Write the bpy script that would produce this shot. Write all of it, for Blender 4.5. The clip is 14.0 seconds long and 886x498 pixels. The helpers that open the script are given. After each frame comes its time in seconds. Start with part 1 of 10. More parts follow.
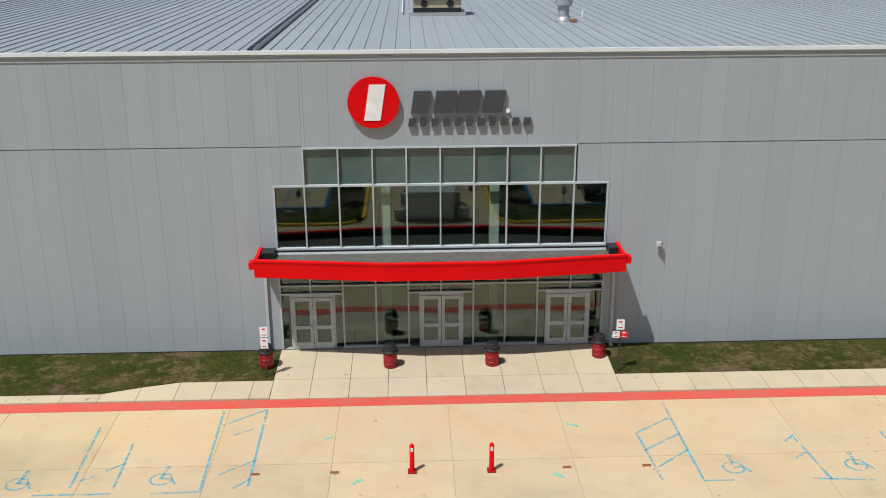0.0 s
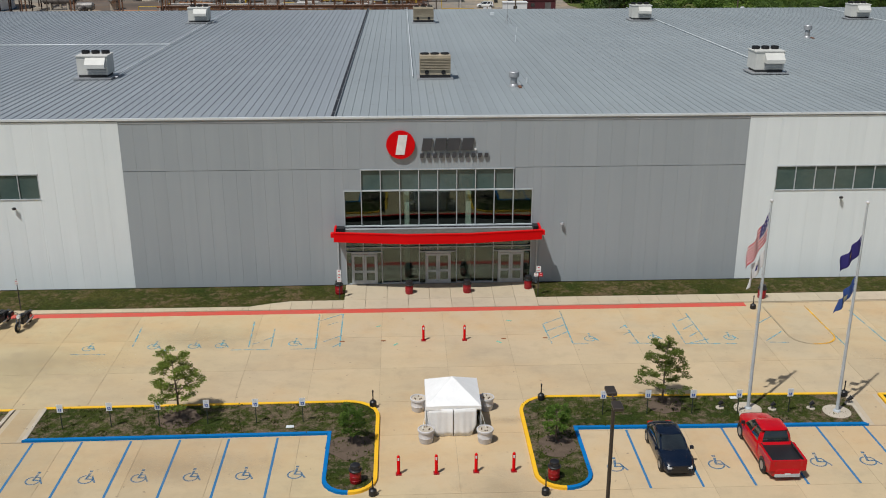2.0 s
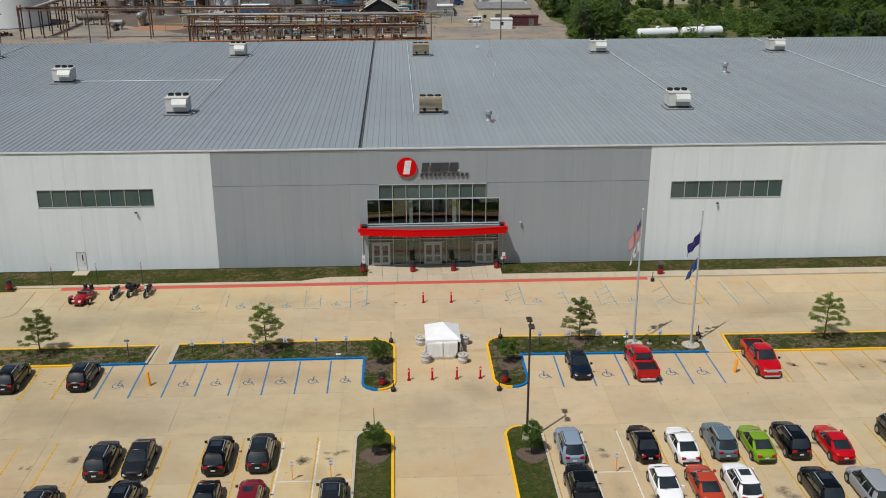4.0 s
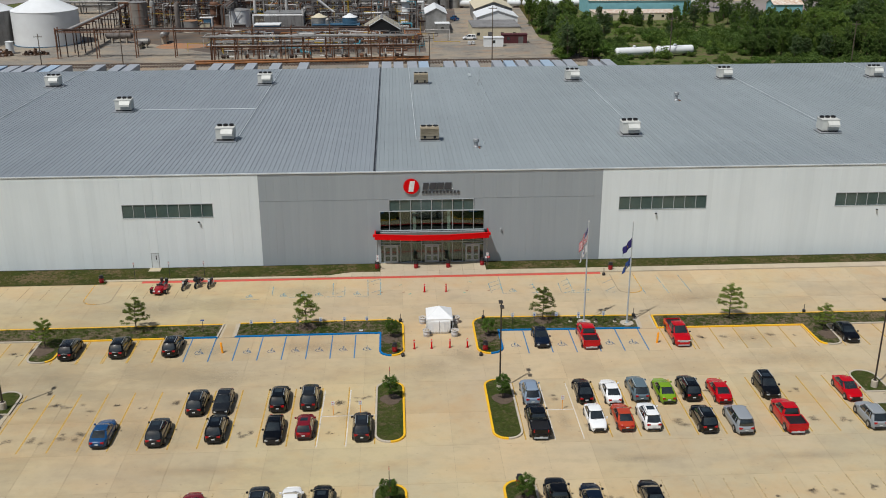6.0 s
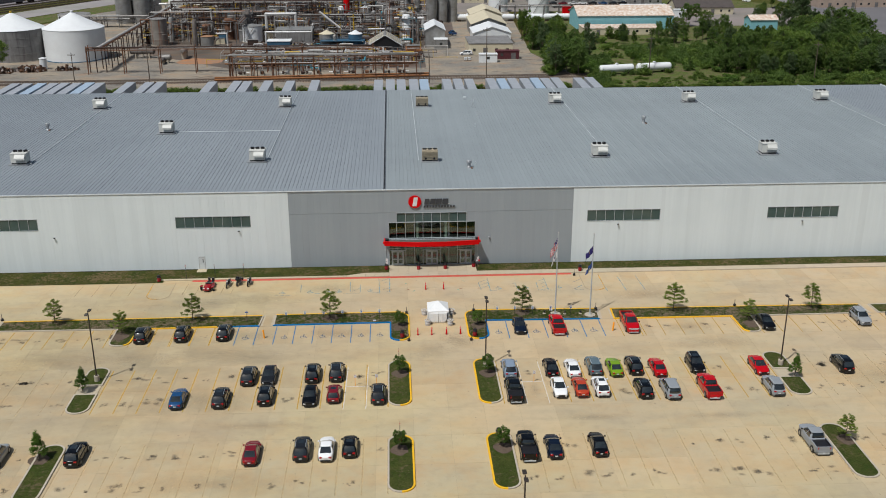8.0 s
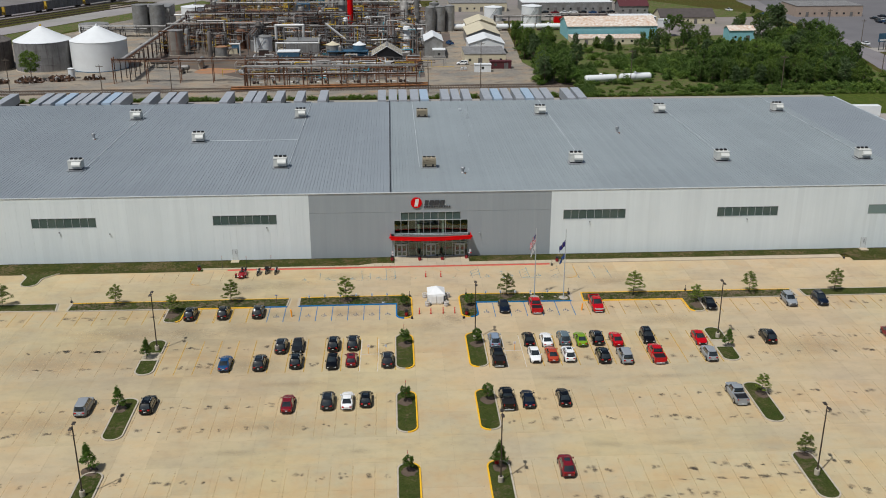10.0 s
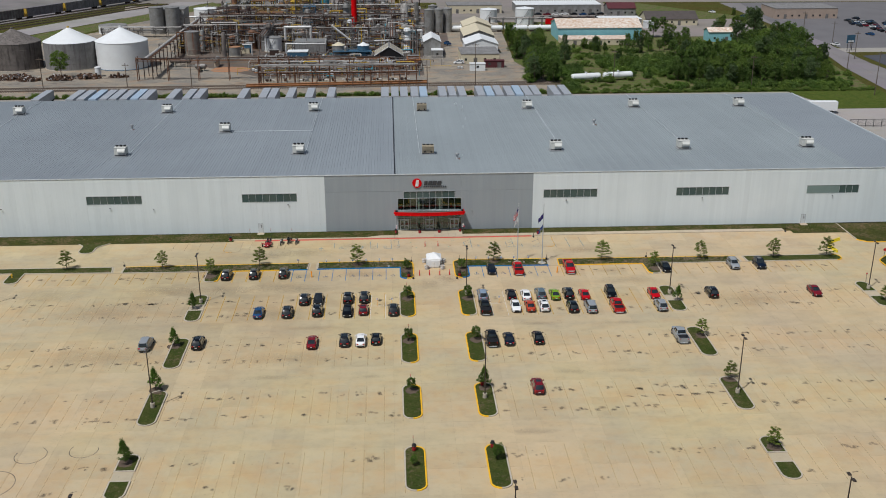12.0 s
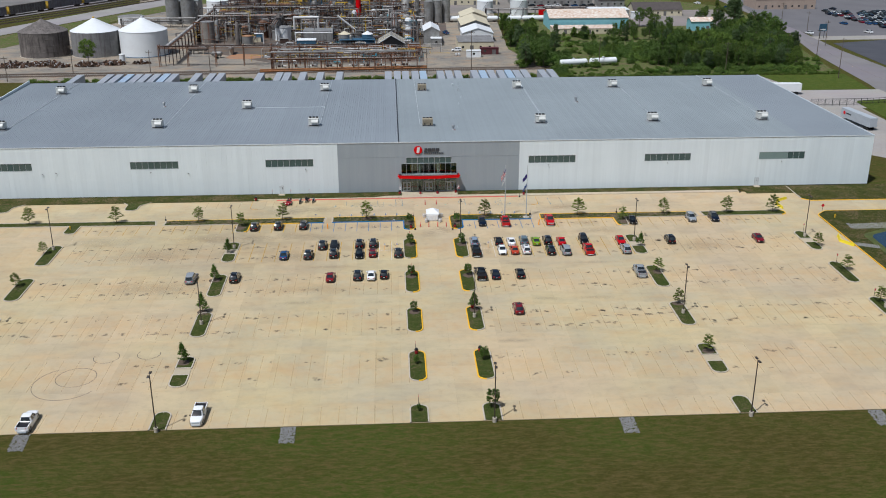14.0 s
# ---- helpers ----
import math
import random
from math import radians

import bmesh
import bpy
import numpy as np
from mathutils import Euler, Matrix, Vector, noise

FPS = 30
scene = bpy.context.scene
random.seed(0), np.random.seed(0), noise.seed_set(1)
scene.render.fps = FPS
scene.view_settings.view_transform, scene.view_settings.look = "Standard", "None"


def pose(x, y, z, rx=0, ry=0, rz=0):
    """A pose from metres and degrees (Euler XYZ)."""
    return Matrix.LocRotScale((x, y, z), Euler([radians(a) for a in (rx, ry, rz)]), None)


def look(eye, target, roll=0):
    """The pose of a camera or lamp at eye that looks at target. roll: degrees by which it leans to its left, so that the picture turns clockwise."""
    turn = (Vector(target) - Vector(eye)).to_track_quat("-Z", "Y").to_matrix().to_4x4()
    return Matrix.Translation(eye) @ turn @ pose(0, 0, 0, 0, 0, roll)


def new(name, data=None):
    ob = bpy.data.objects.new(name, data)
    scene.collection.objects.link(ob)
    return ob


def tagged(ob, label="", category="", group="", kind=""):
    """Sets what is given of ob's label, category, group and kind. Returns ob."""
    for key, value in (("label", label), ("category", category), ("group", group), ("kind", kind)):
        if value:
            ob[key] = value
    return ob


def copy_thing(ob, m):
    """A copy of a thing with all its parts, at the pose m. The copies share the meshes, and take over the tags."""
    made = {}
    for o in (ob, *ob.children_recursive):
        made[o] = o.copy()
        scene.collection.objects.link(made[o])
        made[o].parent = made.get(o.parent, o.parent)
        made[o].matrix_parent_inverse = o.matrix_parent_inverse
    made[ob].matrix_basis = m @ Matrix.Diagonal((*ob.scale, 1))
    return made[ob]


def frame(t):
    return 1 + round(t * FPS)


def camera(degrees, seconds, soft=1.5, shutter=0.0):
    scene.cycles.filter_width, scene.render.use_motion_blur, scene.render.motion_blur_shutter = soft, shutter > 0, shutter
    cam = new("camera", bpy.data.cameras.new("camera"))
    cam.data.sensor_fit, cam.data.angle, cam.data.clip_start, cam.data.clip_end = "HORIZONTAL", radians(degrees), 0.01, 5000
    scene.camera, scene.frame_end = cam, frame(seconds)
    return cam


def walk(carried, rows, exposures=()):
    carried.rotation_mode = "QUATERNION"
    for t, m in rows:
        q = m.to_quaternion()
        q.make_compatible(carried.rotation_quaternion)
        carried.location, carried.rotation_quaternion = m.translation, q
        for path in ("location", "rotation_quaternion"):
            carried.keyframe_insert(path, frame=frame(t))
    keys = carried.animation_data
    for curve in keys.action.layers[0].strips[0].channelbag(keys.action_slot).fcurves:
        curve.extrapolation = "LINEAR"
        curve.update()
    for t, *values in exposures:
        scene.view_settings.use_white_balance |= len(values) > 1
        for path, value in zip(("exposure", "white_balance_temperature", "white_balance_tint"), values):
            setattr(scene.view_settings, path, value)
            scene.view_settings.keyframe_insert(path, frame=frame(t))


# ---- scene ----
# ---------------------------------------------------------------- camera
cam = camera(48.49, 14.0, soft=1.0)
PATH = [
    (0.0, (-0.891, -40.326, 18.617), (2.394, 54.232, -13.754), -0.257),
    (0.5, (-1.113, -47.665, 20.641), (2.270, 46.869, -11.791), -0.193),
    (1.0, (-1.406, -55.240, 22.890), (2.128, 39.226, -9.725), -0.133),
    (1.5, (-1.798, -63.176, 25.487), (1.953, 31.158, -7.483), -0.082),
    (2.0, (-2.212, -71.124, 28.212), (1.778, 23.057, -5.167), -0.041),
    (2.5, (-2.551, -78.728, 30.817), (1.632, 15.332, -2.877), -0.015),
    (3.0, (-2.797, -86.103, 33.445), (1.468, 7.864, -0.495), -0.021),
    (3.5, (-3.042, -93.360, 36.130), (1.318, 0.515, 1.947), -0.040),
    (4.0, (-3.264, -100.598, 38.735), (1.176, -6.766, 4.443), -0.082),
    (4.5, (-3.503, -107.728, 41.393), (1.010, -13.936, 7.003), -0.127),
    (5.0, (-3.759, -114.583, 44.036), (0.807, -20.826, 9.558), -0.160),
    (5.5, (-4.036, -121.055, 46.621), (0.560, -27.330, 12.060), -0.167),
    (6.0, (-4.332, -127.284, 49.209), (0.288, -33.596, 14.552), -0.151),
    (6.5, (-4.641, -133.468, 51.880), (0.018, -39.830, 17.092), -0.124),
    (7.0, (-4.926, -139.770, 54.621), (-0.238, -46.173, 19.727), -0.103),
    (7.5, (-5.199, -146.158, 57.384), (-0.484, -52.595, 22.402), -0.087),
    (8.0, (-5.476, -152.549, 60.101), (-0.730, -59.017, 25.040), -0.074),
    (8.5, (-5.766, -158.905, 62.704), (-0.982, -65.402, 27.571), -0.061),
    (9.0, (-6.062, -165.347, 65.137), (-1.235, -71.871, 29.939), -0.049),
    (9.5, (-6.349, -172.039, 67.347), (-1.482, -78.585, 32.096), -0.043),
    (10.0, (-6.618, -179.102, 69.295), (-1.719, -85.664, 34.006), -0.045),
    (10.5, (-6.883, -186.485, 71.004), (-1.957, -93.057, 35.690), -0.045),
    (11.0, (-7.162, -194.092, 72.515), (-2.210, -100.673, 37.184), -0.034),
    (11.5, (-7.467, -201.837, 73.853), (-2.487, -108.428, 38.500), -0.008),
    (12.0, (-7.790, -209.654, 74.988), (-2.772, -116.273, 39.564), 0.018),
    (12.5, (-8.112, -217.531, 75.897), (-3.050, -124.210, 40.324), 0.025),
    (13.0, (-8.411, -225.654, 76.642), (-3.333, -132.400, 40.896), 0.008),
    (13.5, (-8.671, -234.177, 77.298), (-3.635, -140.972, 41.417), -0.032),
    (14.0, (-8.908, -242.940, 77.913), (-3.947, -149.772, 41.926), -0.085),
]
EXPOSURE = [(0.0, 0.13, 6330, 10), (0.5, 0.02, 6330, 10), (1.0, -0.14, 6350, 10), (1.5, -0.22, 6380, 10), (2.0, -0.28, 6350, 10), (3.0, -0.32, 6350, 10), (7.0, -0.33, 6300, 9), (10.0, -0.35, 6280, 9), (11.0, -0.37, 6280, 9), (12.5, -0.43, 6130, 10), (13.0, -0.43, 6100, 10), (13.5, -0.33, 6020, 10), (14.0, -0.22, 5900, 10)]
walk(cam, [(t, look(eye, target, roll)) for t, eye, target, roll in PATH], EXPOSURE)

# ---------------------------------------------------------------- light
SUN_EL, SUN_AZ = 62.0, 224.0     # degrees; azimuth clockwise from +y
sky_world = bpy.data.worlds.new("sky")
scene.world = sky_world
sky_world.use_nodes = True
_n = sky_world.node_tree.nodes
_sky = _n.new("ShaderNodeTexSky")
_sky.sky_type = "NISHITA"
_sky.sun_disc = False
_sky.sun_elevation = radians(SUN_EL)
_sky.sun_rotation = radians(SUN_AZ)
_sky.dust_density = 2.5
_sky.air_density = 1.2
_n["Background"].inputs["Strength"].default_value = 0.062
sky_world.node_tree.links.new(_sky.outputs[0], _n["Background"].inputs["Color"])
_d = Vector((math.sin(radians(SUN_AZ)) * math.cos(radians(SUN_EL)), math.cos(radians(SUN_AZ)) * math.cos(radians(SUN_EL)), math.sin(radians(SUN_EL))))
sun_data = bpy.data.lights.new("sun", "SUN")
sun_data.energy, sun_data.angle, sun_data.color = 4.35, radians(0.7), (1.0, 0.975, 0.93)
sun = new("sun", sun_data)
sun.matrix_world = look(_d * 300, (0, 0, 0))


# ---------------------------------------------------------------- materials
def srgb(r, g, b):
    f = lambda c: c / 12.92 if c <= 0.04045 else ((c + 0.055) / 1.055) ** 2.4
    return (f(r / 255), f(g / 255), f(b / 255), 1.0)


def rgba(c):
    return (c[0], c[1], c[2], 1.0)


class Nodes:
    """A short way to write node trees."""

    def __init__(self, name):
        self.m = bpy.data.materials.new(name)
        self.m.use_nodes = True
        self.t = self.m.node_tree
        self.b = self.t.nodes["Principled BSDF"]
        self.out = self.t.nodes["Material Output"]
        self.pos = self.add("ShaderNodeNewGeometry").outputs["Position"]

    def add(self, kind):
        return self.t.nodes.new(kind)

    def link(self, a, b):
        self.t.links.new(a, b)

    def noise(self, scale, detail=4.0, rough=0.6, stretch=None, vec=None):
        n = self.add("ShaderNodeTexNoise")
        n.inputs["Scale"].default_value = scale
        n.inputs["Detail"].default_value = detail
        n.inputs["Roughness"].default_value = rough
        v = vec or self.pos
        if stretch:
            mp = self.add("ShaderNodeMapping")
            mp.inputs["Scale"].default_value = stretch
            self.link(v, mp.inputs["Vector"])
            v = mp.outputs[0]
        self.link(v, n.inputs["Vector"])
        return n.outputs["Fac"]

    def ramp(self, fac, lo, hi):
        n = self.add("ShaderNodeMapRange")
        n.inputs["From Min"].default_value = lo
        n.inputs["From Max"].default_value = hi
        self.link(fac, n.inputs["Value"])
        return n.outputs[0]

    def math(self, op, a, b=None):
        n = self.add("ShaderNodeMath")
        n.operation = op
        for i, v in enumerate((a, b)):
            if v is None:
                continue
            if isinstance(v, (int, float)):
                n.inputs[i].default_value = v
            else:
                self.link(v, n.inputs[i])
        return n.outputs[0]

    def mix(self, fac, a, b, mode="MIX"):
        n = self.add("ShaderNodeMix")
        n.data_type, n.blend_type = "RGBA", mode
        for i, v in ((0, fac), (6, a), (7, b)):
            if isinstance(v, (int, float)):
                n.inputs[i].default_value = v
            elif isinstance(v, (tuple, list)):
                n.inputs[i].default_value = rgba(v)
            else:
                self.link(v, n.inputs[i])
        return n.outputs[2]

    def random(self):
        return self.add("ShaderNodeObjectInfo").outputs["Random"]

    def island(self):
        return self.add("ShaderNodeNewGeometry").outputs["Random Per Island"]

    def bump(self, fac, strength=0.3, dist=0.02):
        n = self.add("ShaderNodeBump")
        n.inputs["Strength"].default_value = strength
        n.inputs["Distance"].default_value = dist
        self.link(fac, n.inputs["Height"])
        self.link(n.outputs[0], self.b.inputs["Normal"])

    def done(self, color, rough=0.7, metal=0.0, spec=0.4):
        if isinstance(color, (tuple, list)):
            self.b.inputs["Base Color"].default_value = rgba(color)
        else:
            self.link(color, self.b.inputs["Base Color"])
        if isinstance(rough, (int, float)):
            self.b.inputs["Roughness"].default_value = rough
        else:
            self.link(rough, self.b.inputs["Roughness"])
        self.b.inputs["Metallic"].default_value = metal
        self.b.inputs["Specular IOR Level"].default_value = spec
        return self.m


def plain(name, a, b=None, scale=1.5, fine=18.0, rough=0.6, metal=0.0, bump=0.0, vary=0.0, spec=0.4):
    """Two tones in large patches, a fine grain, and a shade of its own for each piece."""
    n = Nodes(name)
    b = b or tuple(v * 0.78 for v in a[:3])
    col = n.mix(n.ramp(n.noise(scale), 0.3, 0.7), a, b)
    g = n.noise(fine, 3)
    col = n.mix(0.22, col, n.mix(g, (0.25, 0.25, 0.25), (0.85, 0.85, 0.85)), "OVERLAY")
    if vary:
        k = n.math("ADD", n.math("MULTIPLY", n.random(), 2 * vary), 1 - vary)
        col = n.mix(1.0, col, n.mix(1.0, (1, 1, 1), k, "MULTIPLY"), "MULTIPLY")
    if bump:
        n.bump(g, bump)
    return n.done(col, n.math("ADD", n.math("MULTIPLY", g, 0.16), rough - 0.08), metal, spec)


def concrete(name, a, b, warm, vary=0.05, island=False, rows=False):
    """Weathered lot concrete: wide rusty and grey clouds, streaks, fine pitting."""
    n = Nodes(name)
    col = n.mix(n.ramp(n.noise(0.055, 5, 0.55), 0.36, 0.64), a, b)
    col = n.mix(n.math("MULTIPLY", n.ramp(n.noise(0.12, 4, 0.6, (1, 2.2, 1)), 0.47, 0.72), 0.5), col, warm)
    col = n.mix(n.math("MULTIPLY", n.ramp(n.noise(0.021, 3, 0.5), 0.42, 0.60), 0.5), col, tuple(v * q for v, q in zip(a, (0.98, 0.89, 1.04))))
    col = n.mix(n.math("MULTIPLY", n.ramp(n.noise(0.7, 5, 0.65), 0.5, 0.8), 0.22), col, (0.16, 0.13, 0.1))
    if rows:
        # rusty drips gather in the parking rows, tyre dust along the aisles
        sep = n.add("ShaderNodeSeparateXYZ")
        n.link(n.pos, sep.inputs[0])
        wave = n.math("COSINE", n.math("MULTIPLY", n.math("ADD", sep.outputs[1], 41.2), 2 * math.pi / 18.17))
        k1 = n.math("ADD", n.math("MULTIPLY", wave, 0.11), n.noise(0.33, 6, 0.68))
        col = n.mix(n.math("MULTIPLY", n.ramp(k1, 0.48, 0.74), 0.40), col, (0.51, 0.325, 0.155))
        k2 = n.math("SUBTRACT", n.noise(0.16, 6, 0.66, (1, 2.0, 1)), n.math("MULTIPLY", wave, 0.08))
        col = n.mix(n.math("MULTIPLY", n.ramp(k2, 0.50, 0.72), 0.20), col, (0.22, 0.195, 0.155))
        # a wide patch of traffic grime before the western stalls
        far = n.add("ShaderNodeVectorMath")
        far.operation = "DISTANCE"
        n.link(n.pos, far.inputs[0])
        far.inputs[1].default_value = (-40.0, -32.0, 0.0)
        grime = n.math("MULTIPLY", n.ramp(far.outputs["Value"], 34.0, 10.0), n.ramp(n.noise(0.2, 6, 0.66, (1, 1.6, 1)), 0.25, 0.62))
        col = n.mix(n.math("MULTIPLY", grime, 0.5), col, (0.27, 0.215, 0.135))
    col = n.mix(n.math("MULTIPLY", n.ramp(n.noise(6, 4, 0.7), 0.56, 0.78), 0.18), col, (0.2, 0.17, 0.13))
    col = n.mix(n.math("MULTIPLY", n.ramp(n.noise(2.3, 2, 0.5), 0.715, 0.76), 0.55), col, (0.13, 0.105, 0.08))
    k = n.math("ADD", n.math("MULTIPLY", n.island() if island else n.random(), 2 * vary), 1 - vary)
    col = n.mix(1.0, col, n.mix(1.0, (1, 1, 1), k, "MULTIPLY"), "MULTIPLY")
    n.bump(n.noise(40, 3), 0.15, 0.004)
    return n.done(col, 0.82, 0, 0.25)


def grass_mat(name, g1, g2, bare, bare_amount=0.6, grain=1.0, rows=1.0):
    """Turf in tufts: two greens, dry blades and bare soil showing through in ragged spots."""
    n = Nodes(name)
    col = n.mix(n.ramp(n.noise(0.45, 6, 0.7), 0.35, 0.65), g1, g2)
    spots = n.noise(1.7 * grain, 8, 0.78, (rows, 1, 1))
    wide = n.noise(0.22 if rows == 1 else 0.05, 4, 0.6, (rows, 1, 1))
    k = n.math("ADD", n.math("MULTIPLY", spots, 0.65), n.math("MULTIPLY", wide, 0.35))
    col = n.mix(n.math("MULTIPLY", n.ramp(k, bare_amount - 0.03, bare_amount + 0.05), 0.9), col, bare)
    f = n.noise(5.5 * grain, 6, 0.85)
    col = n.mix(0.85, col, n.mix(n.ramp(f, 0.3, 0.7), (0.12, 0.12, 0.12), (0.88, 0.88, 0.88)), "OVERLAY")
    n.bump(f, 1.0, 0.12)
    return n.done(col, 0.95, 0, 0.1)


def paint_wall(name, base, streak, amount):
    """Factory-painted metal panel with rain streaks and a shade of its own."""
    n = Nodes(name)
    s = n.noise(1.1, 4, 0.6, (1.0, 1.0, 0.05))
    col = n.mix(n.math("MULTIPLY", n.ramp(s, 0.42, 0.75), amount), base, streak)
    col = n.mix(n.math("MULTIPLY", n.ramp(n.noise(0.16, 4, 0.6), 0.4, 0.75), amount * 0.6), col, streak)
    k = n.math("ADD", n.math("MULTIPLY", n.random(), 0.05), 0.975)
    col = n.mix(1.0, col, n.mix(1.0, (1, 1, 1), k, "MULTIPLY"), "MULTIPLY")
    n.bump(n.noise(2.5, 2, 0.5, (1, 1, 0.3)), 0.08, 0.01)
    return n.done(col, 0.5, 0, 0.35)


def glass_mat(name, tint, gloss=0.12, mirror=(0.9, 0.95, 0.95)):
    n = Nodes(name)
    tr = n.add("ShaderNodeBsdfTransparent")
    tr.inputs["Color"].default_value = rgba(tint)
    gl = n.add("ShaderNodeBsdfGlossy")
    gl.inputs["Color"].default_value = rgba(mirror)
    gl.inputs["Roughness"].default_value = 0.02
    fr = n.add("ShaderNodeFresnel")
    fr.inputs["IOR"].default_value = 1.6
    k = n.math("MINIMUM", n.math("ADD", n.math("MULTIPLY", fr.outputs[0], 1.0), gloss), 1.0)
    mx = n.add("ShaderNodeMixShader")
    n.link(k, mx.inputs[0])
    n.link(tr.outputs[0], mx.inputs[1])
    n.link(gl.outputs[0], mx.inputs[2])
    n.link(mx.outputs[0], n.out.inputs["Surface"])
    return n.m


def leaf_mat(name, a, b):
    n = Nodes(name)
    col = n.mix(n.island(), a, b)
    col = n.mix(n.math("MULTIPLY", n.ramp(n.noise(0.8, 3), 0.4, 0.7), 0.5), col, tuple(v * 0.6 for v in a))
    k = n.math("ADD", n.math("MULTIPLY", n.random(), 0.5), 0.75)
    col = n.mix(1.0, col, n.mix(1.0, (1, 1, 1), k, "MULTIPLY"), "MULTIPLY")
    m = n.done(col, 0.6, 0, 0.25)
    tl = n.add("ShaderNodeBsdfTranslucent")
    n.link(col, tl.inputs["Color"])
    mx = n.add("ShaderNodeMixShader")
    mx.inputs[0].default_value = 0.33
    n.link(n.b.outputs[0], mx.inputs[1])
    n.link(tl.outputs[0], mx.inputs[2])
    n.link(mx.outputs[0], n.out.inputs["Surface"])
    return m


def car_paint(name, c):
    n = Nodes(name)
    dust = n.ramp(n.noise(1.6, 4), 0.45, 0.8)
    col = n.mix(n.math("MULTIPLY", dust, 0.012), c, (0.45, 0.4, 0.33))
    n.b.inputs["Coat Weight"].default_value = 0.55
    n.b.inputs["Coat Roughness"].default_value = 0.03
    return n.done(col, 0.22, 0.0, 0.12)


M = {}
M["slab"] = concrete("lot_concrete", (0.526, 0.430, 0.244), (0.447, 0.380, 0.250), (0.51, 0.340, 0.155), rows=True)
M["slab_far"] = concrete("lot_concrete_far", (0.526, 0.430, 0.244), (0.447, 0.380, 0.250), (0.51, 0.340, 0.155), island=True, rows=True)
M["walk"] = concrete("walk_concrete", (0.49, 0.420, 0.285), (0.42, 0.372, 0.265), (0.47, 0.37, 0.22))
M["joint"] = plain("joint_filler", (0.37, 0.30, 0.195), rough=0.9)
M["kerb_plain"] = plain("kerb_concrete", (0.50, 0.44, 0.35), rough=0.85, vary=0.05)
M["kerb_yellow"] = plain("kerb_yellow", (0.84, 0.48, 0.012), (0.74, 0.40, 0.02), rough=0.6, scale=0.8)
M["kerb_blue"] = plain("kerb_blue", (0.002, 0.155, 0.43), (0.002, 0.13, 0.36), rough=0.75, scale=0.8, spec=0.15)
M["line_blue"] = plain("line_blue", (0.012, 0.135, 0.31), (0.05, 0.17, 0.32), rough=0.7, scale=1.2)
M["red_paint"] = plain("red_stripe", (0.56, 0.068, 0.045), (0.47, 0.10, 0.07), rough=0.65, scale=0.7)
M["grass"] = grass_mat("lawn", (0.028, 0.043, 0.007), (0.066, 0.062, 0.015), (0.140, 0.100, 0.055), 0.53)
M["grass_patchy"] = grass_mat("patchy_lawn", (0.030, 0.047, 0.009), (0.060, 0.072, 0.014), (0.175, 0.130, 0.088), 0.500)
M["grass_isle"] = grass_mat("island_lawn", (0.036, 0.056, 0.010), (0.070, 0.076, 0.020), (0.130, 0.100, 0.055), 0.555)


def field_mat(name):
    """Mown rough grass: fine swaths along x, dry stubble between them, greener drifts."""
    n = Nodes(name)
    col = n.mix(n.ramp(n.noise(0.05, 4, 0.6, (0.6, 1, 1)), 0.38, 0.62), (0.052, 0.050, 0.009), (0.046, 0.066, 0.008))
    swath = n.noise(1.1, 8, 0.78, (0.42, 1.3, 1))
    col = n.mix(n.math("MULTIPLY", n.ramp(swath, 0.44, 0.60), 0.8), col, (0.105, 0.078, 0.026))
    tuft = n.noise(2.6, 8, 0.8, (0.7, 1, 1))
    col = n.mix(n.math("MULTIPLY", n.ramp(tuft, 0.54, 0.66), 0.6), col, (0.135, 0.104, 0.045))
    f = n.noise(7.5, 6, 0.85)
    col = n.mix(0.7, col, n.mix(n.ramp(f, 0.3, 0.7), (0.14, 0.14, 0.14), (0.86, 0.86, 0.86)), "OVERLAY")
    n.bump(f, 1.0, 0.10)
    return n.done(col, 0.95, 0, 0.1)


M["field"] = field_mat("field")
M["wall_grey"] = paint_wall("grey_panel", (0.302, 0.338, 0.364), (0.348, 0.381, 0.404), 0.5)
M["wall_white"] = paint_wall("white_panel", (0.735, 0.795, 0.812), (0.655, 0.715, 0.735), 0.6)
M["wall_core"] = plain("wall_core", (0.34, 0.365, 0.378), rough=0.8)
M["trim_white"] = plain("trim_white", (0.70, 0.745, 0.76), rough=0.4, scale=0.4)
M["trim_grey"] = plain("trim_grey", (0.40, 0.41, 0.42), rough=0.45)
M["red_metal"] = plain("red_metal", (0.64, 0.0012, 0.003), (0.58, 0.0015, 0.004), rough=0.5, scale=0.5, spec=0.12)
M["alu"] = plain("aluminium", (0.46, 0.50, 0.52), rough=0.4, metal=0.0)
M["dark"] = plain("dark_metal", (0.03, 0.03, 0.032), rough=0.5)
M["black"] = plain("black_plastic", (0.016, 0.016, 0.018), rough=0.45)
M["bronze"] = plain("bronze_paint", (0.045, 0.035, 0.028), rough=0.45)
M["glass"] = glass_mat("facade_glass", (0.56, 0.64, 0.60), 0.04, (0.78, 0.92, 0.90))
M["glass_hi"] = plain("spandrel_glass", (0.075, 0.115, 0.108), (0.055, 0.09, 0.085), 0.4, 3, 0.10, spec=0.55)
M["infill"] = plain("infill_panel", (0.20, 0.27, 0.255), (0.18, 0.245, 0.235), 0.4, 4, 0.4)
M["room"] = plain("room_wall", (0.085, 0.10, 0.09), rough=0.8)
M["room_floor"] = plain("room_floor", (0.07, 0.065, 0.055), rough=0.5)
M["column"] = plain("column_paint", (0.78, 0.80, 0.74), rough=0.6)


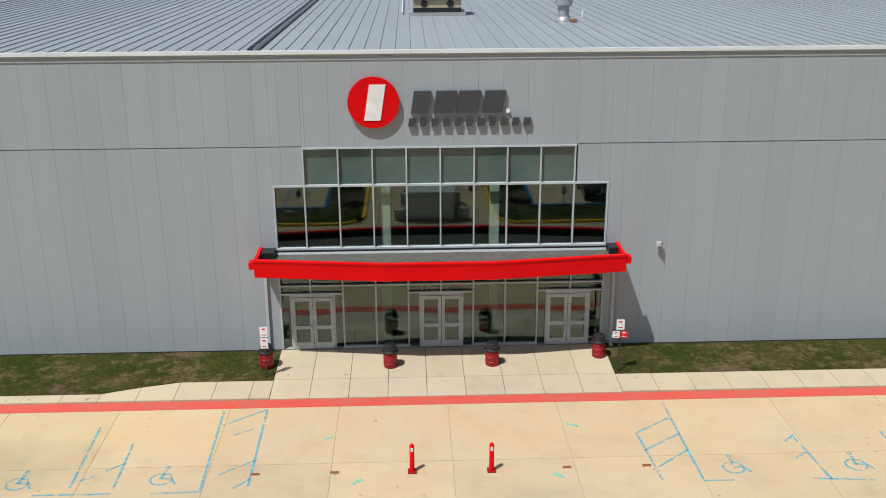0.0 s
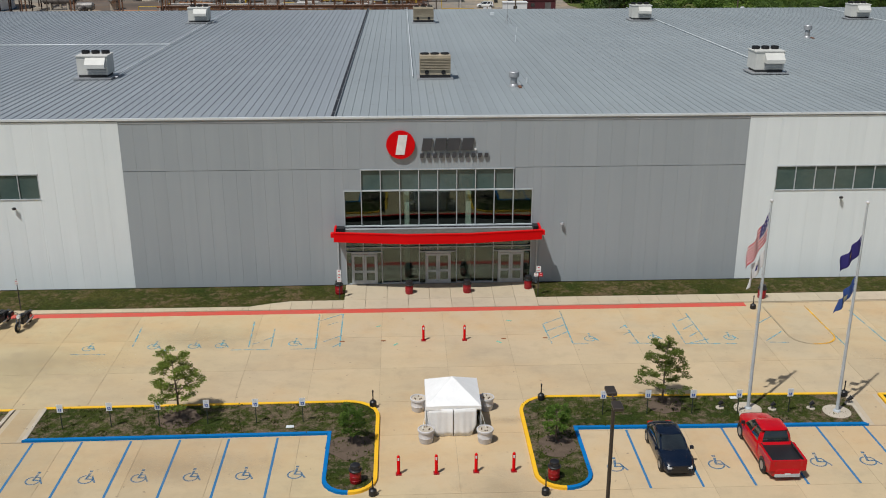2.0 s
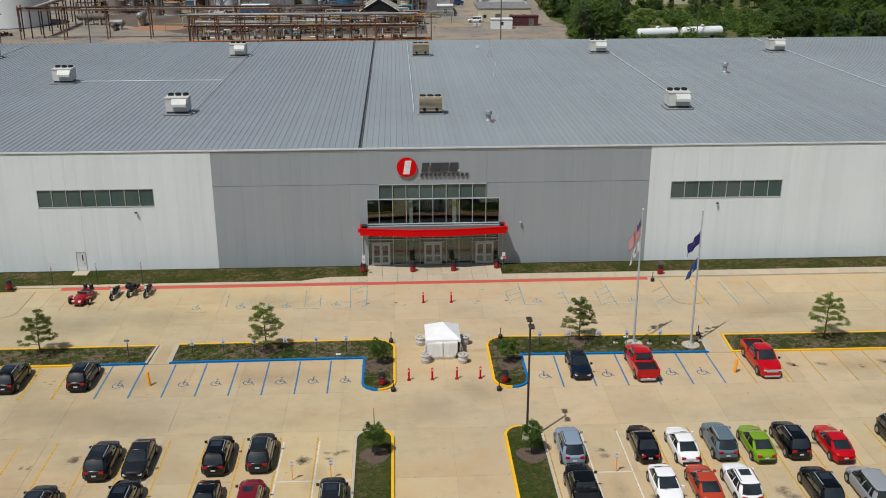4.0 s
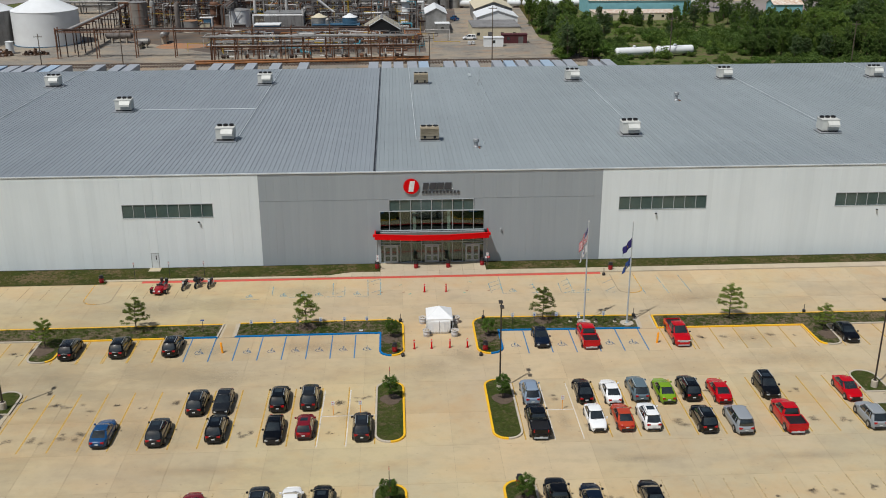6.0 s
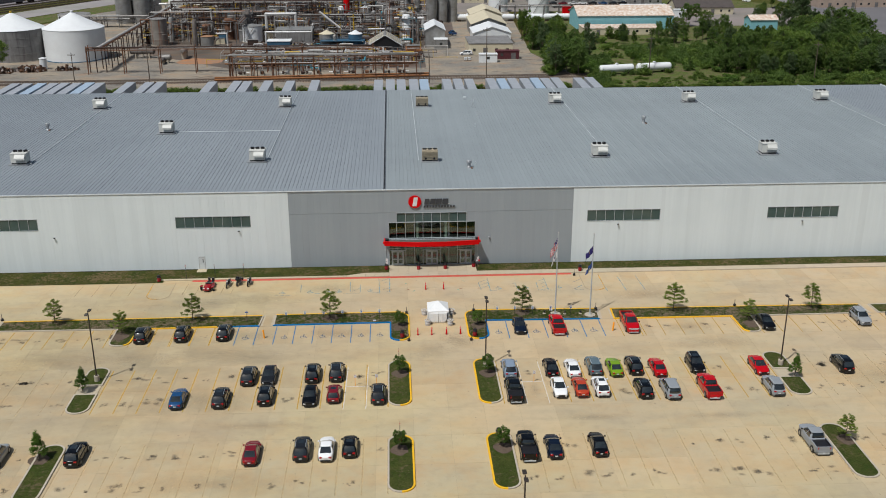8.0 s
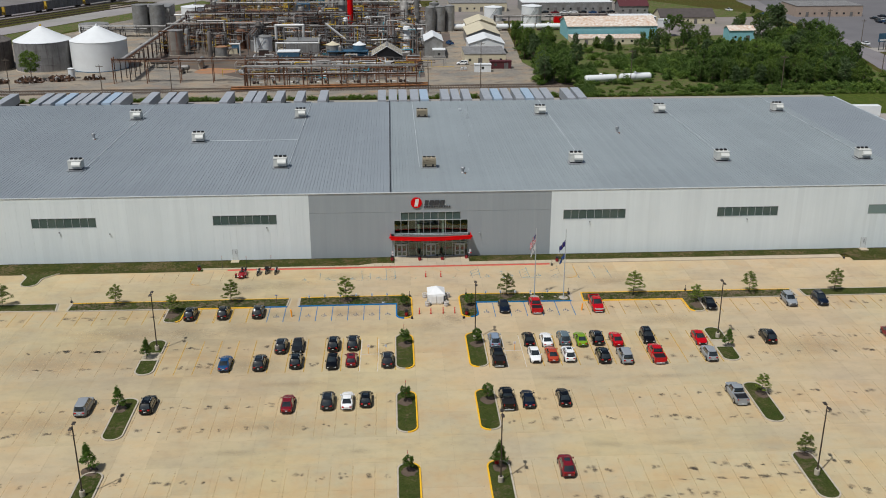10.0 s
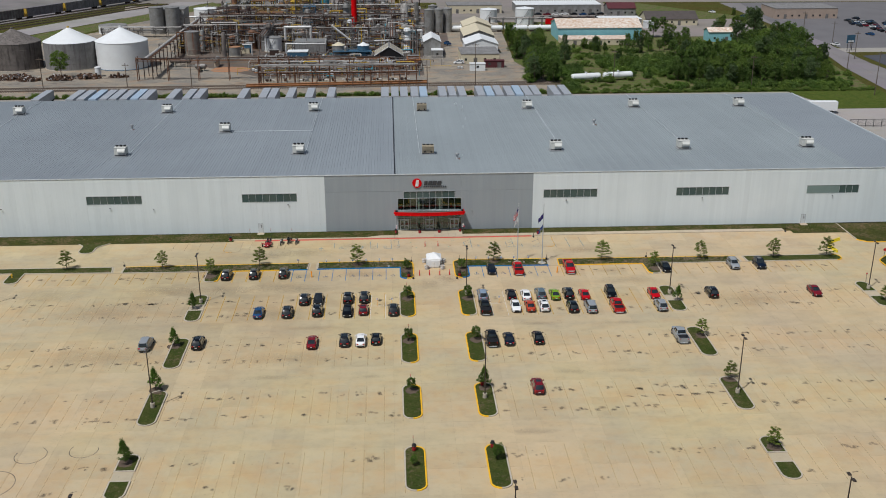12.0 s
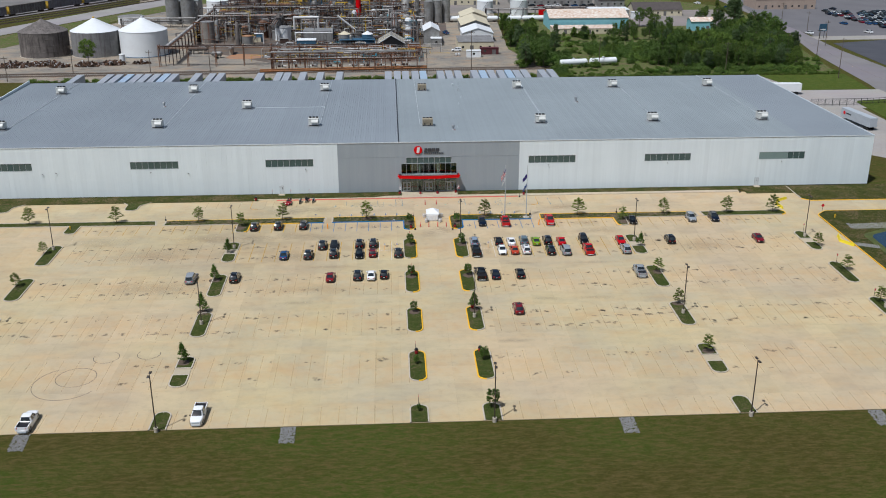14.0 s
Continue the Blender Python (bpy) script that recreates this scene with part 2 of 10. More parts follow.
def roof_mat(name, c1=(0.279, 0.308, 0.331), c2=(0.251, 0.278, 0.300), marks=0.3):
    n = Nodes(name)
    col = n.mix(n.ramp(n.noise(0.045, 5, 0.6), 0.35, 0.65), c1, c2)
    col = n.mix(n.math("MULTIPLY", n.ramp(n.noise(1.1, 4, 0.7, (1, 0.35, 1)), 0.58, 0.8), marks), col, (0.2, 0.19, 0.18))
    k = n.math("ADD", n.math("MULTIPLY", n.random(), 0.07), 0.965)
    col = n.mix(1.0, col, n.mix(1.0, (1, 1, 1), k, "MULTIPLY"), "MULTIPLY")
    return n.done(col, 0.52, 0.1, 0.4)


M["roof"] = roof_mat("roof_metal")
M["roof_east"] = roof_mat("roof_metal_east", (0.308, 0.343, 0.354), (0.276, 0.308, 0.320), 0.45)


# ---------------------------------------------------------------- mesh helpers
def box(bm, x0, x1, y0, y1, z0, z1):
    v = [bm.verts.new(p) for p in ((x0, y0, z0), (x1, y0, z0), (x1, y1, z0), (x0, y1, z0), (x0, y0, z1), (x1, y0, z1), (x1, y1, z1), (x0, y1, z1))]
    for f in ((3, 2, 1, 0), (4, 5, 6, 7), (0, 1, 5, 4), (1, 2, 6, 5), (2, 3, 7, 6), (3, 0, 4, 7)):
        bm.faces.new([v[i] for i in f])
    return v


def rod(bm, p0, p1, r0, r1=None, n=10, caps=True):
    """A round bar from p0 to p1, tapered."""
    p0, p1 = Vector(p0), Vector(p1)
    r1 = r0 if r1 is None else r1
    ax = (p1 - p0).normalized()
    s = ax.orthogonal().normalized()
    u = ax.cross(s)
    a, b = [], []
    for i in range(n):
        w = s * math.cos(2 * math.pi * i / n) + u * math.sin(2 * math.pi * i / n)
        a.append(bm.verts.new(p0 + w * r0))
        b.append(bm.verts.new(p1 + w * r1))
    for i in range(n):
        j = (i + 1) % n
        f = bm.faces.new((a[i], a[j], b[j], b[i]))
        f.smooth = True
    if caps:
        for cap in (bm.faces.new(a[::-1]), bm.faces.new(b)):
            for ed in cap.edges:
                ed.smooth = False


def turned(bm, profile, n=16, at=(0, 0, 0)):
    """A lathe form about z: profile of (radius, height)."""
    rings = []
    for r, z in profile:
        rings.append([bm.verts.new((at[0] + r * math.cos(2 * math.pi * i / n), at[1] + r * math.sin(2 * math.pi * i / n), at[2] + z)) for i in range(n)])
    for a, b in zip(rings, rings[1:]):
        for i in range(n):
            j = (i + 1) % n
            f = bm.faces.new((a[i], a[j], b[j], b[i]))
            f.smooth = True
    for cap in (bm.faces.new(rings[0][::-1]), bm.faces.new(rings[-1])):
        for ed in cap.edges:
            ed.smooth = False
    for k in range(1, len(profile) - 1):
        d0 = Vector((profile[k][0] - profile[k - 1][0], profile[k][1] - profile[k - 1][1]))
        d1 = Vector((profile[k + 1][0] - profile[k][0], profile[k + 1][1] - profile[k][1]))
        if d0.length > 1e-6 and d1.length > 1e-6 and d0.angle(d1) > 0.6:
            for i in range(n):
                ed = bm.edges.get((rings[k][i], rings[k][(i + 1) % n]))
                if ed:
                    ed.smooth = False


def prism(bm, pts, z0, z1):
    a = [bm.verts.new((x, y, z0)) for x, y in pts]
    b = [bm.verts.new((x, y, z1)) for x, y in pts]
    bm.faces.new(a[::-1])
    bm.faces.new(b)
    for i in range(len(pts)):
        j = (i + 1) % len(pts)
        bm.faces.new((a[i], a[j], b[j], b[i]))


def rounded(pts, radii, seg=6):
    """A polygon with rounded corners; pts counter-clockwise."""
    out = []
    n = len(pts)
    for i, (p, r) in enumerate(zip(pts, radii)):
        p, a, b = Vector(p), Vector(pts[i - 1]), Vector(pts[(i + 1) % n])
        if r <= 0:
            out.append(tuple(p))
            continue
        da, db = (a - p).normalized(), (b - p).normalized()
        half = math.acos(max(-1, min(1, da.dot(db)))) / 2
        d = r / math.tan(half)
        c = p + (da + db).normalized() * (r / math.sin(half))
        s, e = p + da * d - c, p + db * d - c
        for k in range(seg + 1):
            t = k / seg
            v = s.lerp(e, t).normalized() * r
            out.append(tuple(c + v))
    return out


def offset_in(pts, d):
    n, out = len(pts), []
    for i in range(n):
        p, a, b = Vector(pts[i]), Vector(pts[i - 1]), Vector(pts[(i + 1) % n])
        e1, e2 = (p - a), (b - p)
        n1, n2 = Vector((-e1.y, e1.x)).normalized(), Vector((-e2.y, e2.x)).normalized()
        m = (n1 + n2)
        m = m / max(0.4, m.dot(n1)) if m.length > 1e-6 else n1
        out.append(tuple(p + m * d))
    return out


def mesh_of(name, bm, material):
    me = bpy.data.meshes.new(name)
    bm.to_mesh(me)
    bm.free()
    for m in (material if isinstance(material, list) else [material]):
        me.materials.append(m)
    return me


def part(name, bm, material, parent=None, label=""):
    ob = new(name, mesh_of(name, bm, material))
    if parent:
        ob.parent = parent
    return tagged(ob, label)


def thing(name, label, category, m=None, group="", kind=""):
    ob = new(name)
    ob.empty_display_size = 0.2
    ob.matrix_basis = m or Matrix()
    return tagged(ob, label, category, group, kind)


def piece(name, me, parent, loc, scale=(1, 1, 1), rot=None):
    ob = new(name, me)
    ob.parent = parent
    ob.location, ob.scale = loc, scale
    if rot:
        ob.rotation_euler = rot
    return ob


def bmnew():
    return bmesh.new()


def unit_box(name, material, bevel=0.0):
    bm = bmnew()
    box(bm, 0, 1, 0, 1, 0, 1)
    return mesh_of(name, bm, material)


CX = 0.27     # the axis of the entrance and of the lot
# ---------------------------------------------------------------- ground
bm = bmnew()
box(bm, -1600, 1600, -1200, 2200, -0.6, -0.10)
ground = tagged(part("ground", bm, M["field"]), "mown grass and bare soil round the plant", "ground", kind="structure")

# lot and drive, one sheet with the panels laid on it
LOT = (-150.0, 93.0, -113.7, -4.4)
bm = bmnew()
box(bm, -150, 93.2, -113.7, -4.4, -0.09, -0.014)
box(bm, 93.2, 180, -24.5, -6.2, -0.09, -0.014)
pavement = tagged(part("pavement", bm, M["joint"]), "tan weathered concrete parking lot with sawn joints", "pavement", kind="structure")

# ---------------------------------------------------------------- building
BX0, BX1, BY1 = -128.2, 116.5, 87.0
EAVE = 13.2
BASE = 0.22


def roof_z(y):
    return 13.26 - 0.0127 * y


# openings of the south wall: x0, x1, z0, z1
OPEN = [(-6.66, 7.60, BASE, 7.70), (-5.37, 6.23, 7.70, 9.36)]
STRIPS = [(-111.4, -99.3), (-75.0, -62.95), (-41.1, -29.0), (26.1, 38.3), (56.35, 68.45), (86.5, 98.6)]
for a, b in STRIPS:
    OPEN.append((a, b, 7.33, 9.30))
DOORS = [(-37.9, -36.85), (86.0, 87.1)]
for a, b in DOORS:
    OPEN.append((a, b, BASE, 2.35))


def gaps(x0, x1, z0, z1):
    """The runs of height in a column that no opening takes."""
    runs = [(z0, z1)]
    xm = (x0 + x1) / 2
    for a, b, c, d in OPEN:
        if a < xm < b:
            out = []
            for p, q in runs:
                if d <= p or c >= q:
                    out.append((p, q))
                    continue
                if c > p:
                    out.append((p, c))
                if d < q:
                    out.append((d, q))
            runs = out
    return runs


bm = bmnew()
cuts = sorted({BX0 + 0.3, BX1 - 0.3, *[v for o in OPEN for v in o[:2]]})
for a, b in zip(cuts, cuts[1:]):
    for p, q in gaps(a, b, -0.1, EAVE - 0.1):
        box(bm, a, b, 0.06, 0.30, p, q)
wall_south = tagged(part("wall_south", bm, M["wall_core"]), "long grey and white metal panel front wall", "wall", kind="structure")

PANEL = 1.042
G0, G1 = -22.8, 23.7
xs = [G0 + i * (G1 - G0) / 45 for i in range(46)]
x = G0
while x > BX0:
    x -= PANEL * 1.22
    xs.append(max(x, BX0))
x = G1
while x < BX1:
    x += PANEL * 1.22
    xs.append(min(x, BX1))
xs = sorted({round(v, 3) for v in xs + [v for o in OPEN for v in o[:2]]})
panel_grey, panel_white = unit_box("panel", M["wall_grey"]), unit_box("panel_white", M["wall_white"])
for a, b in zip(xs, xs[1:]):
    if b - a < 0.02:
        continue
    grey = G0 - 0.01 < (a + b) / 2 < G1
    for p, q in gaps(a, b, BASE - 0.02, EAVE - 0.06):
        runs = [(p, q)]
        if grey and p < 9.40 < q and q - p > 3.9:
            runs = [(p, 9.385), (9.43, q)]
        for r, s in runs:
            piece("panel", panel_grey if grey else panel_white, wall_south, (a + 0.003, 0.0, r), (b - a - 0.006, 0.06, s - r))

bm = bmnew()
box(bm, BX0, BX0 + 0.3, 0.06, BY1, -0.1, 13.1)
wall_west = tagged(part("wall_west", bm, M["wall_white"]), "white metal end wall", "wall", kind="structure")
bm = bmnew()
box(bm, BX1 - 0.3, BX1, 0.06, BY1, -0.1, 12.0)
vs = [v for v in bm.verts if v.co.z > 5]
for v in vs:
    v.co.z = roof_z(v.co.y) - 0.1
wall_east = tagged(part("wall_east", bm, M["wall_white"]), "white metal end wall", "wall", kind="structure")
bm = bmnew()
box(bm, BX0, BX1, BY1 - 0.3, BY1, -0.1, roof_z(BY1) - 0.1)
wall_north = tagged(part("wall_north", bm, M["wall_white"]), "white metal rear wall", "wall", kind="structure")

# roof: one sheet below, a standing-seam panel for each bay of 0.65 m
bm = bmnew()
for v in box(bm, BX0, BX1, 0.0, BY1, 0, 0.05):
    v.co.z += roof_z(v.co.y) - 0.10
roof = tagged(part("roof", bm, M["roof"]), "low-slope grey standing-seam metal roof", "roof", kind="structure")
PITCH = 0.65


def roof_panel_bm(bm, x):
    pts = [(0.0, 0.05), (0.028, 0.05), (0.055, 0.0), (PITCH - 0.002, 0.0)]
    a = [bm.verts.new((x + u, -0.02, roof_z(0) + w - 0.04)) for u, w in pts]
    b = [bm.verts.new((x + u, BY1, roof_z(BY1) + w - 0.04)) for u, w in pts]
    for i in range(3):
        bm.faces.new((a[i], a[i + 1], b[i + 1], b[i]))
    lo = bm.verts.new((x, -0.02, roof_z(0) - 0.045)), bm.verts.new((x, BY1, roof_z(BY1) - 0.045))
    bm.faces.new((lo[0], a[0], b[0], lo[1]))
    end = bm.verts.new((x + PITCH - 0.002, -0.02, roof_z(0) - 0.045))
    bm.faces.new((lo[0], end, a[3], a[2], a[1], a[0]))


bm = bmnew()
roof_panel_bm(bm, 0)
rp = mesh_of("roof_panel", bm, M["roof"])
rp_east = rp.copy()
rp_east.materials[0] = M["roof_east"]
bm = bmnew()
n_roof = int((BX1 - BX0) / PITCH)
for i in range(n_roof):
    x = BX0 + i * PITCH
    if abs(x - CX) < 300 * PITCH / 2:
        piece("roof_panel", rp if x < -7.4 else rp_east, roof, (x, 0, 0))
    else:
        roof_panel_bm(bm, x)
tagged(part("roof_panels", bm, M["roof"], roof), kind="stuff")

# eave: gutter and white trim
bm = bmnew()
box(bm, BX0 - 0.12, BX1 + 0.12, -0.07, -0.01, 13.21, 13.31)
box(bm, BX0 - 0.12, BX1 + 0.12, -0.09, -0.07, 13.23, 13.37)
box(bm, BX0 - 0.12, BX1 + 0.12, -0.01, 0.12, 13.33, 13.37)
eave = tagged(part("trim_eave", bm, M["trim_white"]), "white metal gutter and eave trim", "trim", kind="structure")
# two thin grey strips draw the shadow line below the eave
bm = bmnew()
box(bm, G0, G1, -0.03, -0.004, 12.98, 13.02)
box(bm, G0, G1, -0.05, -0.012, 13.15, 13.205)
tagged(part("trim_eave_shadow", bm, M["trim_grey"]), "grey strips drawn as the eave's shadow line", "trim", kind="structure")
bm = bmnew()
for sx in (BX0 - 0.12, BX1 - 0.02):
    for v in box(bm, sx, sx + 0.14, 0.12, BY1 + 0.1, -0.05, 0.12):
        v.co.z += roof_z(v.co.y)
tagged(part("trim_rake", bm, M["trim_white"]), "white metal rake trim", "trim", kind="structure")
bm = bmnew()
box(bm, BX0, -6.72, -0.03, -0.002, BASE - 0.16, BASE - 0.02)
box(bm, 7.66, BX1, -0.03, -0.002, BASE - 0.16, BASE - 0.02)
tagged(part("baseboard", bm, M["dark"]), "dark base flashing along the wall", "trim", kind="structure")
# ---------------------------------------------------------------- entrance front
def pane_box(parent, x0, x1, z0, z1, y=0.10, material="glass"):
    bm = bmnew()
    box(bm, x0, x1, y, y + 0.02, z0, z1)
    ob = part("pane", bm, M[material], parent)
    ob.visible_shadow = False
    return ob


def bar(parent, x0, x1, z0, z1, y0=-0.035, y1=0.14, name="mullion", material="alu"):
    bm = bmnew()
    box(bm, x0, x1, y0, y1, z0, z1)
    return part(name, bm, M[material], parent)


MX = [-6.63, -5.35, -3.89, -2.45, -1.02, 0.41, 1.84, 3.25, 4.67, 6.12, 7.57]
window_1 = thing("window_1", "tall two-tier glazed entrance window in aluminium frames", "window", kind="structure")
for i in range(10):
    pane_box(window_1, MX[i] + 0.03, MX[i + 1] - 0.03, 4.98, 7.68)
for i in range(1, 9):
    pane_box(window_1, MX[i] + 0.03, MX[i + 1] - 0.03, 7.76, 9.30, material="glass_hi")
for i, x in enumerate(MX):
    bar(window_1, x - 0.03, x + 0.03, 4.95, 9.33 if 0 < i < 10 and i != 9 else 7.68)
bar(window_1, MX[9] - 0.03, MX[9] + 0.03, 7.70, 9.33, -0.03)
bar(window_1, MX[0] - 0.05, MX[10] + 0.05, 7.67, 7.75, -0.045, name="transom")
bar(window_1, MX[1] - 0.05, MX[9] + 0.05, 9.30, 9.37, -0.05, name="head")
bar(window_1, MX[0] - 0.03, MX[10] + 0.03, 4.88, 4.96, -0.06, name="sill")
bar(window_1, MX[0] - 0.03, MX[10] + 0.03, 4.66, 4.80, -0.11, name="flashing", material="trim_white")

window_2 = thing("window_2", "glazed shopfront with three pairs of doors", "window", kind="structure")
DOORX = [(-6.22, -4.25), (-0.55, 1.40), (5.05, 7.02)]
SX = [-6.63, -3.89, -2.45, -1.02, 1.84, 3.25, 4.67, 7.57]
bar(window_2, -6.63, 7.57, 3.17, 3.24, -0.045, name="transom")
for x in SX:
    bar(window_2, x - 0.035, x + 0.035, BASE, 4.5)
for x in (-5.3, 0.41, 6.12):
    bar(window_2, x - 0.03, x + 0.03, 2.84, 4.5)
for a, b in zip(SX, SX[1:]):
    pane_box(window_2, a + 0.04, b - 0.04, 3.24, 4.6)
    if b - a < 2:
        pane_box(window_2, a + 0.04, b - 0.04, BASE + 0.1, 3.17)
    else:
        pane_box(window_2, a + 0.04, b - 0.04, 2.86, 3.17)
        bar(window_2, a + 0.04, b - 0.04, 2.78, 2.86, -0.04, name="transom")
for a, b in zip(SX, SX[1:]):
    bar(window_2, a + 0.04, b - 0.04, BASE, BASE + 0.1, -0.03, name="bottom_rail") if b - a < 2 else None


def entrance_door(k, x0, x1, side0, side1):
    d = thing("door_%d" % k, "pair of aluminium framed glass entrance doors", "door", kind="structure")
    for a, b in ((side0 + 0.04, x0), (x1, side1 - 0.04)):
        pane_box(d, a, b, BASE + 0.06, 2.78)
    for x in (x0, x1 - 0.06):
        bar(d, x, x + 0.06, BASE, 2.78, name="jamb")
    bar(d, x0 + 0.06, x1 - 0.06, 2.68, 2.78, name="head")
    xm = (x0 + x1) / 2
    for s, (a, b) in enumerate(((x0 + 0.07, xm - 0.01), (xm + 0.01, x1 - 0.07))):
        bm = bmnew()
        z = BASE + 0.02
        for q in ((a, a + 0.14, z, 2.66), (b - 0.14, b, z, 2.66), (a + 0.14, b - 0.14, 2.50, 2.66), (a + 0.14, b - 0.14, z, z + 0.30), (a + 0.14, b - 0.14, 1.18, 1.34)):
            box(bm, q[0], q[1], -0.06, 0.0, q[2], q[3])
        leaf = part("door_leaf", bm, M["alu"], d)
        for z0, z1 in ((z + 0.30, 1.18), (1.34, 2.50)):
            bm = bmnew()
            box(bm, a + 0.13, b - 0.13, -0.035, -0.02, z0, z1)
            part("pane", bm, M["glass"], leaf).visible_shadow = False
        bm = bmnew()
        hx = b - 0.08 if s == 0 else a + 0.08
        rod(bm, (hx, -0.12, 1.0), (hx, -0.12, 1.5), 0.016)
        rod(bm, (hx, -0.12, 1.05), (hx, -0.06, 1.05), 0.012)
        rod(bm, (hx, -0.12, 1.45), (hx, -0.06, 1.45), 0.012)
        part("door_handle", bm, M["alu"], leaf, "brushed pull handle")


entrance_door(1, *DOORX[0], -6.63, -3.89)
entrance_door(2, *DOORX[1], -1.02, 1.84)
entrance_door(3, *DOORX[2], 4.67, 7.57)

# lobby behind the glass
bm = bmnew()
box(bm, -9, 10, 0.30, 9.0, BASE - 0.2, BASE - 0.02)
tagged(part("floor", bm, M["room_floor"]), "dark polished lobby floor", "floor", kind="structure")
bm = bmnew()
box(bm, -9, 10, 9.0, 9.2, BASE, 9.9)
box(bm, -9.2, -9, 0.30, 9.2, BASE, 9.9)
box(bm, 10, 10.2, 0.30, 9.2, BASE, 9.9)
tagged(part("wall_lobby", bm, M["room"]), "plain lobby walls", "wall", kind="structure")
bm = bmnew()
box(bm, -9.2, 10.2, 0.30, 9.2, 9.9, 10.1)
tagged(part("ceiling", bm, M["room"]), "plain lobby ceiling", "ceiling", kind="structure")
for x in (-1.95, 2.75):
    bm = bmnew()
    box(bm, x - 0.2, x + 0.2, 0.32, 0.72, BASE - 0.02, 9.9)
    tagged(part("column", bm, M["column"]), "pale painted steel column behind the glass", "column", group="lobby columns")

# canopy with bowed red fascia
canopy = thing("canopy", "bowed red metal entrance canopy with a gravel roof", "canopy")
CP = [(-7.40, -1.75), (-2.0, -2.45), (2.55, -2.45), (8.15, -1.75)]


def fascia(bm, pts, depth, z0, z1):
    n = len(pts)
    ring = []
    for i, (x, y) in enumerate(pts):
        ring.append([bm.verts.new(p) for p in ((x, y, z0), (x, y, z1), (x, y + depth, z1), (x, y + depth, z0))])
    for a, b in zip(ring, ring[1:]):
        for i in range(4):
            j = (i + 1) % 4
            bm.faces.new((a[i], b[i], b[j], a[j]))
    bm.faces.new(ring[0])
    bm.faces.new(ring[-1][::-1])


bm = bmnew()
fascia(bm, CP, 0.14, 4.28, 4.96)
part("fascia", bm, M["red_metal"], canopy)
bm = bmnew()
fascia(bm, [(x, y + 0.145) for x, y in CP], 0.02, 4.69, 4.955)
part("parapet_back", bm, M["dark"], canopy, "dark membrane on the parapet's back")
bm = bmnew()
fascia(bm, [(x * 1.004, y - 0.03) for x, y in CP], 0.22, 4.963, 5.03)
part("cap", bm, M["red_metal"], canopy)
for x, s in ((-7.40, 1), (8.01, 1)):
    bm = bmnew()
    box(bm, x, x + 0.14, -1.60, -0.005, 4.28, 5.03)
    part("return_panel", bm, M["red_metal"], canopy)
bm = bmnew()
prism(bm, [(-7.25, -0.12), (-7.25, -1.58), (-2.0, -2.28), (2.55, -2.28), (8.0, -1.58), (8.0, -0.12)], 4.40, 4.70)
part("roof_deck", bm, plain("gravel_roof", (0.105, 0.098, 0.09), (0.06, 0.056, 0.05), 3, 30, 0.9, bump=0.6), canopy, "grey gravelled roof")
for x0, x1 in ((-7.24, -6.68), (7.62, 8.0)):
    bm = bmnew()
    box(bm, x0, x1, -0.7, -0.01, 4.70, 4.98)
    part("upstand", bm, M["black"], canopy, "black membrane upstand")
bm = bmnew()
box(bm, -6.66, 7.60, -0.10, -0.004, 4.70, 4.875)
part("flashing", bm, M["black"], canopy, "black membrane flashing")
for x in (-7.62, 8.15):
    bm = bmnew()
    box(bm, x, x + 0.22, -1.72, -1.30, 4.62, 4.92)
    part("scupper", bm, M["red_metal"], canopy)
for x in (-7.28, 7.95):
    bm = bmnew()
    box(bm, x, x + 0.12, -0.13, -0.03, BASE + 0.1, 4.4)
    box(bm, x, x + 0.12, -0.35, -0.03, BASE - 0.02, BASE + 0.1)
    part("downspout", bm, M["alu"], canopy)

# facade sign: plain shapes
sign = thing("facade_sign", "raised company sign of a red disc and dark grey blocks", "sign")
bm = bmnew()
rod(bm, (-2.33, -0.20, 11.25), (-2.33, -0.05, 11.25), 1.06, n=48)
part("disc", bm, M["red_metal"], sign)
SIGN_WHITE = plain("sign_white", (0.82, 0.82, 0.80), rough=0.5)
SIGN_DIM = plain("sign_dim", (0.22, 0.23, 0.22), rough=0.6)
SIGN_GREY = plain("sign_grey", (0.055, 0.058, 0.065), rough=0.5)


def slab_letter(parent, x0, x1, z0, z1, lean, y0=-0.16, y1=-0.03, material=None, name="block"):
    bm = bmnew()
    k = (z1 - z0) * lean
    f = [bm.verts.new(p) for p in ((x0, y0, z0), (x1, y0, z0), (x1 + k, y0, z1), (x0 + k, y0, z1))]
    g = [bm.verts.new((v.co.x, y1, v.co.z)) for v in f]
    bm.faces.new(f)
    bm.faces.new(g[::-1])
    for i in range(4):
        j = (i + 1) % 4
        bm.faces.new((f[j], f[i], g[i], g[j]))
    return part(name, bm, material or SIGN_GREY, parent)


slab_letter(sign, -2.72, -2.05, 10.52, 12.0, 0.16, -0.23, -0.205, SIGN_WHITE, "bar")
for x0, x1 in ((-0.80, -0.10), (0.12, 0.96), (1.06, 1.96), (2.14, 2.98)):
    slab_letter(sign, x0, x1, 10.78, 11.70, 0.16)
for i in range(11):
    x = -0.92 + i * 0.478
    slab_letter(sign, x, x + 0.27, 10.24, 10.56, 0.16)
bm = bmnew()
rod(bm, (3.22, -0.1, 10.84), (3.22, -0.03, 10.84), 0.09, n=14)
part("dot", bm, SIGN_WHITE, sign)
